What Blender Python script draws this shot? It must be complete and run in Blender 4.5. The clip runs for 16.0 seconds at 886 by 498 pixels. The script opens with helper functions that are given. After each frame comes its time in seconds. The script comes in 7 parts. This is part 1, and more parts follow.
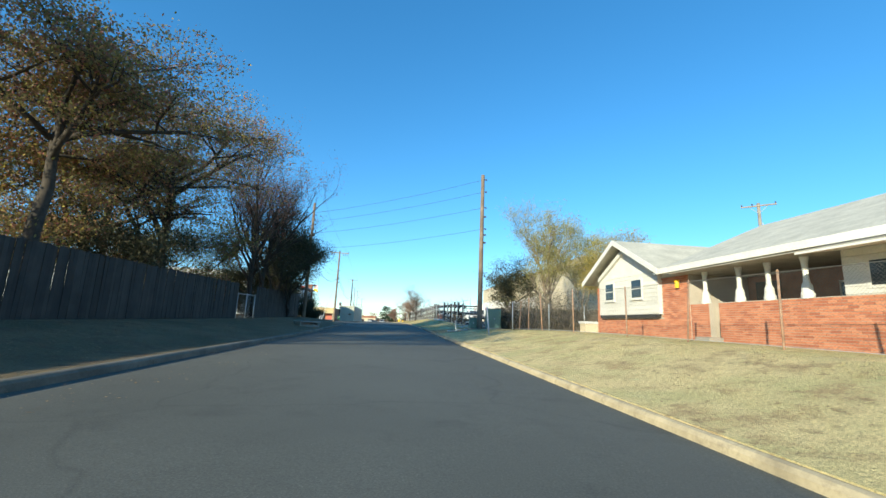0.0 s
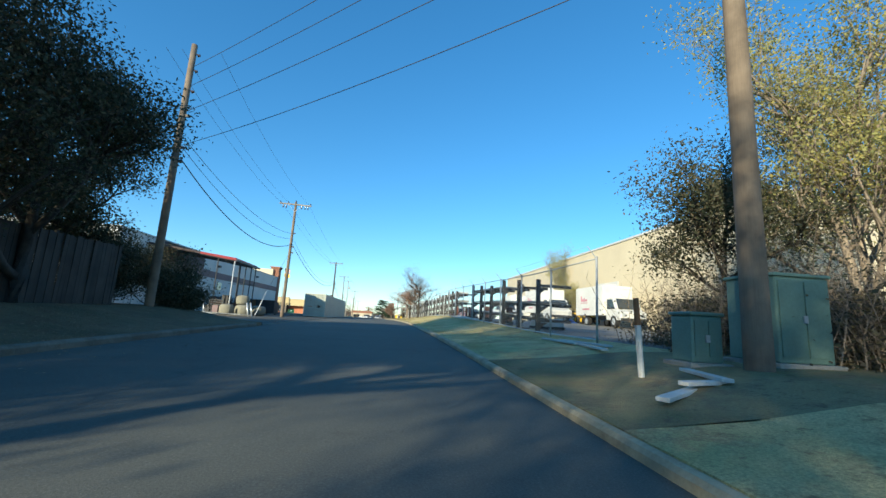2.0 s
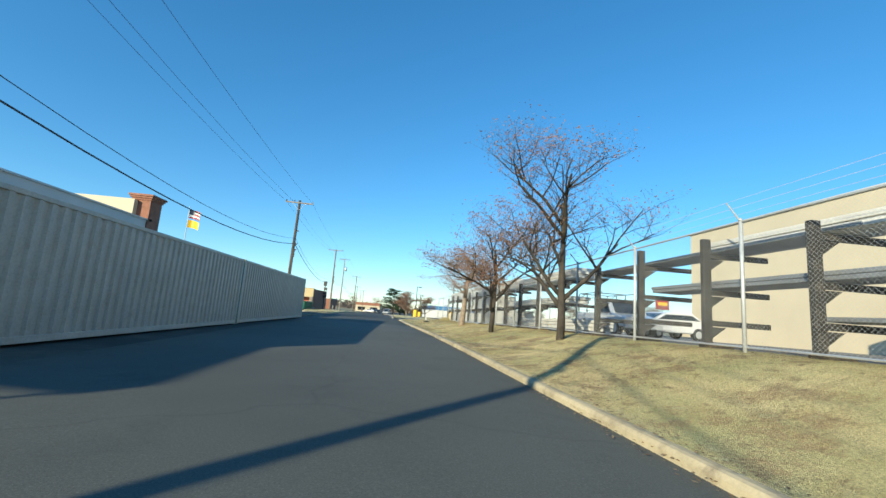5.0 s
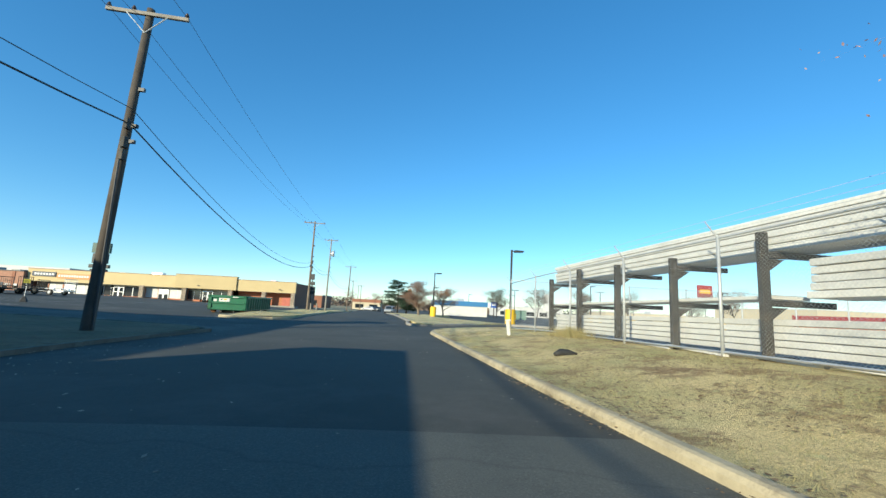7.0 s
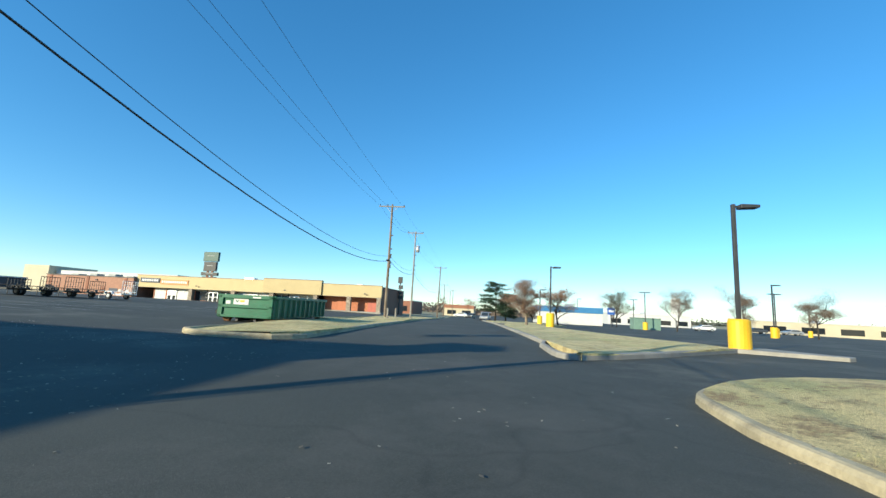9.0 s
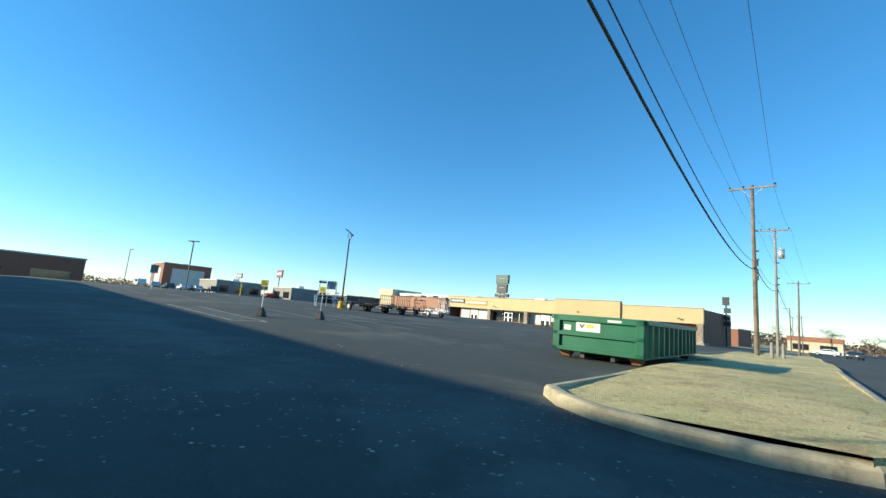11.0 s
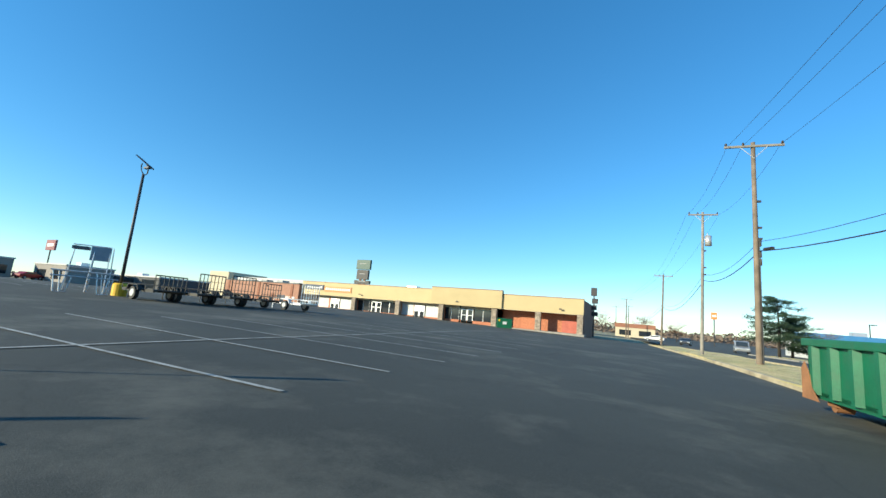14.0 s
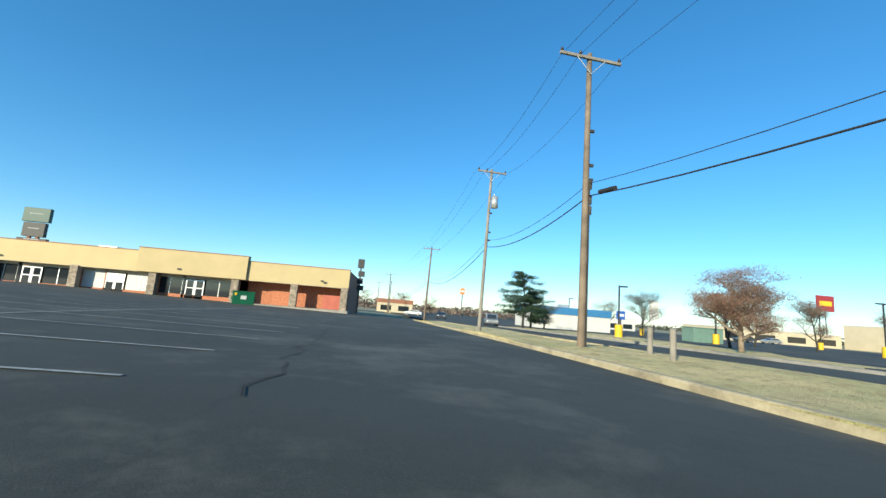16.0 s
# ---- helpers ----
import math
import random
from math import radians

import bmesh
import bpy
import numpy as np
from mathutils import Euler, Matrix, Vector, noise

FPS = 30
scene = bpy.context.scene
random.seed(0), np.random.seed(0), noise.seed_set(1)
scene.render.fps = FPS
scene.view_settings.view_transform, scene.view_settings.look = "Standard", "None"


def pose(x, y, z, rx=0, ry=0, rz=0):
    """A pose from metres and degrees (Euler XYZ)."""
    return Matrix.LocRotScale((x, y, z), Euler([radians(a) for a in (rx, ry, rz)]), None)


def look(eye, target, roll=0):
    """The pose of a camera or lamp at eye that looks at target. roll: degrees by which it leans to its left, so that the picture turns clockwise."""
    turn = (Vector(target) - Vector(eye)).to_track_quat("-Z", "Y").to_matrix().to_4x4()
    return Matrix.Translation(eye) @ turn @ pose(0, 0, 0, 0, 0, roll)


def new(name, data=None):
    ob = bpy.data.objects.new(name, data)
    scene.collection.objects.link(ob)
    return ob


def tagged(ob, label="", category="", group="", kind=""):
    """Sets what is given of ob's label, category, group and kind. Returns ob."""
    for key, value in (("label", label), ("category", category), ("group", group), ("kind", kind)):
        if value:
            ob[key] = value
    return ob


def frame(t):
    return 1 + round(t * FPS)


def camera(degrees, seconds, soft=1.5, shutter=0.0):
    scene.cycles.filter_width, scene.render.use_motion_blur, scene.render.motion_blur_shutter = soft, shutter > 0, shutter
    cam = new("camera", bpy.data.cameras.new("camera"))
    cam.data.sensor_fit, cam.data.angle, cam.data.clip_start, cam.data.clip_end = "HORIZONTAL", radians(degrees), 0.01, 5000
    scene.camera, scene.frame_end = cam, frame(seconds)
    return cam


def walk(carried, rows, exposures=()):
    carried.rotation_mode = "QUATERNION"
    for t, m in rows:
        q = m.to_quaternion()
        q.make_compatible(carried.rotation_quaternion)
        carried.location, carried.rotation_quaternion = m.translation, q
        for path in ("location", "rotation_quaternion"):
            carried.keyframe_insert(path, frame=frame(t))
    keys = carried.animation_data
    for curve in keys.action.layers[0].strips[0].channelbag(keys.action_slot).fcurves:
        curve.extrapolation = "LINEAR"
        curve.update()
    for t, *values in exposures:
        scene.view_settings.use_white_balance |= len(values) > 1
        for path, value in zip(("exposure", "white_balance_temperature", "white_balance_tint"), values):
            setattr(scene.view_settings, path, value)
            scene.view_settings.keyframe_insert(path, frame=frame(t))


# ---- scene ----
cam = camera(94.5, 16.0)

PATH = [
    (0, (1.344, -13.949, 0.585), (1.552, -11.992, 0.938), 2.4),
    (0.5, (1.668, -8.668, 0.669), (1.982, -6.721, 1.003), 2.1),
    (1, (1.94, -2.918, 0.729), (2.242, -0.968, 1.057), 2.1),
    (1.5, (2.086, 3.725, 0.848), (2.337, 5.682, 1.171), 2.3),
    (2, (2.191, 10.948, 0.713), (2.396, 12.909, 1.05), 3.3),
    (2.5, (1.866, 18.187, 0.908), (2.043, 20.151, 1.237), 3.5),
    (3, (1.479, 25.762, 0.975), (1.645, 27.729, 1.295), 3.6),
    (3.5, (1.174, 33.255, 0.998), (1.338, 35.222, 1.317), 3.8),
    (4, (1.199, 40.626, 1.172), (1.355, 42.595, 1.485), 4.5),
    (4.2, (1.132, 43.349, 1.264), (1.29, 45.317, 1.587), 5.5),
    (6.3, (-0.707, 72.487, 1.27), (-0.55, 74.464, 1.527), 2.1),
    (6.5, (-0.852, 74.914, 1.264), (-0.687, 76.886, 1.55), 3.3),
    (7, (-1.201, 80.094, 1.226), (-1.034, 82.067, 1.505), 2.8),
    (7.5, (-1.389, 84.718, 1.159), (-1.24, 86.693, 1.437), 2.9),
    (8, (-1.576, 88.631, 1.135), (-1.489, 90.61, 1.413), 2.7),
    (8.5, (-1.948, 91.714, 1.118), (-1.996, 93.694, 1.4), 2.8),
    (9, (-2.538, 94.114, 1.115), (-2.81, 96.074, 1.402), 2.9),
    (9.5, (-3.659, 96.25, 1.085), (-4.242, 98.141, 1.378), 3.5),
    (10, (-5.245, 98.104, 1.03), (-6.199, 99.837, 1.322), 4.2),
    (10.2, (-5.976, 98.714, 1.032), (-7.062, 100.369, 1.321), 4.5),
    (12.3, (-13.961, 102.999, 1.084), (-15.501, 104.227, 1.429), 4.7),
    (12.5, (-14.669, 103.491, 1.11), (-16.172, 104.764, 1.452), 4.8),
    (13, (-16.478, 105.023, 1.109), (-17.835, 106.455, 1.44), 4.7),
    (13.5, (-18.183, 106.942, 1.167), (-19.314, 108.562, 1.48), 5.1),
    (14, (-19.711, 109.275, 1.169), (-20.544, 111.068, 1.474), 5.0),
    (14.5, (-20.793, 111.95, 1.096), (-21.297, 113.862, 1.396), 5.0),
    (15, (-21.101, 114.75, 1.051), (-21.302, 116.718, 1.345), 5.0),
    (15.5, (-21.137, 117.695, 1.012), (-21.08, 119.673, 1.302), 4.8),
    (16, (-20.986, 120.437, 0.95), (-20.738, 122.4, 1.238), 4.6),
]
walk(cam, [(t, look(eye, target, roll)) for t, eye, target, roll in PATH], [(0, 0.95, 6120, -2), (2.5, 0.78, 6080, -2), (4, 0.74, 6170, -2), (7, 0.70, 6090, -2), (10, 0.83, 6080, -2), (12.5, 0.82, 6170, -2), (14, 0.82, 6100, -2), (16, 0.72, 6080, -2)])

# ---- world, sun ----
SUN_EL, SUN_AZ = radians(17.5), math.atan2(-0.635, -0.772)
world = bpy.data.worlds.new("sky")
scene.world = world
world.use_nodes = True
wn = world.node_tree
bg = wn.nodes["Background"]
sky = wn.nodes.new("ShaderNodeTexSky")
sky.sky_type = "NISHITA"
sky.sun_disc = False
sky.sun_elevation, sky.sun_rotation = SUN_EL, SUN_AZ
sky.air_density, sky.dust_density, sky.ozone_density = 1.0, 0.0, 4.5
sky.altitude = 500
hs = wn.nodes.new("ShaderNodeHueSaturation")
hs.inputs["Saturation"].default_value = 1.25
gm = wn.nodes.new("ShaderNodeGamma")
gm.inputs["Gamma"].default_value = 0.8
wn.links.new(sky.outputs[0], gm.inputs["Color"])
wn.links.new(gm.outputs[0], hs.inputs["Color"])
wn.links.new(hs.outputs[0], bg.inputs[0])
bg.inputs[1].default_value = 0.172
sun_dir = Vector((math.sin(SUN_AZ) * math.cos(SUN_EL), math.cos(SUN_AZ) * math.cos(SUN_EL), math.sin(SUN_EL)))
sun = new("sun", bpy.data.lights.new("sun", "SUN"))
sun.data.energy, sun.data.angle, sun.data.color = 4.7, radians(0.53), (1.0, 0.84, 0.62)
sun.matrix_world = look(sun_dir * 100, (0, 0, 0))


# ---- materials ----
def nt(name):
    m = bpy.data.materials.new(name)
    m.use_nodes = True
    return m, m.node_tree, m.node_tree.nodes["Principled BSDF"]


def ramp(tree, fac, stops):
    r = tree.nodes.new("ShaderNodeValToRGB")
    e = r.color_ramp.elements
    while len(e) < len(stops):
        e.new(0.5)
    for k, (pos, col) in zip(e, stops):
        k.position, k.color = pos, (*col, 1)
    tree.links.new(fac, r.inputs[0])
    return r.outputs[0]


def tex(tree, scale, detail=4.0, rough=0.6, stretch=None):
    n = tree.nodes.new("ShaderNodeTexNoise")
    n.inputs["Scale"].default_value, n.inputs["Detail"].default_value, n.inputs["Roughness"].default_value = scale, detail, rough
    g = tree.nodes.new("ShaderNodeNewGeometry") if stretch is None else tree.nodes.new("ShaderNodeTexCoord")
    out = g.outputs["Position"] if stretch is None else g.outputs["Object"]
    if stretch is not None:
        mp = tree.nodes.new("ShaderNodeMapping")
        mp.inputs["Scale"].default_value = stretch
        tree.links.new(out, mp.inputs[0])
        out = mp.outputs[0]
    tree.links.new(out, n.inputs["Vector"])
    return n.outputs["Fac"]


def mixc(tree, fac, a, b, mode="MIX"):
    m = tree.nodes.new("ShaderNodeMix")
    m.data_type, m.blend_type = "RGBA", mode
    for v, k in ((fac, 0), (a, 6), (b, 7)):
        if hasattr(v, "is_linked"):
            tree.links.new(v, m.inputs[k])
        else:
            m.inputs[k].default_value = v if k == 0 else (*v, 1)
    return m.outputs[2]


def bump(tree, bsdf, height, strength=0.3, dist=0.02):
    b = tree.nodes.new("ShaderNodeBump")
    b.inputs["Strength"].default_value, b.inputs["Distance"].default_value = strength, dist
    tree.links.new(height, b.inputs["Height"])
    tree.links.new(b.outputs[0], bsdf.inputs["Normal"])


def surf(name, col, rough=0.6, metal=0.0, var=0.25, scale=1.5, fine=25.0, dirt=None, bmp=0.15, stretch=None, spread=0.12):
    """A worn surface: base colour with broad stains, fine grain and a little relief; each object a little different."""
    m, t, b = nt(name)
    lo = tuple(c * (1 - var) for c in col)
    hi = tuple(min(c * (1 + var * 0.6), 0.95) for c in col)
    c = ramp(t, tex(t, scale, 5), [(0.3, lo), (0.7, hi)])
    f = tex(t, fine, 3, 0.7, stretch)
    g = ramp(t, f, [(0.25, (0.72,) * 3), (0.6, (1.0,) * 3)])
    c = mixc(t, 0.7, c, g, "MULTIPLY")
    if dirt:
        d = ramp(t, tex(t, scale * 2.3, 6, 0.75), [(0.52, (0, 0, 0)), (0.72, (1, 1, 1))])
        c = mixc(t, d, c, dirt)
    if spread:
        oi = t.nodes.new("ShaderNodeObjectInfo")
        v = ramp(t, oi.outputs["Random"], [(0, (1 - spread,) * 3), (1, (1,) * 3)])
        c = mixc(t, 1.0, c, v, "MULTIPLY")
    t.links.new(c, b.inputs["Base Color"])
    b.inputs["Roughness"].default_value, b.inputs["Metallic"].default_value = rough, metal
    if bmp:
        bump(t, b, f, bmp, 0.01)
    return m


def asphalt_mat(name, a, b_, crack=True, dust=None):
    m, t, b = nt(name)
    c = ramp(t, tex(t, 0.14, 6, 0.65), [(0.3, a), (0.7, b_)])
    spk = ramp(t, tex(t, 60, 2, 0.8), [(0.3, (0.55,) * 3), (0.62, (1.0,) * 3), (0.75, (1.6,) * 3)])
    c = mixc(t, 0.8, c, spk, "MULTIPLY")
    st = ramp(t, tex(t, 0.9, 6, 0.7), [(0.55, (1, 1, 1)), (0.75, (0.72,) * 3)])
    c = mixc(t, 1.0, c, st, "MULTIPLY")
    if dust:
        d = ramp(t, tex(t, 0.22, 8, 0.72), [(0.5, (0, 0, 0)), (0.7, (0.75,) * 3)])
        c = mixc(t, d, c, dust)
    if crack:
        g = t.nodes.new("ShaderNodeNewGeometry")
        n = t.nodes.new("ShaderNodeTexNoise")
        n.inputs["Scale"].default_value = 0.8
        t.links.new(g.outputs["Position"], n.inputs["Vector"])
        mx = mixc(t, 0.16, (0, 0, 0), n.outputs["Color"])
        ad = t.nodes.new("ShaderNodeVectorMath")
        sc = t.nodes.new("ShaderNodeVectorMath")
        sc.operation = "SCALE"
        sc.inputs["Scale"].default_value = 6.0
        t.links.new(mx, sc.inputs[0])
        t.links.new(g.outputs["Position"], ad.inputs[0])
        t.links.new(sc.outputs[0], ad.inputs[1])
        v = t.nodes.new("ShaderNodeTexVoronoi")
        v.feature = "DISTANCE_TO_EDGE"
        v.inputs["Scale"].default_value = 0.16
        t.links.new(ad.outputs[0], v.inputs["Vector"])
        ck = ramp(t, v.outputs["Distance"], [(0.0, (0.45,) * 3), (0.006, (1,) * 3)])
        c = mixc(t, 0.35, c, ck, "MULTIPLY")
    t.links.new(c, b.inputs["Base Color"])
    b.inputs["Roughness"].default_value = 0.85
    bump(t, b, tex(t, 90, 2), 0.25, 0.01)
    return m


def grass_mat(name, dry, green, soil):
    m, t, b = nt(name)
    c = ramp(t, tex(t, 0.35, 6, 0.6), [(0.36, green), (0.56, dry)])
    k = ramp(t, tex(t, 1.3, 8, 0.78), [(0.5, (0, 0, 0)), (0.6, (0.85,) * 3)])
    c = mixc(t, k, c, soil)
    k2 = ramp(t, tex(t, 4.5, 6, 0.7), [(0.56, (0, 0, 0)), (0.66, (0.8,) * 3)])
    c = mixc(t, k2, c, tuple(v * 0.7 for v in soil))
    k3 = ramp(t, tex(t, 2.6, 6, 0.7), [(0.6, (0, 0, 0)), (0.72, (0.7,) * 3)])
    c = mixc(t, k3, c, tuple(min(v * 1.25, 0.7) for v in dry))
    f = tex(t, 38, 4, 0.8)
    c = mixc(t, 0.9, c, ramp(t, f, [(0.3, (0.55,) * 3), (0.65, (1.3,) * 3)]), "MULTIPLY")
    t.links.new(c, b.inputs["Base Color"])
    b.inputs["Roughness"].default_value = 0.9
    bump(t, b, tex(t, 14, 6, 0.8), 0.8, 0.08)
    return m


def leaf_mat(name, stops):
    m, t, b = nt(name)
    g = t.nodes.new("ShaderNodeNewGeometry")
    c = ramp(t, g.outputs["Random Per Island"], stops)
    t.links.new(c, b.inputs["Base Color"])
    b.inputs["Roughness"].default_value = 0.6
    b.inputs["Specular IOR Level"].default_value = 0.3
    tr = t.nodes.new("ShaderNodeBsdfTranslucent")
    t.links.new(c, tr.inputs[0])
    ms = t.nodes.new("ShaderNodeMixShader")
    ms.inputs[0].default_value = 0.4
    t.links.new(b.outputs[0], ms.inputs[1])
    t.links.new(tr.outputs[0], ms.inputs[2])
    t.links.new(ms.outputs[0], t.nodes["Material Output"].inputs[0])
    return m


def glass_mat(name, col, rough=0.05):
    m, t, b = nt(name)
    b.inputs["Base Color"].default_value = (*col, 1)
    b.inputs["Roughness"].default_value = rough
    b.inputs["Specular IOR Level"].default_value = 0.8
    return m


ASPHALT = asphalt_mat("road_asphalt", (0.086, 0.088, 0.074), (0.128, 0.130, 0.110))
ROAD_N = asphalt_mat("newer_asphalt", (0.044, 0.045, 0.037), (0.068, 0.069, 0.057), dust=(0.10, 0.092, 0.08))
LOT = asphalt_mat("lot_asphalt", (0.040, 0.041, 0.034), (0.063, 0.064, 0.053), dust=(0.16, 0.15, 0.12))
GRASS = grass_mat("dry_grass", (0.70, 0.57, 0.28), (0.50, 0.46, 0.20), (0.42, 0.29, 0.14))
# Same grass at about half brightness; shade is mixed into the colours.
GRASS_G = grass_mat("shade_tinted_grass", (0.34, 0.28, 0.14), (0.17, 0.17, 0.07), (0.22, 0.16, 0.09))
GRASS_L = grass_mat("leafy_dry_grass", (0.68, 0.55, 0.27), (0.47, 0.43, 0.19), (0.27, 0.17, 0.085))
# Leaf-litter brown, taken darker overall for the tree and building shade there.
VERGE = grass_mat("leafy_shade_verge", (0.21, 0.155, 0.08), (0.13, 0.105, 0.05), (0.15, 0.095, 0.05))
EARTH = grass_mat("far_earth", (0.36, 0.31, 0.18), (0.22, 0.22, 0.11), (0.3, 0.26, 0.2))
BLADE = leaf_mat("grass_blade", [(0, (0.50, 0.42, 0.21)), (0.5, (0.40, 0.33, 0.16)), (0.8, (0.32, 0.31, 0.13)), (1, (0.52, 0.44, 0.24))])
CONCRETE = surf("concrete", (0.36, 0.335, 0.29), 0.85, var=0.25, dirt=(0.3, 0.27, 0.22))
KERB_Y = surf("kerb_concrete", (0.50, 0.42, 0.27), 0.85, var=0.35, scale=1.1, fine=18, dirt=(0.22, 0.18, 0.12), bmp=0.5)
# Grimy copy of the kerb concrete, darkened further for the shaded west side.
KERB_D = surf("grimy_shade_kerb", (0.19, 0.17, 0.13), 0.9, var=0.4, scale=1.0, dirt=(0.10, 0.09, 0.06), bmp=0.5)
YARD = surf("yard_surface", (0.22, 0.21, 0.195), 0.9, var=0.35, scale=0.4, dirt=(0.3, 0.28, 0.24))
WOOD_POLE = surf("pole_wood", (0.21, 0.16, 0.115), 0.85, var=0.4, stretch=(30, 30, 1.5), fine=2.0)
WOOD_GREY = surf("pole_wood_grey", (0.29, 0.26, 0.22), 0.85, var=0.3, stretch=(30, 30, 1.5), fine=2.0)
WOOD_DARK = surf("pole_wood_dark", (0.085, 0.068, 0.052), 0.85, var=0.4, stretch=(30, 30, 1.5), fine=2.0)
BARK = surf("bark", (0.06, 0.05, 0.04), 0.95, var=0.4, scale=5, fine=5.0, stretch=(5, 5, 1.0), bmp=0.9)
BARK_L = surf("bark_light", (0.30, 0.24, 0.18), 0.95, var=0.45, scale=6, fine=5.0, stretch=(5, 5, 1.0), bmp=1.0, dirt=(0.13, 0.10, 0.08))
STEEL = surf("galvanised", (0.52, 0.54, 0.55), 0.5, 0.3, var=0.15)
DARKSTEEL = surf("dark_steel", (0.06, 0.06, 0.062), 0.55, 0.3, var=0.3)
RACKWOOD = surf("rack_timber", (0.045, 0.042, 0.038), 0.75, 0.0, var=0.35, dirt=(0.14, 0.12, 0.1))
BLACK = surf("black_rubber", (0.025, 0.025, 0.025), 0.7, var=0.3)
WHITE = surf("white_paint", (0.72, 0.71, 0.67), 0.55, var=0.08, dirt=(0.62, 0.6, 0.54))
WHITEBOARD = surf("white_boards", (0.68, 0.67, 0.63), 0.6, var=0.12, dirt=(0.58, 0.56, 0.51))
CREAM = surf("cream_stucco", (0.64, 0.55, 0.39), 0.85, var=0.08, scale=0.4)
TAN = surf("tan_stucco", (0.60, 0.47, 0.25), 0.85, var=0.07, scale=0.5)
GREYWALL = surf("grey_white_wall", (0.62, 0.61, 0.59), 0.85, var=0.08, scale=0.4)
MAUVE = surf("mauve_stripe", (0.24, 0.17, 0.17), 0.85, var=0.1)
ANNEX = surf("annex_maroon", (0.085, 0.055, 0.055), 0.8, var=0.25)
BRICK = surf("brick_orange", (0.50, 0.19, 0.10), 0.85, var=0.25, scale=4)
BRICK_D = surf("brick_brown", (0.32, 0.14, 0.085), 0.85, var=0.25, scale=3)
MORTAR = surf("mortar", (0.52, 0.46, 0.38), 0.9, var=0.15)
STONE = surf("ledge_stone", (0.42, 0.34, 0.26), 0.85, var=0.4, scale=2.5, spread=0.4)
ROOF_L = surf("light_shingle", (0.52, 0.50, 0.42), 0.9, var=0.2, fine=12)
CONT = surf("container_paint", (0.53, 0.50, 0.42), 0.5, 0.0, var=0.12, dirt=(0.42, 0.36, 0.28))
CONT2 = surf("container_end_paint", (0.45, 0.48, 0.41), 0.5, 0.0, var=0.12, dirt=(0.33, 0.3, 0.24))
GREEN = surf("dumpster_green", (0.014, 0.135, 0.065), 0.4, 0.0, var=0.2, dirt=(0.03, 0.11, 0.06))
RUST = surf("rust", (0.30, 0.14, 0.06), 0.8, var=0.4)
YELLOW = surf("yellow_paint", (0.85, 0.52, 0.02), 0.5, var=0.1)
YSIGN = surf("yellow_sign", (0.72, 0.62, 0.06), 0.5, var=0.05)
RED = surf("red_metal", (0.36, 0.04, 0.045), 0.5, var=0.15)
REDDOOR = surf("red_panel", (0.48, 0.13, 0.09), 0.6, var=0.15)
ORANGE = surf("orange_sign", (0.75, 0.25, 0.06), 0.5, var=0.05)
PINK = surf("pink_graphic", (0.58, 0.20, 0.26), 0.5, var=0.25)
NAVY = surf("navy_sign", (0.03, 0.04, 0.07), 0.4, var=0.1)
BLUE = surf("blue_roof", (0.06, 0.22, 0.45), 0.55, var=0.1)
BLUESIGN = surf("blue_sign", (0.03, 0.12, 0.5), 0.5, var=0.05)
GREENSIGN = surf("green_sign", (0.01, 0.07, 0.055), 0.5, var=0.1)
BARS = surf("sign_lettering", (0.75, 0.75, 0.72), 0.5, var=0.03)
BOXGREEN = surf("utility_green", (0.17, 0.27, 0.22), 0.5, var=0.12)
ALU = surf("aluminium", (0.72, 0.73, 0.74), 0.4, 0.6, var=0.1)
PAINTLINE = surf("worn_line", (0.46, 0.46, 0.43), 0.85, var=0.3, scale=3, dirt=(0.07, 0.07, 0.065), fine=9)
BLACKDOOR = surf("dark_door", (0.035, 0.035, 0.038), 0.6, var=0.3)
RUSTPOST = surf("rusty_post", (0.36, 0.22, 0.14), 0.8, var=0.35, scale=6, dirt=(0.5, 0.42, 0.34))
BOLLARD = surf("rust_red_paint", (0.26, 0.10, 0.06), 0.75, var=0.3, scale=5)
THINWIRE = surf("weathered_wire", (0.22, 0.21, 0.19), 0.7, 0.4, var=0.2)
GLASS = glass_mat("dark_glass", (0.02, 0.025, 0.03))
TINT = glass_mat("car_glass", (0.03, 0.04, 0.05))
PORCELAIN = surf("insulator", (0.08, 0.06, 0.055), 0.25, var=0.1)
WIRE = surf("wire", (0.03, 0.03, 0.03), 0.6, var=0.1)
CONEBASE = surf("moulded_rubber", (0.04, 0.04, 0.04), 0.75, var=0.3, dirt=(0.09, 0.085, 0.08))
CARS = [surf("car_silver", (0.5, 0.51, 0.53), 0.3, 0.5, var=0.05), surf("car_white", (0.75, 0.75, 0.75), 0.3, var=0.04), surf("car_dark", (0.05, 0.055, 0.065), 0.3, var=0.05), surf("car_red", (0.3, 0.03, 0.03), 0.3, var=0.05)]
LEAF_AUT = leaf_mat("leaf_autumn", [(0, (0.14, 0.15, 0.06)), (0.35, (0.27, 0.23, 0.07)), (0.6, (0.26, 0.17, 0.10)), (0.85, (0.33, 0.13, 0.10)), (1, (0.46, 0.38, 0.09))])
LEAF_PURP = leaf_mat("leaf_purple", [(0, (0.12, 0.09, 0.08)), (0.4, (0.19, 0.13, 0.12)), (0.7, (0.26, 0.10, 0.09)), (1, (0.22, 0.19, 0.12))])
LEAF_YG = leaf_mat("leaf_yellow_green", [(0, (0.24, 0.25, 0.10)), (0.4, (0.38, 0.36, 0.12)), (0.75, (0.33, 0.28, 0.14)), (1, (0.52, 0.44, 0.12))])
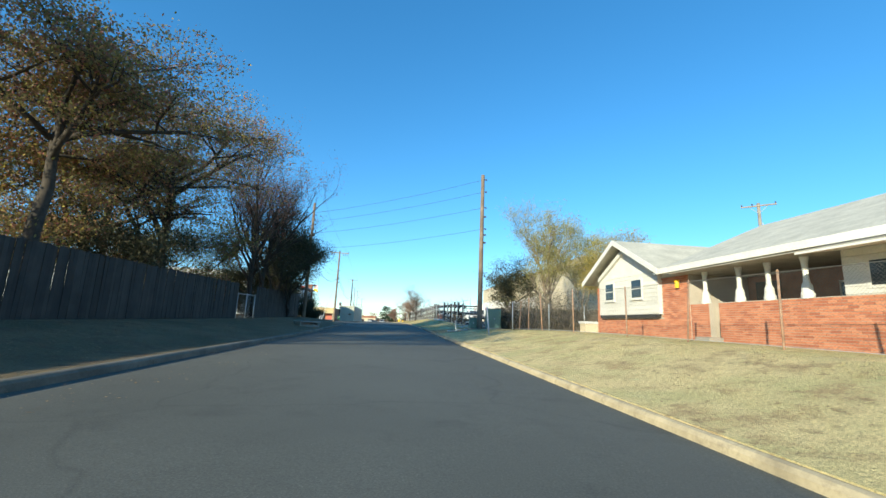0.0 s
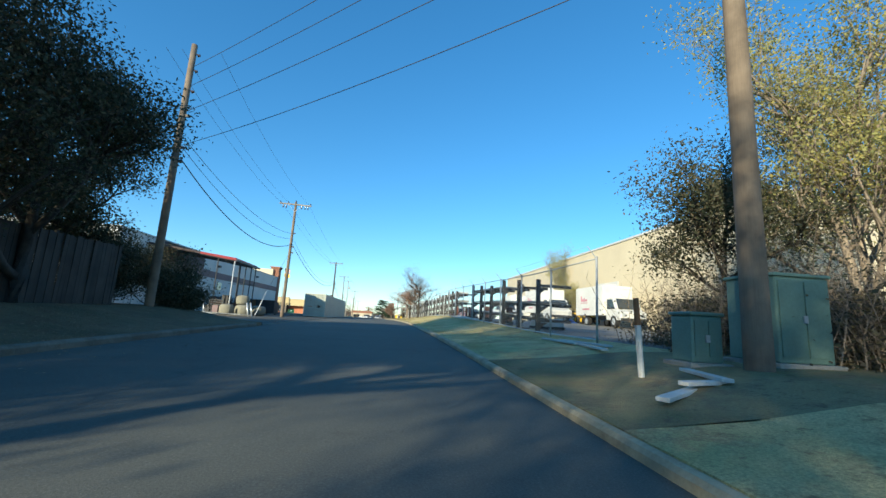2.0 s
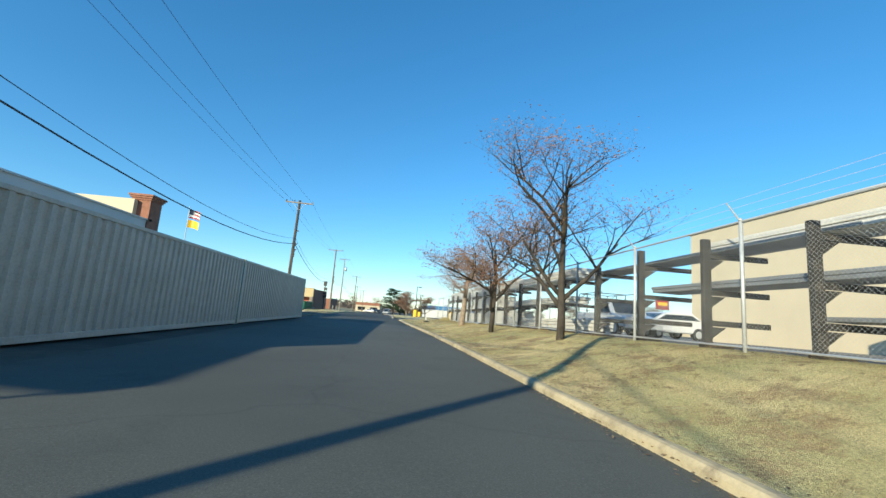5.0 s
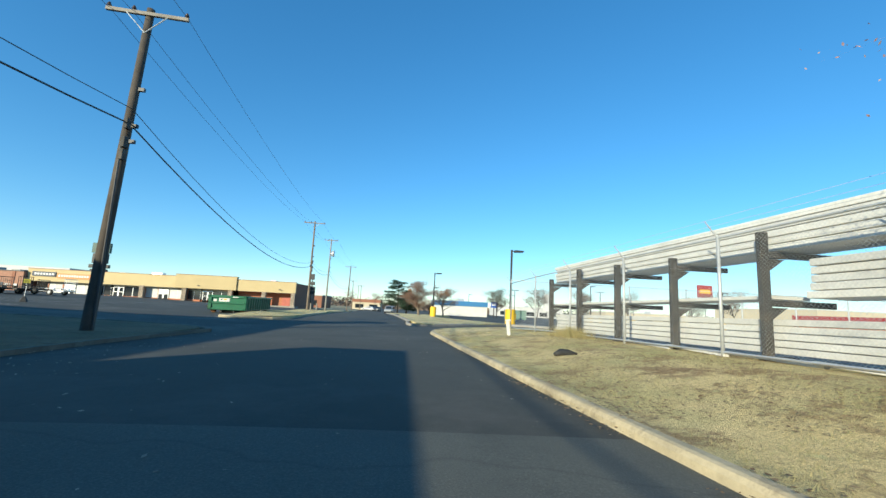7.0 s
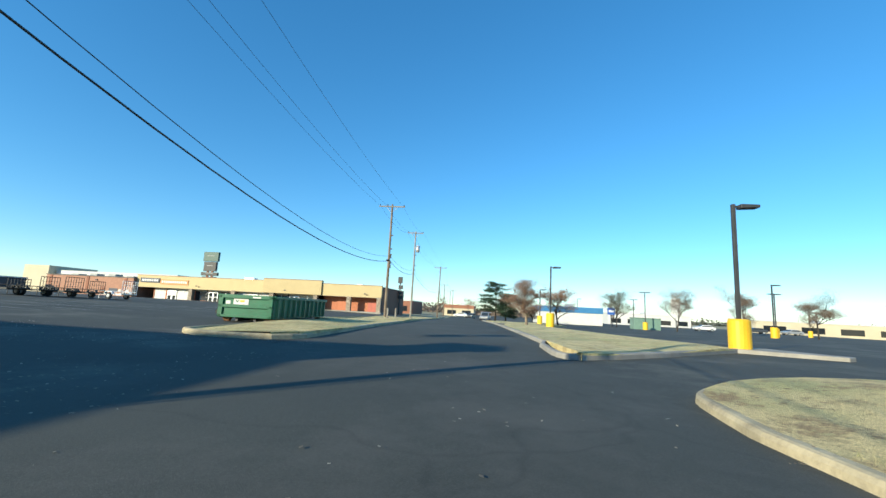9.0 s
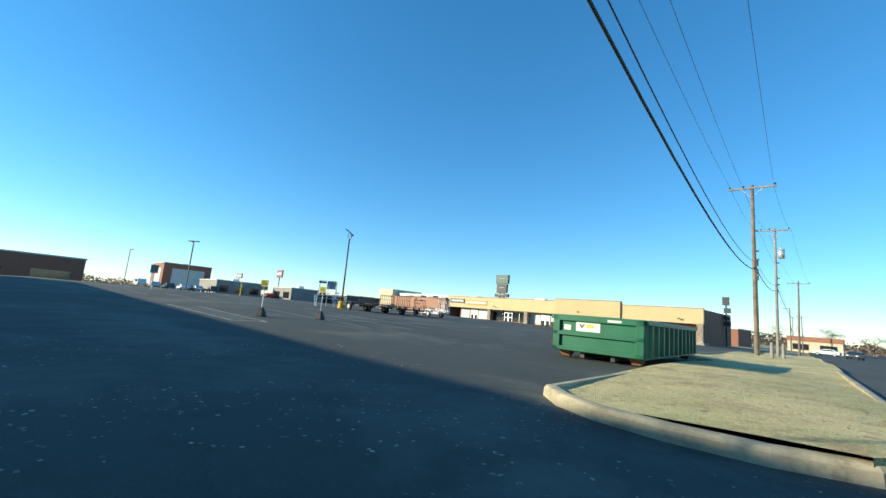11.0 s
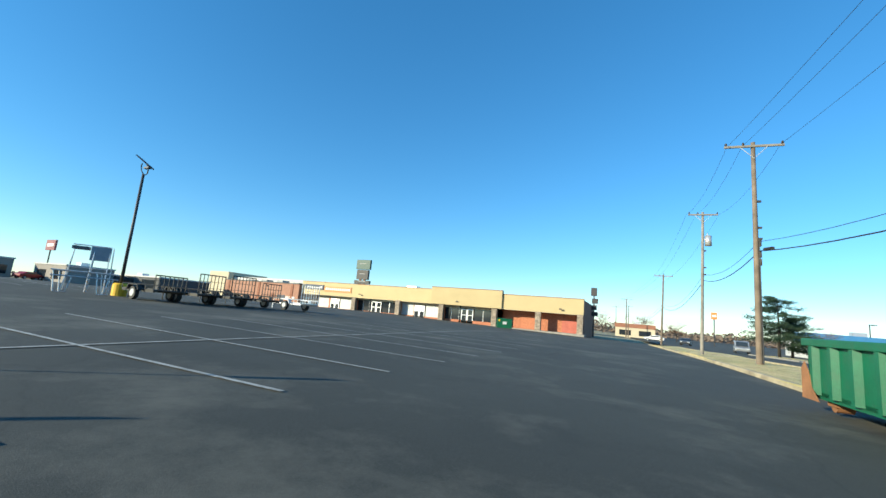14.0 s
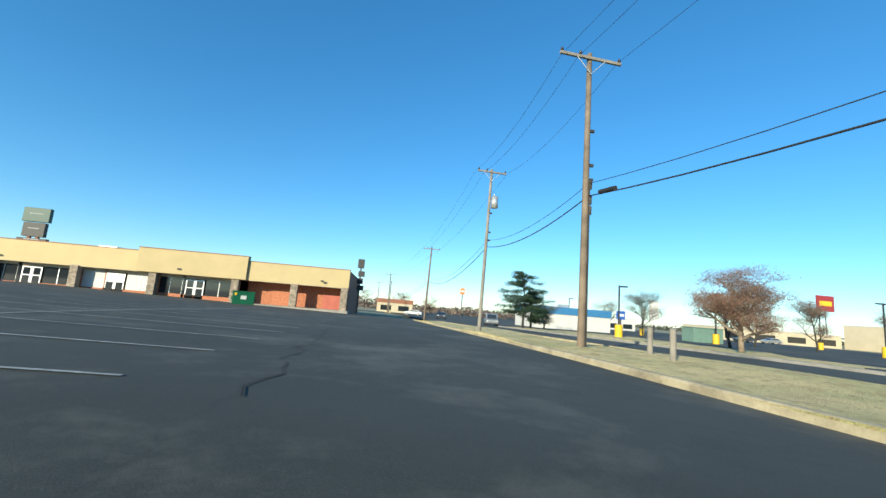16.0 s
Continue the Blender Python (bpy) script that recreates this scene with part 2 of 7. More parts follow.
LEAF_DK = leaf_mat("leaf_dark", [(0, (0.035, 0.045, 0.025)), (0.5, (0.07, 0.075, 0.04)), (0.85, (0.11, 0.10, 0.06)), (1, (0.17, 0.12, 0.07))])
LEAF_YEL = leaf_mat("leaf_yellow", [(0, (0.30, 0.27, 0.09)), (0.5, (0.46, 0.36, 0.09)), (0.8, (0.3, 0.26, 0.13)), (1, (0.55, 0.42, 0.07))])
LEAF_BRUSH = leaf_mat("leaf_brush", [(0, (0.07, 0.06, 0.04)), (0.5, (0.13, 0.11, 0.07)), (0.8, (0.22, 0.17, 0.08)), (1, (0.12, 0.12, 0.06))])
LEAF_RUST = leaf_mat("leaf_rust", [(0, (0.26, 0.12, 0.065)), (0.6, (0.36, 0.19, 0.11)), (1, (0.42, 0.27, 0.17))])
LEAF_TWIG = leaf_mat("twig_grey", [(0, (0.22, 0.17, 0.13)), (0.5, (0.28, 0.21, 0.16)), (1, (0.33, 0.23, 0.15))])
LEAF_ROUND = leaf_mat("twig_rust_mix", [(0, (0.20, 0.15, 0.12)), (0.6, (0.27, 0.18, 0.13)), (0.8, (0.34, 0.16, 0.10)), (1, (0.40, 0.18, 0.11))])
LEAF_FALLEN = leaf_mat("leaf_fallen", [(0, (0.20, 0.13, 0.07)), (0.5, (0.30, 0.20, 0.11)), (1, (0.42, 0.31, 0.18))])
LEAF_PINK = leaf_mat("twig_pink", [(0, (0.40, 0.24, 0.22)), (0.5, (0.48, 0.32, 0.28)), (1, (0.42, 0.34, 0.28))])
LEAF_CON = leaf_mat("needle", [(0, (0.03, 0.06, 0.035)), (0.6, (0.06, 0.10, 0.055)), (1, (0.1, 0.14, 0.07))])


# ---- mesh helpers ----
class Geo:
    """A list of vertices and faces to which simple solids are added."""

    def __init__(self):
        self.v, self.f = [], []

    def add(self, vs, fs):
        n = len(self.v)
        self.v += [tuple(p) for p in vs]
        self.f += [tuple(n + i for i in f) for f in fs]
        return self

    def box(self, x0, y0, z0, x1, y1, z1, m=None):
        vs = [Vector((x, y, z)) for z in (z0, z1) for y in (y0, y1) for x in (x0, x1)]
        if m is not None:
            vs = [m @ p for p in vs]
        return self.add(vs, [(0, 2, 3, 1), (4, 5, 7, 6), (0, 1, 5, 4), (2, 6, 7, 3), (0, 4, 6, 2), (1, 3, 7, 5)])

    def rod(self, a, b, r0, r1=None, n=8, caps=True):
        a, b = Vector(a), Vector(b)
        r1 = r0 if r1 is None else r1
        d = (b - a).normalized()
        u = d.orthogonal().normalized()
        w = d.cross(u)
        vs = [p + (u * math.cos(k * 2 * math.pi / n) + w * math.sin(k * 2 * math.pi / n)) * r for p, r in ((a, r0), (b, r1)) for k in range(n)]
        fs = [(k, (k + 1) % n, n + (k + 1) % n, n + k) for k in range(n)]
        if caps:
            fs += [tuple(reversed(range(n))), tuple(range(n, 2 * n))]
        return self.add(vs, fs)

    def path(self, pts, r, n=6):
        pts = [Vector(p) for p in pts]
        rings = []
        for k, p in enumerate(pts):
            d = (pts[min(k + 1, len(pts) - 1)] - pts[max(k - 1, 0)]).normalized()
            u = d.cross(Vector((0, 0, 1)))
            u = u.normalized() if u.length > 1e-3 else Vector((1, 0, 0))
            w = d.cross(u)
            rr = r(k / (len(pts) - 1)) if callable(r) else r
            rings += [p + (u * math.cos(j * 2 * math.pi / n) + w * math.sin(j * 2 * math.pi / n)) * rr for j in range(n)]
        fs = [(k * n + j, k * n + (j + 1) % n, (k + 1) * n + (j + 1) % n, (k + 1) * n + j) for k in range(len(pts) - 1) for j in range(n)]
        return self.add(rings, fs + [tuple(reversed(range(n))), tuple(range(len(rings) - n, len(rings)))])

    def prism(self, poly, lo, hi, axis="z"):
        """A polygon carried from lo to hi along an axis."""
        put = {"z": lambda a, b, h: (a, b, h), "x": lambda a, b, h: (h, a, b), "y": lambda a, b, h: (a, h, b)}[axis]
        n = len(poly)
        vs = [put(a, b, h) for h in (lo, hi) for a, b in poly]
        return self.add(vs, [tuple(reversed(range(n))), tuple(range(n, 2 * n))] + [(k, (k + 1) % n, n + (k + 1) % n, n + k) for k in range(n)])

    def grid(self, nu, nv, fn):
        vs = [fn(i / nu, j / nv) for j in range(nv + 1) for i in range(nu + 1)]
        return self.add(vs, [(j * (nu + 1) + i, j * (nu + 1) + i + 1, (j + 1) * (nu + 1) + i + 1, (j + 1) * (nu + 1) + i) for j in range(nv) for i in range(nu)])

    def mesh(self, name, smooth=False):
        me = bpy.data.meshes.new(name)
        me.from_pydata(self.v, [], self.f)
        if not smooth:
            bm = bmesh.new()
            bm.from_mesh(me)
            if len(bm.faces) < 20000:
                bmesh.ops.recalc_face_normals(bm, faces=bm.faces)
            bm.to_mesh(me)
            bm.free()
        if smooth:
            me.polygons.foreach_set("use_smooth", [True] * len(me.polygons))
        me.update()
        return me


def part(name, geo, material, parent=None, label="", smooth=False, bevel=0.0, at=None):
    ob = new(name, geo.mesh(name, smooth) if isinstance(geo, Geo) else geo)
    if not ob.data.materials:
        ob.data.materials.append(material)
    if bevel:
        b = ob.modifiers.new("bevel", "BEVEL")
        b.width, b.segments, b.limit_method = bevel, 2, "ANGLE"
    if parent is not None:
        ob.parent = parent
    if at is not None:
        ob.matrix_basis = at
    return tagged(ob, label)


def thing(name, label, category, at=None, group="", kind=""):
    ob = new(name)
    ob.empty_display_size = 0.3
    if at is not None:
        ob.matrix_basis = at
    return tagged(ob, label, category, group, kind)


def solid(name, geo, material, label, category, group="", kind="", smooth=False, bevel=0.0, at=None):
    return tagged(part(name, geo, material, None, "", smooth, bevel, at), label, category, group, kind)


# ---- the lie of the land ----
PROFILE = [(-200, -1.4), (-60, -1.0), (-14, -0.52), (10, -0.35), (25, -0.1), (45, 0.1), (75, 0.12), (95, 0.0), (112, 0.0), (135, -0.2), (150, -0.45), (180, -0.95), (260, -1.6), (3000, -1.6)]
KERB_R = [(-200, 5.2), (-30, 4.5), (0, 4.35), (30, 3.9), (55, 3.2), (70, 2.2), (85, 0.95), (97, 0.1), (109, -0.8), (150, -3.6), (180, -5.8), (260, -11.5), (600, -36)]
BANK = [(-200, 0.6), (-10, 0.75), (5, 0.8), (17, 0.5), (27, 0.45), (33, 0.62), (48, 0.95), (60, 0.9), (83, 0.55), (97, 0.4), (101, 0.25), (104, 0.14), (600, 0.14)]
WIDTH = 7.7


def tab(table, y):
    return float(np.interp(y, [a for a, _ in table], [b for _, b in table]))


def kr(y):
    return (tab(KERB_R, y - 3) + tab(KERB_R, y) + tab(KERB_R, y + 3)) / 3


def kl(y):
    return kr(y) - WIDTH


def base(x, y):
    z = (tab(PROFILE, y - 4) + tab(PROFILE, y) + tab(PROFILE, y + 4)) / 3
    if y > 80:
        z += 0.022 * min(max(-17 - x, 0), 45) * min((y - 80) / 20, 1)
    return z


def smooth01(u):
    u = min(max(u, 0.0), 1.0)
    return u * u * (3 - 2 * u)


def right_z(x, y):
    """The bank and yards on the east side of the road."""
    return base(x, y) + 0.13 + (tab(BANK, y) - 0.13) * smooth01((x - kr(y)) / 4.0)


def left_z(x, y):
    """The verge on the west side, up to the board fence."""
    return base(x, y) + 0.13 + 0.5 * smooth01((kl(y) - x) / 4.5)


def strip(fx0, fx1, y0, y1, fz, nu, step, skirt=0.25):
    """A sheet between two lines x(y), from y0 to y1, with a skirt that goes into the ground."""
    nv = max(int((y1 - y0) / step), 1)
    ss = [-1, 0] + [k / nu for k in range(nu + 1)] + [1, 2]

    def fn(u, v):
        y = y0 + (y1 - y0) * v
        s = ss[round(u * (nu + 4))]
        k = min(max(s, 0), 1)
        x = fx0(y) + (fx1(y) - fx0(y)) * k
        z = fz(x, y)
        return (x, y, z - (skirt if s < 0 or s > 1 else 0))

    g = Geo().grid(nu + 4, nv, fn)
    n = nu + 4
    g.f = [f for k, f in enumerate(g.f) if k % n not in (1, n - 2)]
    return g


def kerb(name, line, material, label, h=0.15, w=0.16, flip=1):
    """A kerb with a rounded nose along a line of (x, y); it stands on the side given by flip."""
    g = Geo()
    prof = [(-0.02, -0.2), (0.0, h - 0.05), (0.03, h - 0.012), (0.07, h), (w, h), (w, -0.2)]
    pts = [Vector((x, y, 0)) for x, y in line]
    vs = []
    for k, p in enumerate(pts):
        d = (pts[min(k + 1, len(pts) - 1)] - pts[max(k - 1, 0)]).normalized()
        n = Vector((d.y, -d.x, 0)) * flip
        vs += [(p.x + n.x * a, p.y + n.y * a, base(p.x, p.y) + b) for a, b in prof]
    m = len(prof)
    g.add(vs, [(k * m + j, k * m + j + 1, (k + 1) * m + j + 1, (k + 1) * m + j) for k in range(len(pts) - 1) for j in range(m - 1)] + [tuple(range(m)), tuple(range(len(vs) - m, len(vs)))])
    return solid(name, g, material, label, "kerb", kind="structure")


def arc(cx, cy, r, a0, a1, n=10):
    return [(cx + r * math.cos(radians(a0 + (a1 - a0) * k / n)), cy + r * math.sin(radians(a0 + (a1 - a0) * k / n))) for k in range(n + 1)]


def yline(f, y0, y1, step=2.0):
    n = max(int((y1 - y0) / step), 1)
    return [(f(y0 + (y1 - y0) * k / n), y0 + (y1 - y0) * k / n) for k in range(n + 1)]


# ground: one sheet to the horizon
def ground_fn(u, v):
    sx = (u - 0.5) * 2
    sy = (v - 0.5) * 2
    x = -20 + 75 * sx + 1900 * sx ** 5
    y = 70 + 130 * sy + 1900 * sy ** 5
    return (x, y, base(x, y) - 0.12 - (0.4 if kl(y) - 1 < x < kr(y) + 1 else 0.0))


solid("ground", Geo().grid(120, 120, ground_fn), EARTH, "dry earth and far grassland reaching the horizon", "ground", kind="structure", smooth=True)
solid("road", strip(kl, kr, -90, 84, lambda x, y: base(x, y) + 0.05 * (1 - ((x - kr(y) + WIDTH / 2) / (WIDTH / 2)) ** 2) * 0.8, 8, 2.0), ASPHALT, "grey worn asphalt two-lane street", "road", kind="structure")
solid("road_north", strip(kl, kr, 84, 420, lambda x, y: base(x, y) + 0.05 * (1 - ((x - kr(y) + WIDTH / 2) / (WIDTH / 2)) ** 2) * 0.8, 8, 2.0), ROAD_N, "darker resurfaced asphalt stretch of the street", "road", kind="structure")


# lots, yards, verges
def lot_z(x, y):
    return base(x, y) - 0.004


solid("pavement_lot", strip(lambda y: -120.0, lambda y: kl(y) + 0.3, 86, 182, lambda x, y: base(x, y) - 0.012, 60, 2.0), LOT, "dark asphalt parking lot with faded stall lines", "parking lot", kind="structure", smooth=True)
solid("pavement_yard_west", strip(lambda y: -19.0, lambda y: kl(y) + 0.3, 30, 86, lambda x, y: base(x, y) - 0.008, 10, 2.0), LOT, "dark asphalt apron before the workshop", "yard", kind="structure", smooth=True)
solid("pavement_yard_east", strip(lambda y: kr(y) + 4.6, lambda y: 70.0, 16, 101, lambda x, y: right_z(x, y) - 0.03, 12, 3.0), YARD, "grey gravel and asphalt storage yard", "yard", kind="structure", smooth=True)
solid("pavement_lot_east", strip(lambda y: kr(y) - 0.3, lambda y: 90.0, 96.5, 420, lambda x, y: base(x, y) - 0.012, 30, 4.0), LOT, "dark asphalt parking lot across the street", "parking lot", kind="structure", smooth=True)

def corner_x(y):
    """West edge of the east bank, rounding into the driveway."""
    return kr(y) if y < 98.6 else max(kr(98.6), tab([(98.6, kr(98.6)), (99.6, 0.08), (100.4, 0.2), (100.9, 0.43), (101.3, 0.76), (101.8, 1.28), (102.2, 2.0), (102.5, 2.7), (103.3, 4.9), (104.3, 8.0)], y))


solid("lawn_east", strip(lambda y: corner_x(y) + 0.1, lambda y: max(kr(y) + 4.9, tab([(98, -50), (99, 4.9), (101, 9.0), (104.3, 8.2)], y)), 19.5, 60.0, lambda x, y: right_z(x, min(y, 98)) - 0.02 if y < 101 else base(x, y) + 0.13 + (right_z(x, 98) - base(x, 98) - 0.15) * max(1 - (y - 101) / 3, 0), 12, 0.4), GRASS, "dry straw-coloured lawn bank beside the kerb", "lawn", kind="structure", smooth=True)
solid("lawn_east_north", strip(lambda y: corner_x(y) + 0.1, lambda y: max(kr(y) + 4.9, tab([(98, -50), (99, 4.9), (101, 9.0), (104.3, 8.2)], y)), 60.0, 104.2, lambda x, y: right_z(x, min(y, 98)) - 0.02 if y < 101 else base(x, y) + 0.13 + (right_z(x, 98) - base(x, 98) - 0.15) * max(1 - (y - 101) / 3, 0), 12, 0.4), GRASS_L, "dry lawn bank strewn with brown leaves", "lawn", kind="structure", smooth=True)
solid("lawn_house", strip(lambda y: kr(y) + 0.1, lambda y: 40.0, -90, 14.5, right_z, 30, 0.9), GRASS, "dry yellow front lawn of the brick house", "lawn", kind="structure", smooth=True)
solid("lawn_pole", strip(lambda y: kr(y) + 0.1, lambda y: 40.0, 14.5, 19.5, right_z, 24, 0.8), GRASS_G, "patchy lawn darkened for shade round the utility pole", "lawn", kind="structure", smooth=True)
solid("lawn_west", strip(lambda y: -16.0, lambda y: kl(y) - 0.1, -90, 31, left_z, 14, 0.9), VERGE, "grass verge darkened for shade, strewn with fallen leaves", "lawn", kind="structure", smooth=True)


# island between the street and the lot
ISL_W = [(105.2, -11.0), (105.4, -11.5), (106, -12.25), (112, -12.7), (119.5, -12.9), (122, -15.4), (131, -15.6), (150, -16.2), (176, -17.2)]
ISL_E = [(105.2, -9.4), (105.4, -9.0), (105.85, -8.6), (106.3, -8.35), (107, -8.2), (112, -8.3), (135, -9.7), (150, -11.2), (176, -13.3)]


def iw(y):
    return tab(ISL_W, y)


def ie(y):
    return min(tab(ISL_E, y), kl(y) - 0.02)


solid("lawn_island", strip(iw, ie, 105.4, 176, lambda x, y: base(x, y) + 0.13 + 0.08 * math.sin(0.6 * x + 0.3 * y), 8, 0.8), GRASS, "dry brown grass island between street and lot", "lawn", kind="structure", smooth=True)
kerb("kerb_island", yline(ie, 106.8, 176, 0.8)[::-1] + [(-8.3, 106.3), (-8.55, 105.85), (-8.95, 105.4), (-9.6, 105.15), (-10.4, 105.08), (-11.2, 105.2), (-11.8, 105.5), (-12.25, 105.95)] + yline(iw, 106.4, 176, 0.8), KERB_Y, "worn pale concrete kerb round the grass island", flip=1)
# strip of lawn on the far side of the street
def e2(y):
    return max(kr(y) + 0.1, tab([(105, -0.75), (105.8, -0.95), (107, -1.0), (110.4, -1.05), (113, -5)], y))


def e3(y):
    return tab([(105, -0.6), (106, 0.8), (107.8, 2.8), (112, 7.0), (113.2, 7.6), (115.8, 7.3), (120, 4.8), (130, 3.0), (142, 2.6), (150, 6.5), (165, 7.0), (176, 3.5)], y)


solid("lawn_far", strip(e2, e3, 105.05, 176, lambda x, y: base(x, y) + 0.13 + 0.05 * math.sin(0.9 * x + 0.2 * y), 8, 0.8), GRASS, "dry grass strip beside the east parking lot", "lawn", kind="structure", smooth=True)
kerb("kerb_far", [(7.6, 113.2), (7.0, 112.0), (4.9, 109.9), (2.8, 107.8), (1.8, 106.9), (0.8, 106.0), (-0.1, 105.35), (-0.5, 105.05), (-0.8, 105.0), (-0.98, 105.4), (-1.05, 106.0), (-1.08, 107.0), (-1.1, 108.5)] + yline(lambda y: kr(y) if y > 112 else max(kr(y), -1.12), 110, 176, 2.0), CONCRETE, "pale concrete kerb of the far grass strip", flip=1)
solid("island_lamp", Geo().prism([(6.7, 111.7), (9.6, 110.4), (10.1, 110.8), (8.6, 113.2), (7.6, 113.3)], base(8, 112) - 0.1, base(8, 112) + 0.14), CONCRETE, "pale concrete lamp island", "island", kind="structure", bevel=0.03)

kerb("kerb_east", yline(kr, 20.5, 98.0, 1.5) + [(corner_x(y), y) for y in (98.6, 99.2, 99.8, 100.2, 100.5, 100.8, 101.1, 101.4, 101.7, 102.0, 102.3, 102.5, 102.9, 103.3, 103.8, 104.2)], KERB_Y, "pale concrete kerb along the lawn bank", h=0.115, flip=1)
kerb("kerb_house", yline(kr, -90, 20.5, 2), KERB_Y, "worn yellowish concrete kerb by the house lawn", h=0.115, flip=1)
kerb("kerb_west", yline(kl, -90, 30, 2)[::-1], KERB_D, "grimy concrete kerb along the verge, darkened for shade", flip=1)
kerb("kerb_west_apron", [(-19, 98.6), (-14.5, 98.2), (-11.6, 97.5), (-9.4, 96.5), (-8.3, 95.7), (-7.95, 95.1), (-8.0, 94.3), (-8.1, 92.7), (-8.2, 90.2), (-8.0, 86.3)], KERB_D, "low worn kerb, darkened for shade, of the tongue by the lot entrance", h=0.09, flip=-1)
solid("lawn_tongue", strip(lambda y: -19.0, lambda y: tab([(86.3, -8.2), (90.2, -8.4), (94.3, -8.2), (95.1, -8.15), (95.7, -8.5), (96.5, -9.6), (97.5, -11.8), (98.2, -14.7)], y), 86.45, 98.2, lambda x, y: base(x, y) + 0.07 + 0.03 * math.sin(0.7 * x + 0.4 * y), 10, 0.4), VERGE, "worn grass tongue darkened for shade round the utility pole", "lawn", kind="structure", smooth=True)
kerb("kerb_lot_gutter", yline(lambda y: kl(y) + 0.0, 31, 58, 2)[::-1], KERB_D, "low grimy concrete lip, darkened for shade, at the workshop apron", h=0.05, flip=1)


# grass blades on the sunny banks
def blades(name, fx0, fx1, y0, y1, fz, n, seed, label):
    r = np.random.RandomState(seed)
    g = Geo()
    for _ in range(n):
        y = r.uniform(y0, y1)
        x = fx0(y) + (fx1(y) - fx0(y)) * r.uniform() ** 1.2
        if noise.noise(Vector((x * 0.8, y * 0.8, 3.0))) < -0.12:
            continue
        z = fz(x, y) - 0.01
        a, h, w = r.uniform(0, 6.28), r.uniform(0.018, 0.045), r.uniform(0.002, 0.0045)
        dx, dy = math.cos(a), math.sin(a)
        lx, ly = r.normal(0, 0.03), r.normal(0, 0.03)
        g.add([(x - dx * w, y - dy * w, z), (x + dx * w, y + dy * w, z), (x + lx, y + ly, z + h)], [(0, 1, 2)])
    solid(name, g, BLADE, label, "grass", kind="stuff")


blades("grass", lambda y: kr(y) + 0.25, lambda y: kr(y) + 4.0, 22, 98, right_z, 110000, 1, "dry grass blades on the lawn bank")
blades("grass", lambda y: kr(y) + 0.25, lambda y: kr(y) + 7.0, -10, 13, right_z, 70000, 2, "dry grass blades on the house lawn")
blades("grass", iw, ie, 105.6, 140, lambda x, y: base(x, y) + 0.13 + 0.08 * math.sin(0.6 * x + 0.3 * y), 30000, 3, "dry grass blades on the island")


# fallen leaves
def litter(fx0, fx1, y0, y1, fz, n, seed, label, material):
    r = np.random.RandomState(seed)
    g = Geo()
    for _ in range(n):
        y = r.uniform(y0, y1)
        x = fx0(y) + (fx1(y) - fx0(y)) * r.uniform()
        if noise.noise(Vector((x * 0.5, y * 0.5, 7.0))) < -0.05:
            continue
        p = Vector((x, y, fz(x, y) + r.uniform(0.006, 0.03)))
        a, s = r.uniform(0, 6.28), r.uniform(0.014, 0.032)
        u, w = Vector((math.cos(a), math.sin(a), r.normal(0, 0.12))) * s, Vector((-math.sin(a), math.cos(a), r.normal(0, 0.12))) * s * 0.6
        g.add([p - u, p + w, p + u, p - w], [(0, 1, 2, 3)])
    solid("fallen_leaves", g, material, label, "leaves", kind="stuff")


litter(lambda y: -8.4, lambda y: kl(y) - 0.2, -12, 31, left_z, 20000, 21, "brown fallen leaves on the shaded verge", LEAF_FALLEN)
litter(lambda y: kr(y) + 0.3, lambda y: kr(y) + 4.4, 60, 98, right_z, 7000, 22, "brown fallen leaves on the lawn bank", LEAF_FALLEN)
litter(lambda y: kr(y) + 0.3, lambda y: kr(y) + 8.0, -10, 13, right_z, 4000, 23, "fallen leaves on the house lawn", LEAF_FALLEN)
litter(iw, ie, 105.8, 140, lambda x, y: base(x, y) + 0.13 + 0.08 * math.sin(0.6 * x + 0.3 * y), 2500, 24, "fallen leaves on the grass island", LEAF_FALLEN)
litter(lambda y: kl(y) + 0.1, lambda y: kl(y) + 1.6, -12, 45, lambda x, y: base(x, y) + 0.02, 1500, 25, "fallen leaves along the gutter", LEAF_FALLEN)


# ---- utility poles ----
def insulator(g, p, s=1.0):
    x, y, z = p
    g.rod((x, y, z), (x, y, z + 0.10 * s), 0.03 * s, n=6).rod((x, y, z + 0.05 * s), (x, y, z + 0.08 * s), 0.07 * s, n=8).rod((x, y, z + 0.11 * s), (x, y, z + 0.17 * s), 0.055 * s, 0.03 * s, n=8)


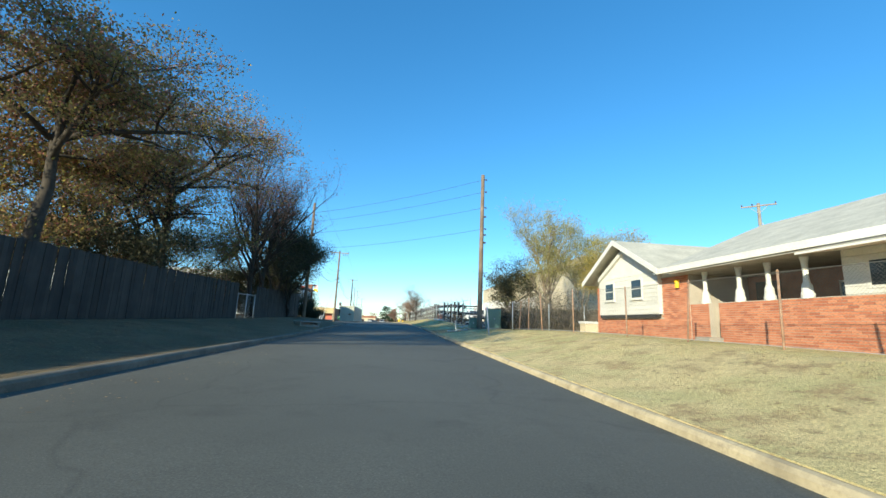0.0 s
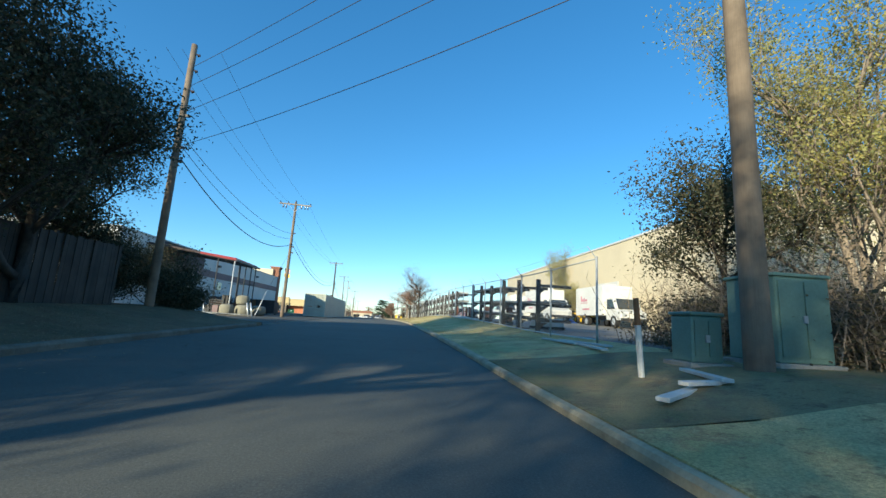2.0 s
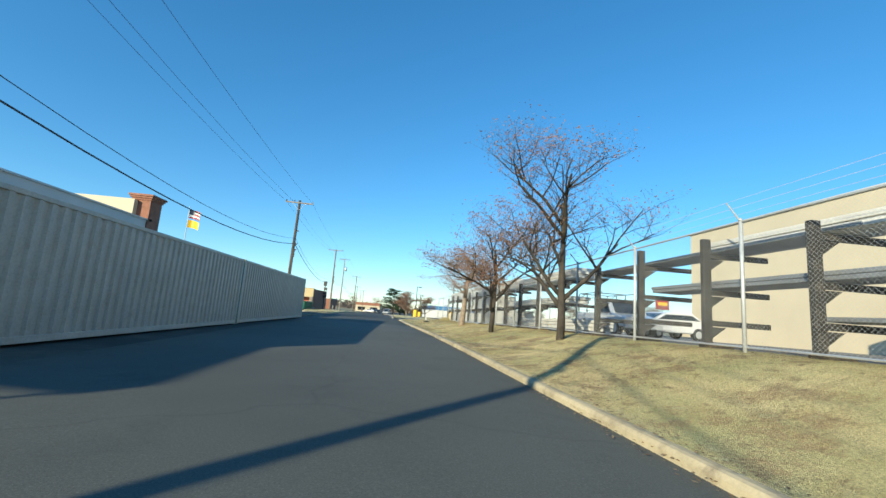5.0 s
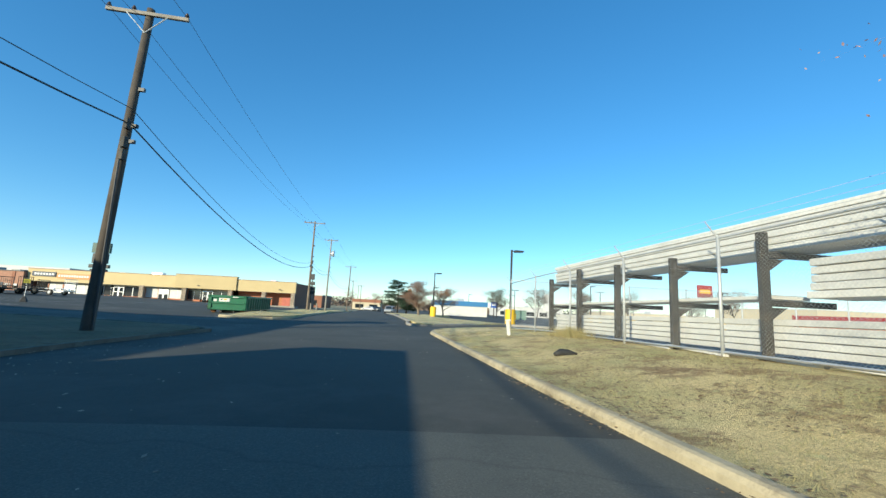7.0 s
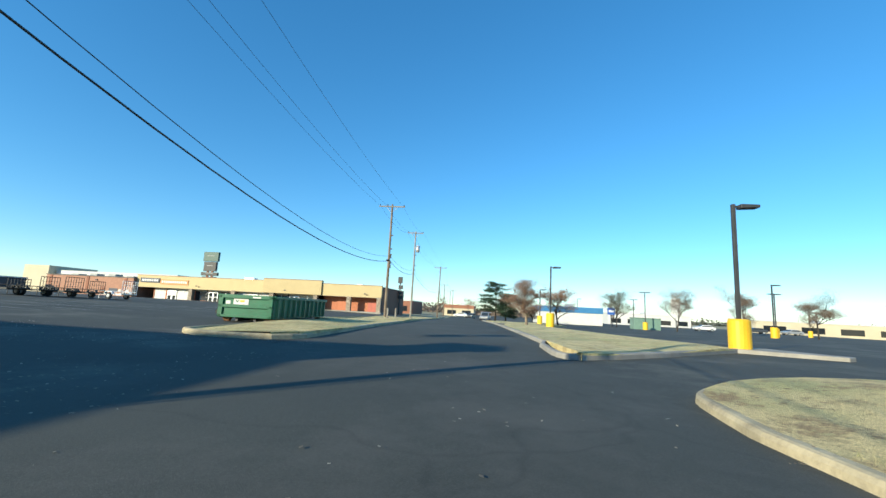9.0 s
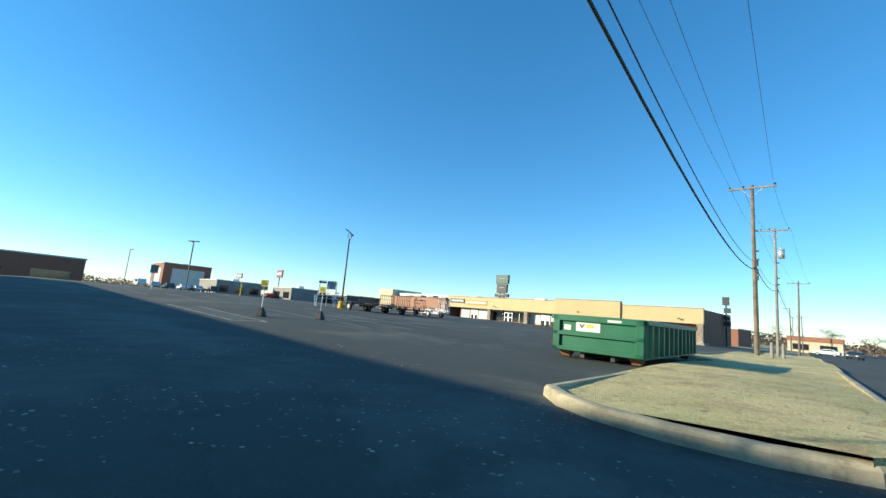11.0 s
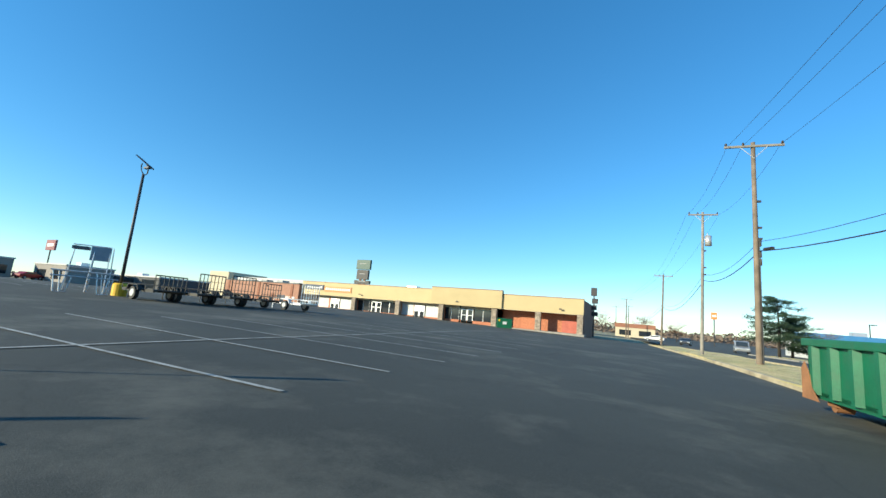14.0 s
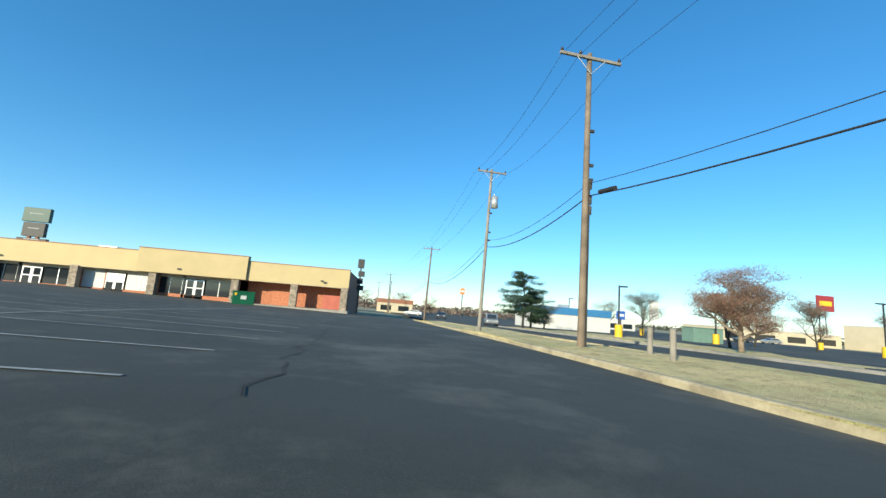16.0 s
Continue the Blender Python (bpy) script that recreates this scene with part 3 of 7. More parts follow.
def utility_pole(x, y, z0, top, lean=(0, 0), r=0.15, arm=0.0, arm_turn=0.0, arm_z=-0.25, side_ins=(), mat_=None, label="", extras=""):
    h = top - z0
    th = thing("utility_pole", label, "utility pole", pose(x, y, z0), group="utility poles")
    tip = Vector((lean[0], lean[1], h))
    part("pole", Geo().path([tip * k for k in (-0.03, 0, 0.3, 0.6, 1.0)], lambda u: r * (1.15 - 0.42 * u), 12), mat_ or WOOD_POLE, th, smooth=True)
    if arm:
        m = Matrix.Translation(tip * ((h + arm_z) / h)) @ pose(0, 0, 0, 0, 0, arm_turn)
        part("crossarm", Geo().box(-arm / 2, -0.16, -0.06, arm / 2, -0.06, 0.06, m), WOOD_GREY, th, bevel=0.01)
        br = Geo()
        for s in (-1, 1):
            br.rod(m @ Vector((0, -0.15, -0.7)), m @ Vector((s * 0.62, -0.15, -0.05)), 0.018, n=6)
        part("brace", br, STEEL, th)
        for k in ((-0.94, -0.45, 0.0, 0.94) if "four" in extras else (-0.94, -0.35, 0.94)):
            g = Geo()
            p = m @ Vector((k * arm / 2, -0.11, 0.06))
            if k == 0.0:
                p = tip
            insulator(g, p)
            part("insulator", g, PORCELAIN, th, smooth=True)
        if "hung" in extras:
            for k in (-0.75, -0.55, 0.4, 0.62, 0.8):
                g = Geo()
                p = m @ Vector((k * arm / 2, -0.2, -0.1))
                g.rod(p, p + Vector((0, 0, -0.14)), 0.03, n=6).rod(p + Vector((0, 0, -0.14)), p + Vector((0, 0, -0.30)), 0.055, 0.06, n=8)
                part("cutout", g, PORCELAIN, th)
    for zz in side_ins:
        g = Geo()
        p = tip * ((zz - z0) / h)
        rr = r * 0.9
        g.rod(p, p + Vector((rr + 0.10, 0, 0.0)), 0.022, n=6).rod(p + Vector((rr + 0.05, 0, -0.05)), p + Vector((rr + 0.16, 0, -0.02)), 0.075, 0.05, n=8)
        part("insulator", g, PORCELAIN, th)
    if "can" in extras:
        p = tip * 0.82
        part("transformer", Geo().rod(p + Vector((0.42, 0.1, -0.75)), p + Vector((0.42, 0.1, 0.1)), 0.26, n=16).rod(p + Vector((0.42, 0.1, 0.1)), p + Vector((0.42, 0.1, 0.16)), 0.22, 0.1, n=16).rod(p + Vector((0.1, 0, -0.2)), p + Vector((0.3, 0.1, -0.2)), 0.05, n=6).rod(p + Vector((0.36, 0.1, 0.14)), p + Vector((0.36, 0.1, 0.36)), 0.04, n=6), ALU, th, "pale grey transformer can", smooth=True)
    if "boxes" in extras:
        for k in (5.1, 5.5, 6.1):
            part("meter_box", Geo().box(r * 0.85, -0.1, k, r + 0.08, 0.1, k + 0.34), RACKWOOD, th, bevel=0.01)
        part("conduit", Geo().rod((r + 0.02, -0.06, 0), (r * 0.9, -0.06, h * 0.55), 0.03, n=6), DARKSTEEL, th)
    if "bolts" in extras:
        for k in (0.55, 0.6, 0.72):
            p = tip * k
            part("bracket", Geo().box(p.x + r * 0.6, p.y - 0.05, p.z - 0.05, p.x + r + 0.14, p.y + 0.05, p.z + 0.06), DARKSTEEL, th)
    return th


utility_pole(7.55, 16.6, 0.1, 12.24, r=0.19, side_ins=(11.9, 10.9, 9.6, 7.9), label="tall weathered wooden utility pole with side insulators by a transformer box", extras="bolts")
utility_pole(-7.9, 29.2, 0.0, 12.47, r=0.17, side_ins=(12.0, 11.2, 10.2), label="wooden utility pole standing among dark trees", extras="bolts")
utility_pole(-7.75, 48.8, 0.05, 10.6, lean=(0.0, 0.25), r=0.15, arm=2.8, arm_turn=6, label="leaning wooden utility pole with loaded crossarm", extras="four hung bolts")
utility_pole(-10.3, 93.0, 0.1, 10.63, lean=(0.0, 0.5), r=0.16, arm=2.5, arm_turn=5, mat_=WOOD_DARK, label="wooden utility pole with bare crossarm at the lot", extras="bolts boxes")
utility_pole(-13.79, 134.95, -0.15, 11.65, r=0.14, arm=2.7, arm_turn=4, label="tall wooden utility pole on the grass strip", extras="boxes bolts")
utility_pole(-14.25, 149.6, -0.4, 11.55, lean=(0.12, -0.3), r=0.13, arm=2.2, arm_turn=4, mat_=WOOD_GREY, label="pale utility pole with transformer can", extras="can bolts")
utility_pole(-15.22, 181.6, -0.95, 9.99, lean=(0.25, 0), r=0.15, arm=2.6, arm_turn=4, label="wooden utility pole with crossarm farther along", extras="four")
utility_pole(-20.5, 232, -1.5, 9.2, r=0.15, arm=2.5, label="distant wooden utility pole with crossarm")
utility_pole(-24.5, 285, -1.6, 9.5, r=0.15, arm=2.5, label="distant wooden utility pole with crossarm")
utility_pole(-20.0, 255, -1.6, 8.5, r=0.15, arm=2.5, label="distant wooden utility pole with crossarm")
utility_pole(30.9, 16.0, 0.4, 11.5, r=0.17, arm=2.4, arm_turn=-45, mat_=WOOD_GREY, label="utility pole behind the brick house", extras="can")


def cable(a, b, sag, r=0.012, label="black overhead cable between poles", n=18):
    a, b = Vector(a), Vector(b)
    pts = [a.lerp(b, k / n) - Vector((0, 0, sag * 4 * (k / n) * (1 - k / n))) for k in range(n + 1)]
    tagged(part("overhead_cable", Geo().path(pts, r, 5), WIRE, smooth=True), label, "cable", "overhead cables", "structure")


for dz, sg in ((11.9, 0.25), (10.9, 0.25), (9.6, 0.25), (7.9, 0.3)):
    cable((7.75, 16.6, dz), (-7.75, 29.2, min(dz * 0.96, 12.2)), sg, 0.012)
TIPS = [(-7.9, 29.2, 12.2), (-7.75, 49.1, 10.4), (-10.3, 93.5, 10.45), (-13.79, 134.95, 11.45), (-14.15, 149.3, 11.35), (-15.0, 181.6, 9.8), (-20.5, 232, 9.0), (-24.5, 285, 9.3)]
for (x0, y0, z0), (x1, y1, z1) in zip(TIPS, TIPS[1:]):
    for off in (-1.2, -0.5, 1.2):
        cable((x0 + off, y0, z0), (x1 + off, y1, z1), 0.6, 0.008, "thin overhead power wire")
COMM = [(-7.8, 29.2, 7.0), (-7.75, 48.95, 6.65), (-10.3, 93.2, 6.45), (-13.79, 134.95, 5.7), (-14.2, 149.5, 5.7), (-15.1, 181.6, 4.9), (-20.5, 232, 4.6), (-24.5, 285, 4.6)]
for (x0, y0, z0), (x1, y1, z1) in zip(COMM, COMM[1:]):
    for dz, sg, rr in (((0.0, 3.2, 0.026), (0.5, 2.3, 0.013), (0.95, 1.9, 0.013)) if y0 < 40 else ((0.0, 1.7, 0.026), (0.5, 1.7, 0.013))):
        cable((x0 + 0.12, y0, z0 + dz), (x1 + 0.12, y1, z1 + dz), sg * (y1 - y0) / 42, rr)
splice = solid("splice_case", Geo().rod((-13.6, 134.2, 5.66), (-13.52, 133.3, 5.56), 0.09, n=10), BLACK, "black splice case hanging on a cable", "cable box")


# ---- trees ----
def leaves(tips, n, size, seed, cluster):
    """n small leaf-shaped quads scattered round the twig tips."""
    r = np.random.RandomState(seed)
    p = tips[r.randint(len(tips), size=n)] + r.normal(0, 1, (n, 3)) * size * cluster * (1, 1, 0.8)
    u = r.normal(0, 1, (n, 3))
    u /= np.linalg.norm(u, axis=1)[:, None]
    w = np.cross(u, r.normal(0, 1, (n, 3)))
    w /= np.linalg.norm(w, axis=1)[:, None]
    s = (size * r.uniform(0.6, 1.3, n))[:, None]
    v = np.stack([p - u * s, p + w * s * 0.5, p + u * s, p - w * s * 0.5], 1).reshape(-1, 3)
    me = bpy.data.meshes.new("crown")
    me.from_pydata(v.tolist(), [], np.arange(4 * n).reshape(-1, 4).tolist())
    me.update()
    return me


def tree(name, x, y, z, h, spread, seed, leaf, n_leaf, leaf_s, trunk_r, bark, label, lean=(0.0, 0.0), first=0.28, levels=4, up=0.35, fork=5, cluster=2.6, thin=1.0, stems=1, droop=0.04):
    r = random.Random(seed)
    th = thing(name, label, "tree", pose(x, y, z))
    g = Geo()
    tips = []

    def grow(p, d, length, rad, lev):
        pts = [p]
        segs = 5 if lev < 2 else 3
        for k in range(segs):
            w_ = 0.07 if lev == 0 else 0.17
            d = (d + Vector((r.gauss(0, w_), r.gauss(0, w_), r.gauss(droop if lev > 1 else 0.04, 0.10)))).normalized()
            p = p + d * length / segs
            pts.append(p)
        n = 7 if lev == 0 else 5 if lev < 3 else 3
        g.path(pts, lambda u: rad * (1 - 0.55 * u), n)
        if lev >= levels - 1:
            tips.extend(pts[1:])
        if lev < levels:
            a0 = r.uniform(0, 6.283)
            for k in range(fork if lev else fork + 2):
                t = r.uniform(first if lev == 0 else 0.3, 1.0)
                q = pts[0].lerp(pts[-1], t) if lev > 1 else pts[min(int(t * segs), segs - 1)].lerp(pts[min(int(t * segs) + 1, segs)], t * segs % 1)
                a = a0 + k * 2.4 + r.uniform(-0.4, 0.4)
                side = Vector((math.cos(a), math.sin(a), 0)) * spread
                nd = (d * 0.55 + side * r.uniform(0.6, 1.1) + Vector((0, 0, up * r.uniform(0.2, 1.2)))).normalized()
                grow(q, nd, length * r.uniform(0.48, 0.72), rad * (0.62 - 0.1 * lev) * (1.1 - 0.4 * t) * thin, lev + 1)

    d0 = Vector((lean[0], lean[1], 1)).normalized()
    for k in range(stems):
        a = 2.1 * k + 0.6
        out = Vector((math.cos(a), math.sin(a), 0)) * (0.0 if stems == 1 else 1.0)
        grow(Vector((0, 0, -0.15)) + out * trunk_r * 0.9, (d0 + out * 0.16).normalized(), h * (0.52 - 0.05 * k), trunk_r, 0)
    part("trunk", g, bark, th, smooth=True)
    if n_leaf:
        part("crown", leaves(np.array([tuple(t) for t in tips]), n_leaf, leaf_s, seed, cluster), leaf, th)
    return th


tree("tree", -10.9, 8.6, 0.35, 14.5, 1.15, 11, LEAF_AUT, 34000, 0.062, 0.30, BARK, "big autumn tree with yellow and rust leaves behind the fence", first=0.2, cluster=2.9, lean=(0.1, 0.0), levels=5, up=0.22, droop=-0.05)
tree("tree", -10.6, 0.5, 0.35, 14.5, 1.2, 12, LEAF_AUT, 46000, 0.062, 0.28, BARK, "big leafy autumn tree overhanging the fence", first=0.16, cluster=2.9, lean=(0.05, 0.05), levels=5, up=0.2, droop=-0.05)
tree("tree", -12.6, -9.0, 0.2, 17.0, 1.0, 26, LEAF_PURP, 40000, 0.07, 0.27, BARK, "tall autumn tree with thinning purplish crown", first=0.2, cluster=4.2)
tree("tree", -9.3, 17.9, 0.3, 15.5, 0.62, 13, LEAF_PURP, 15000, 0.058, 0.19, BARK, "tall autumn tree of three stems with purplish leaves", first=0.3, cluster=4.6, stems=3, levels=4, fork=5, up=0.7)
tree("tree", -8.9, 19.2, 0.3, 9.5, 1.0, 14, LEAF_DK, 9000, 0.06, 0.17, BARK, "dark leafy tree with a long limb leaning over the verge", lean=(0.12, 0.75), first=0.4, cluster=3.6, levels=4)
tree("tree", -8.0, 23.2, 0.25, 10.2, 0.72, 15, LEAF_DK, 40000, 0.06, 0.20, BARK, "dense dark green tree beside the street", up=0.4, first=0.18, cluster=5.6, levels=4)
tree("tree", -9.8, 26.4, 0.25, 6.6, 0.7, 16, LEAF_DK, 22000, 0.06, 0.14, BARK, "dark tree beside a utility pole", first=0.15, cluster=5.0, up=0.5)
tree("tree", -16.5, 13.0, 0.35, 16.0, 1.0, 27, LEAF_AUT, 24000, 0.075, 0.25, BARK, "broad autumn tree in the back garden", first=0.2, cluster=4.0)
tree("tree", -17.0, 3.0, 0.35, 14.0, 1.0, 35, LEAF_AUT, 30000, 0.075, 0.22, BARK, "leafy autumn tree deeper in the garden", first=0.12, cluster=4.0)
for x, y, h, sd, lf in ((-12.2, -4.0, 8.5, 61, LEAF_AUT), (-12.4, 2.5, 9.0, 62, LEAF_AUT), (-12.4, 11.5, 9.0, 64, LEAF_AUT), (-10.8, 5.2, 6.5, 85, LEAF_DK), (-10.8, 14.2, 7.5, 86, LEAF_AUT), (-14.5, 7.0, 10.0, 87, LEAF_DK), (-12.8, 21.0, 6.5, 66, LEAF_DK), (-11.5, 25.0, 5.5, 67, LEAF_DK), (-10.4, 28.0, 4.6, 71, LEAF_DK), (-13.0, 23.0, 6.5, 72, LEAF_DK), (-15.0, 27.0, 5.0, 73, LEAF_DK), (-17.0, 18.0, 7.0, 69, LEAF_AUT), (-18.0, -1.0, 7.0, 70, LEAF_YEL)):
    tree("shrub", x, y, base(x, y), h, 1.2, sd, lf, 14000, 0.06, 0.06, BARK, "overgrown garden shrub behind the board fence", levels=3, first=0.05, cluster=5.0)
tree("tree", 14.4, 20.2, 0.6, 11.5, 0.6, 17, LEAF_YG, 26000, 0.055, 0.14, BARK_L, "sparse yellowing tree behind the chain-link fence", cluster=5.5, up=0.6, first=0.12, stems=2)
tree("tree", 11.3, 21.5, 0.5, 6.4, 0.9, 18, LEAF_DK, 20000, 0.05, 0.1, BARK, "small dark green tree by the transformer box", levels=3, cluster=6.0)
tree("tree", 17.5, 16.5, 0.7, 8.2, 0.85, 19, LEAF_YEL, 38000, 0.05, 0.1, BARK_L, "bushy yellow-green tree beside the house", first=0.08, cluster=6.0, up=0.4)
tree("tree", 18.5, 23.0, 0.6, 10.5, 0.7, 20, LEAF_YG, 20000, 0.055, 0.1, BARK_L, "half-bare yellow tree behind the fence", first=0.1, cluster=4.5, up=0.5)
tree("tree", 5.1, 66.5, 0.75, 8.4, 1.05, 21, LEAF_RUST, 5000, 0.035, 0.13, BARK, "bare spreading tree with few brown leaves on the bank", levels=5, fork=5, first=0.2, up=0.45, cluster=3.5)
tree("tree", 4.2, 72.0, 0.7, 6.8, 1.1, 22, LEAF_RUST, 9000, 0.04, 0.11, BARK, "small tree with thin rust-brown leaves", first=0.2, levels=5, cluster=3.5)
tree("tree", 3.95, 79.6, 0.5, 6.4, 1.35, 23, LEAF_PINK, 26000, 0.022, 0.2, BARK_L, "bare tree with pinkish twigs and a thick pale trunk", levels=5, fork=6, first=0.5, up=0.3, lean=(-0.05, 0.05), thin=0.72, cluster=5.0, droop=-0.05)
tree("tree", 0.9, 143.5, -0.25, 6.3, 1.45, 33, LEAF_ROUND, 34000, 0.036, 0.19, BARK_L, "round bare autumn tree with rusty leaves on grass", levels=5, fork=5, first=0.16, up=0.22, cluster=5.0)
tree("tree", 5.2, 149.0, -0.3, 6.0, 1.2, 25, LEAF_RUST, 9000, 0.05, 0.13, BARK, "smaller rust-leaved tree behind the round one", first=0.2, cluster=4.0)
for x, y, h, sd in ((-8.4, 31.5, 3.6, 51), (-10.2, 33.0, 4.2, 52), (-9.6, 29.5, 4.4, 53), (-11.8, 31.0, 4.6, 54), (-7.6, 30.6, 2.0, 55)):
    tree("shrub", x, y, base(x, y), h, 1.2, sd, LEAF_DK, 11000, 0.05, 0.05, BARK, "dark overgrown shrub at the end of the verge", levels=3, first=0.05, cluster=5.0)


def conifer(x, y, z, h, seed):
    r = random.Random(seed)
    th = thing("pine_tree", "dark green spreading pine with layered boughs", "tree", pose(x, y, z))
    g, q = Geo(), Geo()
    g.path([(0, 0, -0.1), (0.05, 0, h * 0.5), (0, 0.05, h)], lambda u: 0.18 * (1 - 0.8 * u), 7)
    for k in range(52):
        zz = h * (0.2 + 0.79 * k / 52)
        u_ = zz / h
        ln = h * 0.46 * math.sin(math.pi * min(max(1.08 - u_, 0.05), 0.62) / 1.24) ** 0.7
        a = r.uniform(0, 6.283)
        ln *= r.uniform(0.75, 1.15)
        e = Vector((math.cos(a) * ln, math.sin(a) * ln, zz + ln * r.uniform(-0.12, 0.22)))
        g.rod((0, 0, zz), e, 0.03, 0.01, 4)
        for _ in range(210):
            p = Vector((0, 0, zz)).lerp(e, r.uniform(0.25, 1.05)) + Vector((r.gauss(0, 0.24), r.gauss(0, 0.24), r.gauss(0, 0.13)))
            u = Vector((r.gauss(0, 1), r.gauss(0, 1), r.gauss(0.3, 0.5))).normalized()
            w = u.orthogonal().normalized()
            s = r.uniform(0.09, 0.2)
            q.add([p - u * s, p + w * 0.035, p + u * s, p - w * 0.035], [(0, 1, 2, 3)])
    part("trunk", g, BARK, th, smooth=True)
    part("crown", q, LEAF_CON, th)


conifer(-2.9, 173.5, -0.75, 7.4, 31)
conifer(-0.9, 176.0, -0.8, 5.0, 32)


# ---- west side: board fence ----
def board_fence():
    th = thing("board_fence", "dark weathered board fence in tree shade", "fence")
    y = -60.0
    k = 0
    r = random.Random(5)
    bm_ = Geo().box(-0.01, 0, 0, 0.012, 0.1475, 2.2).mesh("board")
    while y < 33:
        fx = -8.6 + 0.02 * y
        z = left_z(fx, y) - 0.05
        if -14 < y < 27 and not 12.4 < y < 15.5:
            part("board", bm_, FENCEWOOD, th, at=pose(fx + r.uniform(-0.01, 0.01), y, z - r.uniform(0, 0.05), r.uniform(-0.2, 0.2), r.uniform(-0.7, 0.7), 0))
        y += 0.15
        k += 1
    g = Geo()
    for k in range(36):
        y0 = -14 + k * 1.15
        if 11.3 < y0 < 15.4:
            continue
        for zz in (0.4, 1.8):
            fx = -8.66 + 0.02 * y0
            g.box(fx - 0.05, y0, left_z(fx, y0) + zz, fx - 0.012, y0 + 1.15, left_z(fx, y0) + zz + 0.09)
    part("rail", g, FENCEWOOD, th)
    for k in range(18):
        y0 = -14 + k * 2.4
        fx = -8.7 + 0.02 * y0
        part("post", Geo().box(fx - 0.09, y0, left_z(fx, y0) - 0.1, fx, y0 + 0.09, left_z(fx, y0) + 2.2), FENCEWOOD, th)


FENCEWOOD = surf("fence_wood", (0.058, 0.05, 0.042), 0.85, var=0.35, stretch=(20, 20, 1.2), fine=2.0, spread=0.35)
board_fence()


# ---- shipping containers ----
def container(x, y, z, label, turn):
    th = thing("shipping_container", label, "shipping container", pose(x, y, z, 0, 0, turn), group="shipping containers")
    L, W, H = 11.85, 2.4, 2.66

    def wall(face):
        n = 40
        pts = []
        for k in range(n):
            a = k * (L - 0.3) / n + 0.15
            s = (L - 0.3) / n
            pts += [(a, 0.0), (a + s * 0.35, 0.0), (a + s * 0.5, 0.045), (a + s * 0.85, 0.045)]
        pts.append((L - 0.15, 0.0))
        vs = []
        for zz in (0.16, H - 0.1):
            vs += [(face * (W / 2 - 0.01 - d), a, zz) for a, d in pts]
        n2 = len(pts)
        return Geo().add(vs, [(i, i + 1, n2 + i + 1, n2 + i) for i in range(n2 - 1)])

    part("side_wall", wall(1), CONT, th)
    part("side_wall", wall(-1), CONT, th)
    part("floor_frame", Geo().box(-W / 2, 0, 0.03, W / 2, L, 0.16), CONT, th, bevel=0.01)
    part("roof", Geo().box(-W / 2, 0, H - 0.1, W / 2, L, H), CONT, th, bevel=0.015)
    for sx in (-1, 1):
        for yy in (0.0, L - 0.15):
            part("corner_post", Geo().box(sx * W / 2 - (0.15 if sx > 0 else 0), yy, 0, sx * W / 2 + (0 if sx > 0 else 0.15), yy + 0.15, H + 0.01), CONT2, th, bevel=0.01)
    for x0, x1 in ((-W / 2 + 0.15, -0.01), (0.01, W / 2 - 0.15)):
        d = part("door", Geo().box(x0, 0.02, 0.16, x1, 0.07, H - 0.1), CONT2, th, "faded pale green door leaf")
        for zz in (0.5, 1.05, 1.6, 2.12):
            part("rib", Geo().box(x0 + 0.05, 0.0, zz, x1 - 0.05, 0.024, zz + 0.06), CONT2, d)
        for xx in (x0 + 0.3, x1 - 0.3):
            part("lock_rod", Geo().rod((xx, -0.02, 0.1), (xx, -0.02, H - 0.05), 0.018, n=6), CONT2, d)
        part("handle", Geo().box((x0 + x1) / 2 - 0.25, -0.045, 1.15, (x0 + x1) / 2 + 0.25, -0.02, 1.2), RUST, d)
    part("placard", Geo().box(0.25, -0.012, 1.05, 0.62, 0.0, 1.32), BLACK, th, "dark rust patch on the door")
    return th


container(-7.25, 60.4, base(-7, 60) + 0.02, "faded beige shipping container with scuffed pale green doors", 1.3)
container(-7.53, 72.4, base(-7, 73) + 0.02, "faded beige shipping container set end to end", 1.3)


# ---- brick house ----
PORCHGREY = surf("porch_soffit", (0.34, 0.33, 0.30), 0.8)


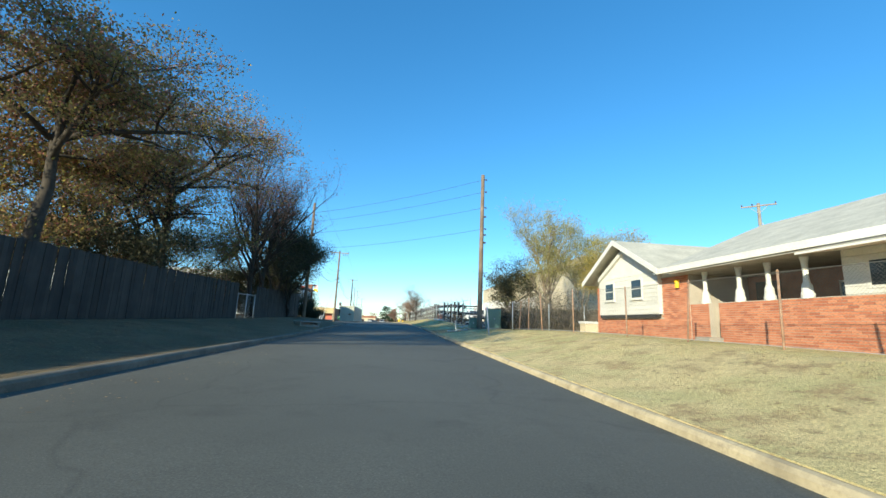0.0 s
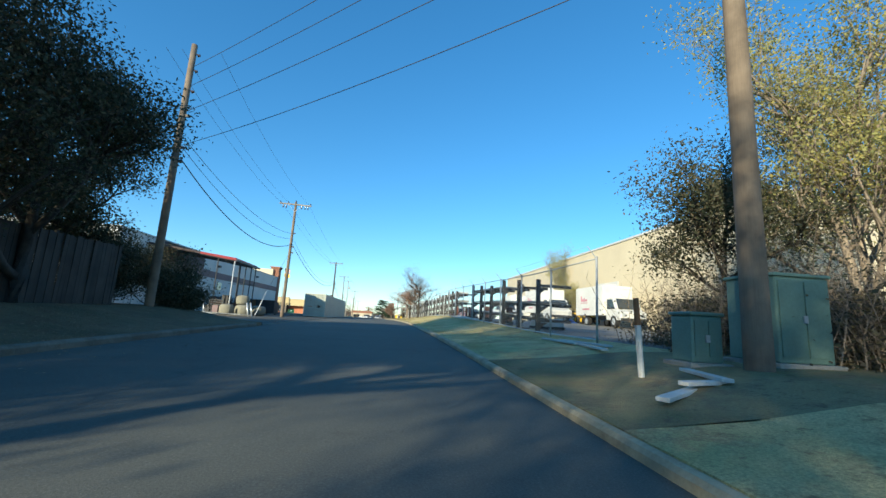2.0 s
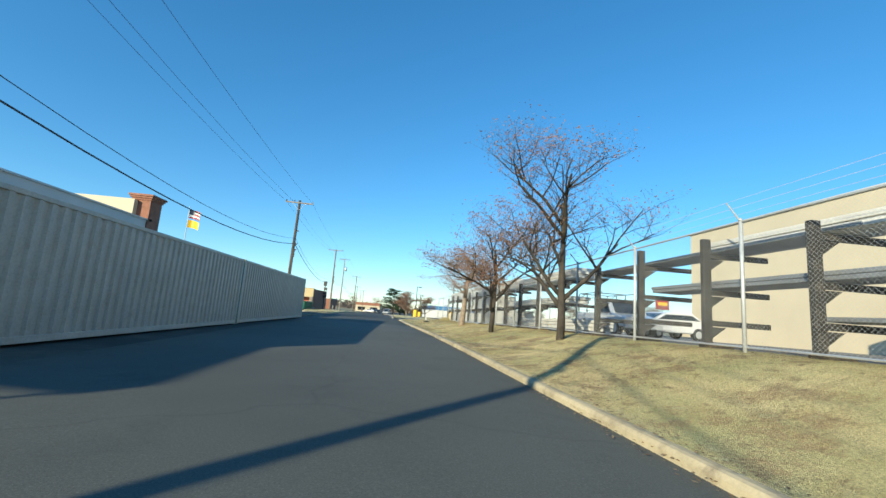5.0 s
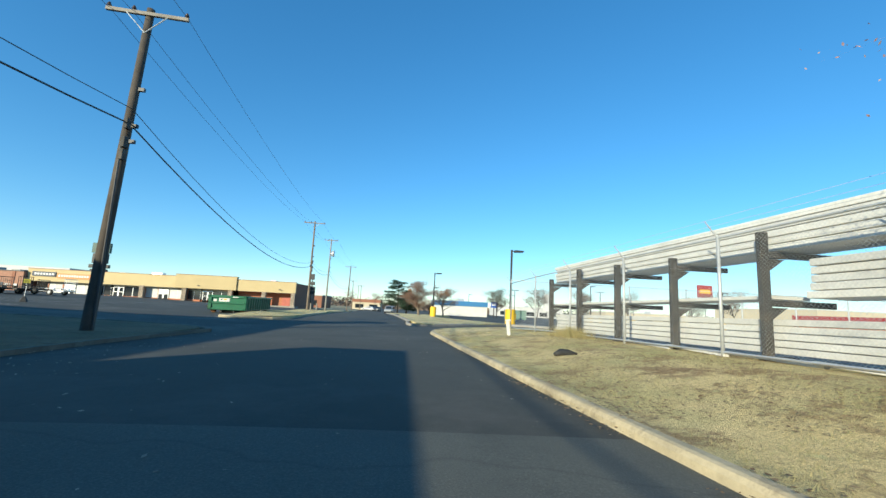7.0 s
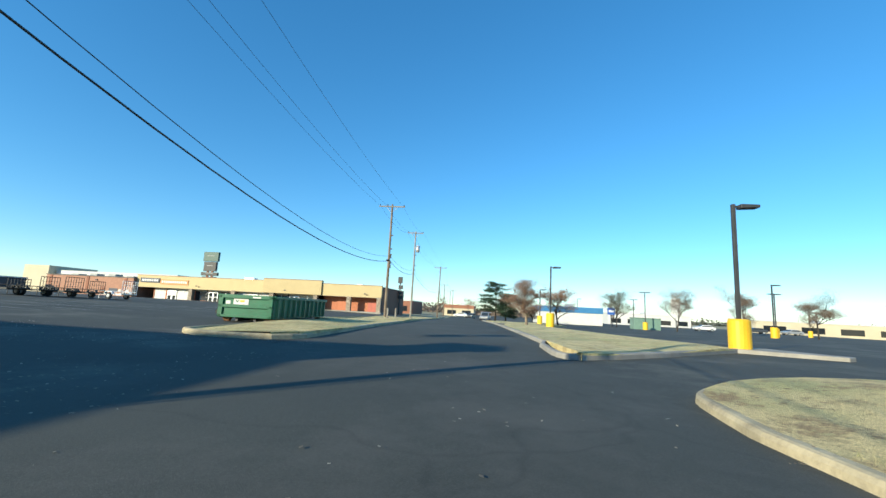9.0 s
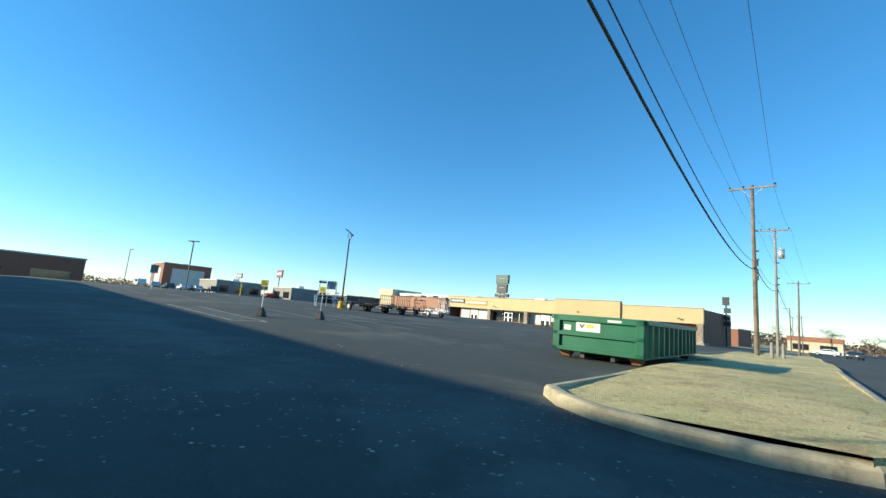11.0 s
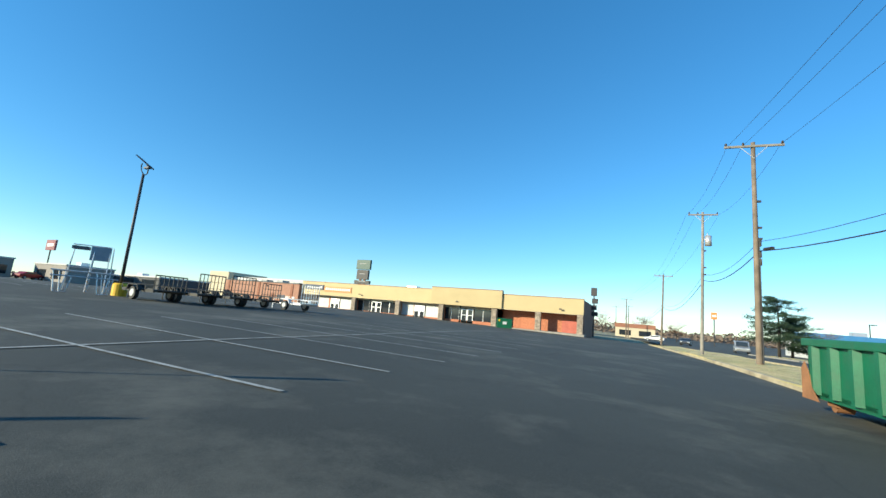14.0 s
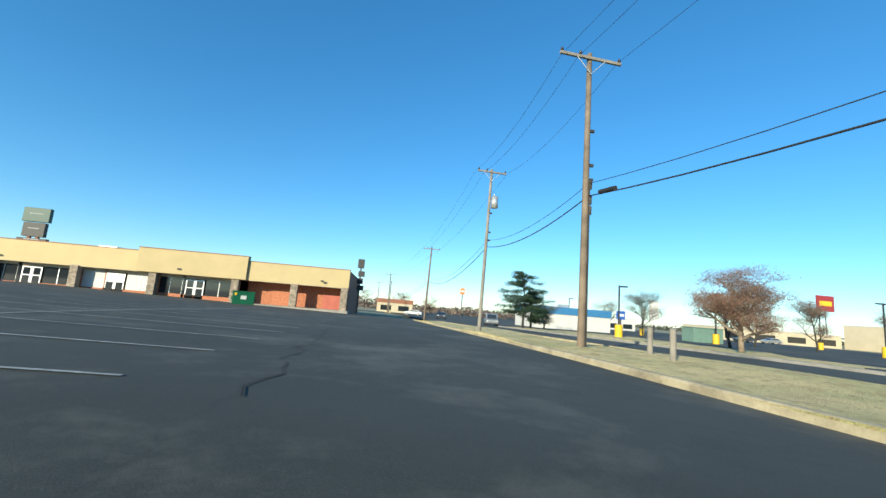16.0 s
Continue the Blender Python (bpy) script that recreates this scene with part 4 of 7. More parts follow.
def house():
    hz = 0.35
    th = thing("house", "one-storey orange brick house with white gable and porch", "house")
    X0 = 12.0
    part("wall", Geo().box(X0, 0.05, hz - 0.4, X0 + 0.25, 7.0, 2.75), MORTAR, th, "orange brick front wall of the wing")
    part("wall", Geo().box(X0, 6.75, hz - 0.4, X0 + 11, 7.0, 2.75), MORTAR, th)
    part("wall", Geo().box(X0 + 0.25, 0.05, hz - 0.4, X0 + 2.4, 0.3, 2.75), MORTAR, th)
    # Browner brick than the front, so the porch shade sits in the colour.
    part("wall", Geo().box(X0 + 2.4, -14, hz - 0.4, X0 + 2.65, 0.55, 2.75), BRICK_D, th, "porch back wall, brick darkened for porch shade")
    part("wall", Geo().box(X0 + 10.8, -14, hz - 0.4, X0 + 11, 7.0, 2.75), MORTAR, th)
    part("wall", Geo().box(X0 + 2.4, -14.2, hz - 0.4, X0 + 11, -14, 2.75), MORTAR, th)
    part("porch_wall", Geo().box(X0 + 0.02, -14, hz - 0.4, X0 + 0.24, -1.3, 1.62).box(X0 + 0.02, -0.85, hz - 0.4, X0 + 0.24, 0.05, 1.62), MORTAR, th, "low orange brick porch wall")
    part("porch_floor", Geo().box(X0 + 0.24, -14, hz - 0.3, X0 + 2.4, 0.3, hz + 0.1), CONCRETE, th)
    part("step", Geo().box(X0 - 0.5, -1.4, hz - 0.3, X0 + 0.24, -0.75, hz + 0.12), CONCRETE, th, bevel=0.02)
    # white gable bay
    bay = part("gable_bay", Geo().prism([(1.6, 1.28), (6.45, 1.28), (6.45, 3.05), (4.05, 4.25), (1.6, 3.05)], X0 - 0.16, X0 + 0.02, "x"), WHITE, th, "white siding gable panel")
    for k in range(11):
        zz = 1.32 + k * 0.17
        part("siding", Geo().box(X0 - 0.178, 1.6, zz, X0 - 0.16, 6.45, zz + 0.155), WHITE, bay)
    for y0 in (2.65, 4.95):
        w = part("window", Geo().box(X0 - 0.215, y0, 1.95, X0 - 0.18, y0 + 0.85, 2.85), WHITE, th, "double-hung window in white frame")
        part("pane", Geo().box(X0 - 0.222, y0 + 0.07, 2.42, X0 - 0.216, y0 + 0.78, 2.78), GLASS, w)
        part("pane", Geo().box(X0 - 0.222, y0 + 0.07, 2.02, X0 - 0.216, y0 + 0.78, 2.38), GLASS, w)
        part("sill", Geo().box(X0 - 0.26, y0 - 0.06, 1.9, X0 - 0.18, y0 + 0.91, 1.95), WHITE, w)
    # Black strip stands for the shadow below the bay; no opening is there.
    part("vent", Geo().box(X0 - 0.20, 1.7, 1.14, X0 - 0.02, 6.35, 1.28), BLACK, th, "black strip drawing the shadow under the bay")
    # gable roof of the wing
    for s in (-1, 1):
        sl = Geo()
        y1 = 4.05 + s * 3.25
        sl.add([(X0 - 0.7, 4.05, 4.72), (X0 + 11.3, 4.05, 4.72), (X0 + 11.3, y1, 2.98), (X0 - 0.7, y1, 2.98), (X0 - 0.7, 4.05, 4.60), (X0 + 11.3, 4.05, 4.60), (X0 + 11.3, y1, 2.86), (X0 - 0.7, y1, 2.86)], [(0, 1, 2, 3), (7, 6, 5, 4), (0, 3, 7, 4), (1, 5, 6, 2), (3, 2, 6, 7), (0, 4, 5, 1)])
        part("roof", sl, ROOF_L, th, "pale grey shingle roof slope")
        part("fascia", Geo().add([(X0 - 0.74, 4.05, 4.74), (X0 - 0.74, y1, 3.0), (X0 - 0.74, y1, 2.76), (X0 - 0.74, 4.05, 4.50), (X0 - 0.70, 4.05, 4.74), (X0 - 0.70, y1, 3.0), (X0 - 0.70, y1, 2.76), (X0 - 0.70, 4.05, 4.50)], [(0, 1, 2, 3), (7, 6, 5, 4), (0, 4, 5, 1), (2, 6, 7, 3), (1, 5, 6, 2), (0, 3, 7, 4)]), WHITE, th, "white barge board")
        part("fascia", Geo().add([(X0 - 0.3, 4.05, 4.30), (X0 - 0.3, 4.05 + s * 2.3, 3.15), (X0 - 0.3, 4.05 + s * 2.3, 2.95), (X0 - 0.3, 4.05, 4.10), (X0 - 0.18, 4.05, 4.30), (X0 - 0.18, 4.05 + s * 2.3, 3.15), (X0 - 0.18, 4.05 + s * 2.3, 2.95), (X0 - 0.18, 4.05, 4.10)], [(0, 1, 2, 3), (7, 6, 5, 4), (0, 4, 5, 1), (2, 6, 7, 3), (1, 5, 6, 2), (0, 3, 7, 4)]), WHITE, th)
    part("gable_end", Geo().prism([(0.3, 2.75), (7.0, 2.75), (4.05, 4.45)], X0 + 0.02, X0 + 0.2, "x"), WHITE, th)
    # main roof over the porch
    for s, x1, z1 in ((-1, X0 - 0.6, 2.95), (1, X0 + 11.5, 2.95)):
        g = Geo()
        xr_ = X0 + 5.5
        g.add([(xr_, -14.6, 5.5), (xr_, 2.4, 5.5), (x1, 2.4 if s > 0 else 1.1, z1), (x1, -14.6, z1), (xr_, -14.6, 5.38), (xr_, 2.4, 5.38), (x1, 2.4 if s > 0 else 1.1, z1 - 0.12), (x1, -14.6, z1 - 0.12)], [(0, 1, 2, 3), (7, 6, 5, 4), (0, 3, 7, 4), (1, 5, 6, 2), (3, 2, 6, 7), (0, 4, 5, 1)])
        part("roof", g, ROOF_L, th, "pale grey shingle roof slope")
    part("fascia", Geo().box(X0 - 0.66, -14.6, 2.78, X0 - 0.6, 1.1, 2.98), WHITE, th, "white eave board of the porch")
    part("porch_ceiling", Geo().box(X0 - 0.6, -14.4, 2.72, X0 + 2.4, 0.3, 2.78), PORCHGREY, th)
    part("chimney", Geo().rod((X0 + 4.5, -4.0, 4.2), (X0 + 4.5, -4.0, 5.2), 0.12, n=10).box(X0 + 4.9, -4.4, 4.2, X0 + 5.3, -4.0, 4.95), WHITE, th, "white roof vent and flue")
    for yy in (-0.62, -2.08, -3.12, -4.24):
        prof = [(1.60, 0.15), (1.72, 0.155), (1.78, 0.13), (1.95, 0.12), (2.05, 0.075), (2.2, 0.066), (2.45, 0.07), (2.6, 0.085), (2.66, 0.1), (2.73, 0.1)]
        col = Geo().path([(X0 + 0.12, yy, z) for z, _ in prof], lambda u: prof[round(u * (len(prof) - 1))][1], 12)
        part("column", col, WHITE, th, "white turned porch column")
    # siding bay beyond the porch
    bay2 = part("side_bay", Geo().box(X0 + 0.03, -14, 1.62, X0 + 0.22, -5.25, 2.74), WHITE, th, "white siding wall over the brick")
    for k in range(6):
        part("siding", Geo().box(X0 + 0.012, -14, 1.64 + k * 0.18, X0 + 0.03, -5.25, 1.80 + k * 0.18), WHITE, bay2)
    w = part("window", Geo().box(X0 - 0.01, -7.3, 1.75, X0 + 0.01, -5.75, 2.45), WHITE, th, "wide window in white frame")
    part("pane", Geo().box(X0 - 0.018, -7.2, 1.82, X0 - 0.011, -5.85, 2.38), GLASS, w)
    part("awning", Geo().prism([(X0 - 1.3, 2.52), (X0 + 0.02, 2.72), (X0 + 0.02, 2.76), (X0 - 1.3, 2.57)], -7.8, -5.3, "y"), WHITE, th, "flat white awning over the window")
    part("wall", Geo().box(X0 + 0.24, -5.45, hz - 0.3, X0 + 2.4, -5.25, 2.72), MORTAR, th, "brick end wall of the porch")
    # Near-black door colour carries the darkness of the shaded opening.
    part("door", Geo().box(X0 + 2.34, -1.3, hz + 0.1, X0 + 2.42, -0.35, hz + 2.15), BLACKDOOR, th, "front door coloured dark for the porch shade")
    for yy in (-4.6,):
        w = part("window", Geo().box(X0 + 2.35, yy, 1.2, X0 + 2.41, yy + 1.4, 2.3), WHITE, th)
        part("pane", Geo().box(X0 + 2.342, yy + 0.06, 1.26, X0 + 2.35, yy + 1.34, 2.24), GLASS, w)
    part("lantern", Geo().rod((X0 - 0.1, 0.55, 2.25), (X0 - 0.1, 0.55, 2.55), 0.07, 0.1, 8).rod((X0 - 0.1, 0.55, 2.4), (X0 + 0.02, 0.55, 2.45), 0.02, n=6), YELLOW, th, "small yellow porch lantern")
    return th


HOUSE = house()

# ---- store with tan fascia ----
def store():
    fy = 176.0
    zb = lambda x: base(x, fy) - 0.1
    th = thing("store_building", "long low store with tan fascia, brick fronts and stone piers", "store")
    zt = 2.6

    def fascia(x0, x1, top, dy, lab):
        part("fascia", Geo().box(x0, fy - dy, zt, x1, fy + 0.6, top), TAN, th, lab)
        part("coping", Geo().box(x0 - 0.03, fy - dy - 0.05, top, x1 + 0.03, fy + 0.65, top + 0.09), BRICK_D, th)

    fascia(-82.5, -52.0, 5.15, 0.0, "tan stucco fascia")
    fascia(-52.0, -39.0, 5.55, 0.35, "raised tan stucco fascia")
    fascia(-39.0, -26.1, 5.0, 0.0, "tan stucco fascia")
    part("wall", Geo().box(-26.4, fy + 0.6, -1.2, -26.1, fy + 20, 4.9), BRICK_D, th, "shaded brown side wall")
    part("roof", Geo().box(-82.5, fy + 0.6, 4.2, -26.4, fy + 20, 4.4), GREYWALL, th)
    part("wall", Geo().box(-82.5, fy + 19.7, -1.2, -26.4, fy + 20, 4.6), BRICK_D, th)
    part("soffit", Geo().box(-82.3, fy + 0.02, zt - 0.05, -26.2, fy + 2.9, zt - 0.003), CREAM, th)
    part("walkway", Geo().box(-82.5, fy - 0.6, -1.3, -25.9, fy + 2.6, -0.35), CONCRETE, th, "pale concrete walkway")
    part("wall", Geo().box(-39.5, fy + 2.6, -1.3, -26.1, fy + 2.9, zt), BRICK, th, "orange brick wall under the canopy")
    part("side_door", Geo().box(-29.6, fy + 2.5, -0.4, -27.0, fy + 2.6, 1.55), REDDOOR, th, "faded red panel")
    part("side_door", Geo().box(-36.2, fy + 2.5, -0.4, -33.4, fy + 2.6, 1.9), BRICK, th)
    for x0, x1, kind in ((-50.0, -40.3, "dark"), (-59.0, -50.2, "white"), (-69.0, -59.1, "dark"), (-79.0, -69.2, "white")):
        sf = part("shopfront", Geo().box(x0, fy + 1.2, -0.35, x1, fy + 1.4, 0.15), BRICK, th, "brick base under the shop windows")
        part("lintel", Geo().box(x0, fy + 1.2, 2.2, x1, fy + 1.4, zt), CREAM, sf)
        m = (x0 + x1) / 2 - 0.4
        cell = [(x0 + 0.2, x0 + 1.4), (x0 + 1.5, x0 + 2.9), (m + 1.3, m + 2.9), (m + 3.0, x1 - 0.2)]
        for a, b in cell:
            part("pane", Geo().box(a, fy + 1.28, 0.15, b, fy + 1.34, 2.2), GLASS if kind == "dark" else WHITEBOARD, sf)
            part("mullion", Geo().box(b, fy + 1.24, 0.15, b + 0.08, fy + 1.38, 2.2), ALU, sf)
        part("pier", Geo().box(x0, fy + 1.2, -0.35, x0 + 0.2, fy + 1.42, zt), BRICK, sf)
        part("pier", Geo().box(x1 - 0.2, fy + 1.2, -0.35, x1, fy + 1.42, zt), BRICK, sf)
        part("pier", Geo().box(x0 + 2.95, fy + 1.2, -0.35, m - 1.2, fy + 1.42, zt), BRICK if kind == "white" else GLASS, sf)
        for s in (-1, 1):
            d = part("door", Geo().box(m + min(s * 0.02, s * 1.1), fy + 1.2, -0.32, m + max(s * 0.02, s * 1.1), fy + 1.28, 2.1), ALU, th, "white-framed glass shop door")
            part("pane", Geo().box(m + min(s * 0.17, s * 0.97), fy + 1.185, -0.05, m + max(s * 0.17, s * 0.97), fy + 1.2, 1.0), GLASS, d)
            part("pane", Geo().box(m + min(s * 0.17, s * 0.97), fy + 1.185, 1.1, m + max(s * 0.17, s * 0.97), fy + 1.2, 1.98), GLASS if kind == "dark" else WHITE, d)
    r = random.Random(3)
    for x in (-26.6, -33.0, -40.3, -50.1, -59.0, -69.0):
        p = part("stone_pier", Geo().box(x - 0.42, fy - 0.1, -1.3, x + 0.42, fy + 0.7, zt), STONE, th, "stacked ledge-stone pier")
        z = -0.9
        while z < zt - 0.1:
            hh = r.uniform(0.12, 0.24)
            s = x - 0.45
            while s < x + 0.4:
                w = min(r.uniform(0.25, 0.5), x + 0.45 - s)
                part("stone", Geo().box(s + 0.01, fy - 0.1 - r.uniform(0.02, 0.07), z, s + w - 0.01, fy - 0.05, z + hh - 0.015), STONE, p)
                s += w
            z += hh
    for x in (-29.5, -47.0, -67.5):
        part("flood_light", Geo().box(x - 0.2, fy - 0.5, zt + 0.55, x + 0.2, fy - 0.36, zt + 0.75).rod((x, fy - 0.4, zt + 0.65), (x, fy, zt + 0.6), 0.03, n=6), DARKSTEEL, th)
    s1 = part("shop_sign", Geo().box(-81.5, fy - 0.18, 3.6, -76.8, fy - 0.004, 4.6), NAVY, th, "dark shop sign with pale lettering bars")
    for k in range(7):
        part("letter_bar", Geo().box(-81.0 + k * 0.58, fy - 0.2, 3.9, -80.6 + k * 0.58, fy - 0.181, 4.3), BARS, s1)
    s2 = part("shop_sign", Geo().box(-76.5, fy - 0.12, 3.35, -69.8, fy - 0.004, 4.4), ORANGE, th, "orange shop sign")
    for k in range(12):
        part("letter_bar", Geo().box(-76.2 + k * 0.52, fy - 0.14, 3.65, -75.85 + k * 0.52, fy - 0.121, 4.1), BARS, s2)
    for x0, y0, w, h in ((-48, 186, 1.6, 1.0), (-62, 184, 2.4, 1.1), (-35, 186, 1.4, 0.8), (-72, 188, 1.5, 0.9)):
        part("roof_unit", Geo().box(x0, y0, 4.4, x0 + w, y0 + 1.6, 4.9 + h), ALU, th, "grey rooftop air unit", bevel=0.03)
    return th


store()
PIPEGREY = surf("unit_grey", (0.4, 0.4, 0.39), 0.7)
wing = thing("brick_wing", "brown brick shop wing with flat roof and beige block", "building")
part("wall", Geo().box(-105, 175.2, -1.0, -82.6, 190, 4.35), surf("wing_brick", (0.40, 0.21, 0.14), 0.85, var=0.15, scale=2), wing)
part("coping", Geo().box(-105.1, 175.1, 4.35, -82.55, 190.1, 4.53), DARKSTEEL, wing)
part("wall", Geo().box(-134, 192, -0.5, -126, 206, 7.5), CREAM, wing, "tall cream end block")
part("wall", Geo().box(-125.9, 194, -0.5, -88, 206, 6.4), GREYWALL, wing, "pale grey rear block")
for k in range(3):
    part("pilaster", Geo().box(-104 + k * 9.6, 175.1, -0.5, -103.4 + k * 9.6, 175.2, 4.35), BRICK_D, wing)
for k in range(6):
    part("roof_unit", Geo().box(-103 + k * 3.3, 179 + (k % 3) * 1.5, 4.45, -101.2 + k * 3.3, 181 + (k % 3) * 1.5, 4.95 + 0.25 * (k % 2)), PIPEGREY, wing)
part("door", Geo().box(-90.6, 175.12, 0.0, -89.4, 175.2, 2.2), BRICK_D, wing, "brown service door")
part("wall_light", Geo().box(-92, 174.95, 3.5, -91.6, 175.2, 3.75), DARKSTEEL, wing)
part("poster", Geo().box(-88.4, 175.14, 1.1, -86.2, 175.2, 1.9), NAVY, wing, "dark poster with pale bars")
for k in range(3):
    part("poster", Geo().box(-86.0 + k * 0.9, 175.14, 1.2, -85.3 + k * 0.9, 175.2, 1.7), WHITEBOARD, wing)

# ---- workshop on the west side ----
wk = thing("workshop_building", "long white block workshop with mauve stripe and brick pier", "building")
part("wall", Geo().box(-70, 44, -0.6, -19, 86.4, 6.25), GREYWALL, wk, "pale grey-white wall")
part("stripe", Geo().box(-19, 44, 3.85, -18.975, 86.3, 4.6), MAUVE, wk, "dark mauve painted stripe")
part("coping", Geo().box(-70.1, 43.9, 6.25, -18.9, 86.5, 6.36), GREYWALL, wk)
part("parapet", Geo().box(-70, 85.6, 6.36, -19.8, 86.6, 7.7), CREAM, wk, "sunlit cream front parapet")
part("pier", Geo().box(-20.2, 86.0, -0.5, -18.9, 87.4, 7.75), BRICK_D, wk, "brown brick corner pier")
for k, e in enumerate((0.06, 0.14, 0.22)):
    part("pier_cap", Geo().box(-20.2 - e, 86.0 - e, 7.75 + k * 0.14, -18.9 + e, 87.4 + e, 7.89 + k * 0.14), BRICK_D, wk)
part("wall_light", Geo().box(-19, 75.0, 5.25, -18.75, 75.5, 5.5), DARKSTEEL, wk)
part("wall_light", Geo().box(-19, 61.5, 5.2, -18.75, 62.0, 5.45), DARKSTEEL, wk)
part("wall_window", Geo().box(-18.99, 62.0, 2.6, -18.96, 63.2, 3.5), GLASS, wk)
part("painted_panel", Geo().box(-19.0, 49.6, 4.6, -18.95, 58.0, 6.25), ANNEX, wk, "dark maroon painted wall panel")
rd = part("shutter_door", Geo().box(-19.0, 50.4, -0.1, -18.94, 53.2, 4.0), BLACKDOOR, wk, "dark roller door")
for k in range(13):
    part("door_slat", Geo().box(-18.94, 50.42, 0.05 + k * 0.3, -18.915, 53.18, 0.31 + k * 0.3), BLACKDOOR, rd)
for y in (44.6, 46.6, 48.9):
    part("downpipe", Geo().rod((-18.93, y, 0.0), (-18.93, y, 3.8), 0.05, n=8), GREYWALL, wk)

# ---- warehouse east ----
wh = thing("warehouse", "long cream metal warehouse behind the yard", "building")
part("wall", Geo().box(22, 30, 0.2, 60, 84, 8.5), CREAM, wh)
part("coping", Geo().box(21.9, 29.9, 8.5, 60.1, 84.1, 8.66), GREYWALL, wh)
for yy in (40, 58, 74):
    part("wall_light", Geo().box(21.7, yy, 6.6, 22, yy + 0.5, 6.85), DARKSTEEL, wh)
part("dock_door", Geo().box(21.93, 46, 0.9, 21.99, 50, 5.0), GREYWALL, wh, "pale roller door")


# ---- chain-link fences ----
def chain_fence(line, height, fz, label, gap=3.3, barbed=True, rail_low=True, post_r=0.034, rail_r=0.022, post_mat=None, wire_mat=None, tilt=0.0):
    """Posts, rails, barbed arms and a woven mesh of crossing wires along a line of (x, y)."""
    th = thing("chain_link_fence", label, "fence")
    pts = [Vector((x, y, fz(x, y))) for x, y in line]
    d = [0.0]
    for a, b in zip(pts, pts[1:]):
        d.append(d[-1] + (b - a).length)

    def at(s):
        k = min(max(int(np.searchsorted(d, s) - 1), 0), len(pts) - 2)
        return pts[k].lerp(pts[k + 1], (s - d[k]) / (d[k + 1] - d[k]))

    n = max(round(d[-1] / gap), 1)
    for k in range(n + 1):
        p = at(d[-1] * k / n)
        e = Vector((tilt * math.sin(5.1 * k), tilt * math.cos(3.7 * k), 1.0))
        q = part("post", Geo().rod(p - Vector((0, 0, 0.2)), p + e * (height + 0.03), post_r, n=8).rod(p + e * (height + 0.02), p + e * (height + 0.07), post_r * 1.25, post_r * 0.6, 8), post_mat or STEEL, th, smooth=True)
        if barbed:
            part("barbed_arm", Geo().rod(p + Vector((0, 0, height)), p + Vector((-0.27, 0, height + 0.33)), 0.018, 0.012, 6), STEEL, q)
    step = 1.6
    m = max(int(d[-1] / step), 1)
    part("top_rail", Geo().path([at(d[-1] * k / m) + Vector((0, 0, height)) for k in range(m + 1)], rail_r, 6), wire_mat or STEEL, th, smooth=True)
    if rail_low:
        part("tension_wire", Geo().path([at(d[-1] * k / m) + Vector((0, 0, 0.07)) for k in range(m + 1)], 0.02 if barbed else 0.008, 6), ALU if barbed else STEEL, th)
    if barbed:
        for j in range(3):
            o = Vector((-0.09 * (j + 1), 0, height + 0.11 * (j + 1)))
            part("barbed_wire", Geo().path([at(d[-1] * k / m) + o for k in range(m + 1)], 0.004, 3), STEEL, th)
    g = Geo()
    s, cell = 0.0, 0.075
    while s < d[-1] - height:
        for dirn in (0, 1):
            a, b = (at(s), at(s + height)) if dirn == 0 else (at(s + height), at(s))
            a, b = a + Vector((0, 0, 0.05)), b + Vector((0, 0, height))
            t = (b - a).normalized().orthogonal().normalized() * 0.0016
            up = Vector((0, 0, 0.0022))
            g.add([a - up, a + up, b + up, b - up], [(0, 1, 2, 3)])
        s += cell
    part("mesh", g, wire_mat or STEEL, th, "woven wire mesh")
    return th


def rack_x(y):
    return kr(y) + tab([(20, 4.2), (50, 3.95), (85, 4.75), (101, 4.85)], y)


chain_fence([(rack_x(y) - 0.42, y) for y in np.arange(22, 101.2, 2.0)] + [(rack_x(101) - 0.42, 101)], 2.35, lambda x, y: right_z(x, y), "galvanised chain-link yard fence with barbed-wire arms")
chain_fence([(rack_x(101) - 0.42, 101), (12, 101.1), (30, 101.2)], 2.5, lambda x, y: right_z(x, y), "galvanised chain-link fence along the driveway", barbed=False)
chain_fence([(10.2, -14), (9.8, -6), (9.4, 0), (8.2, 4), (8.6, 9), (9.2, 13.5)], 1.7, lambda x, y: right_z(x, y), "sagging low chain-link garden fence before the house", gap=2.9, barbed=False, post_r=0.026, rail_r=0.007, post_mat=RUSTPOST, wire_mat=THINWIRE, tilt=0.06)
chain_fence([(9.2, 13.5), (16, 13.8), (30, 14)], 1.8, lambda x, y: right_z(x, y), "chain-link side fence with overgrown vines", gap=2.5, barbed=False, rail_r=0.016, wire_mat=THINWIRE)


chain_fence([(-8.35, 12.5), (-8.3, 14.0), (-8.28, 15.4)], 1.5, left_z, "pale chain-link gate in the board fence", gap=1.45, barbed=False)

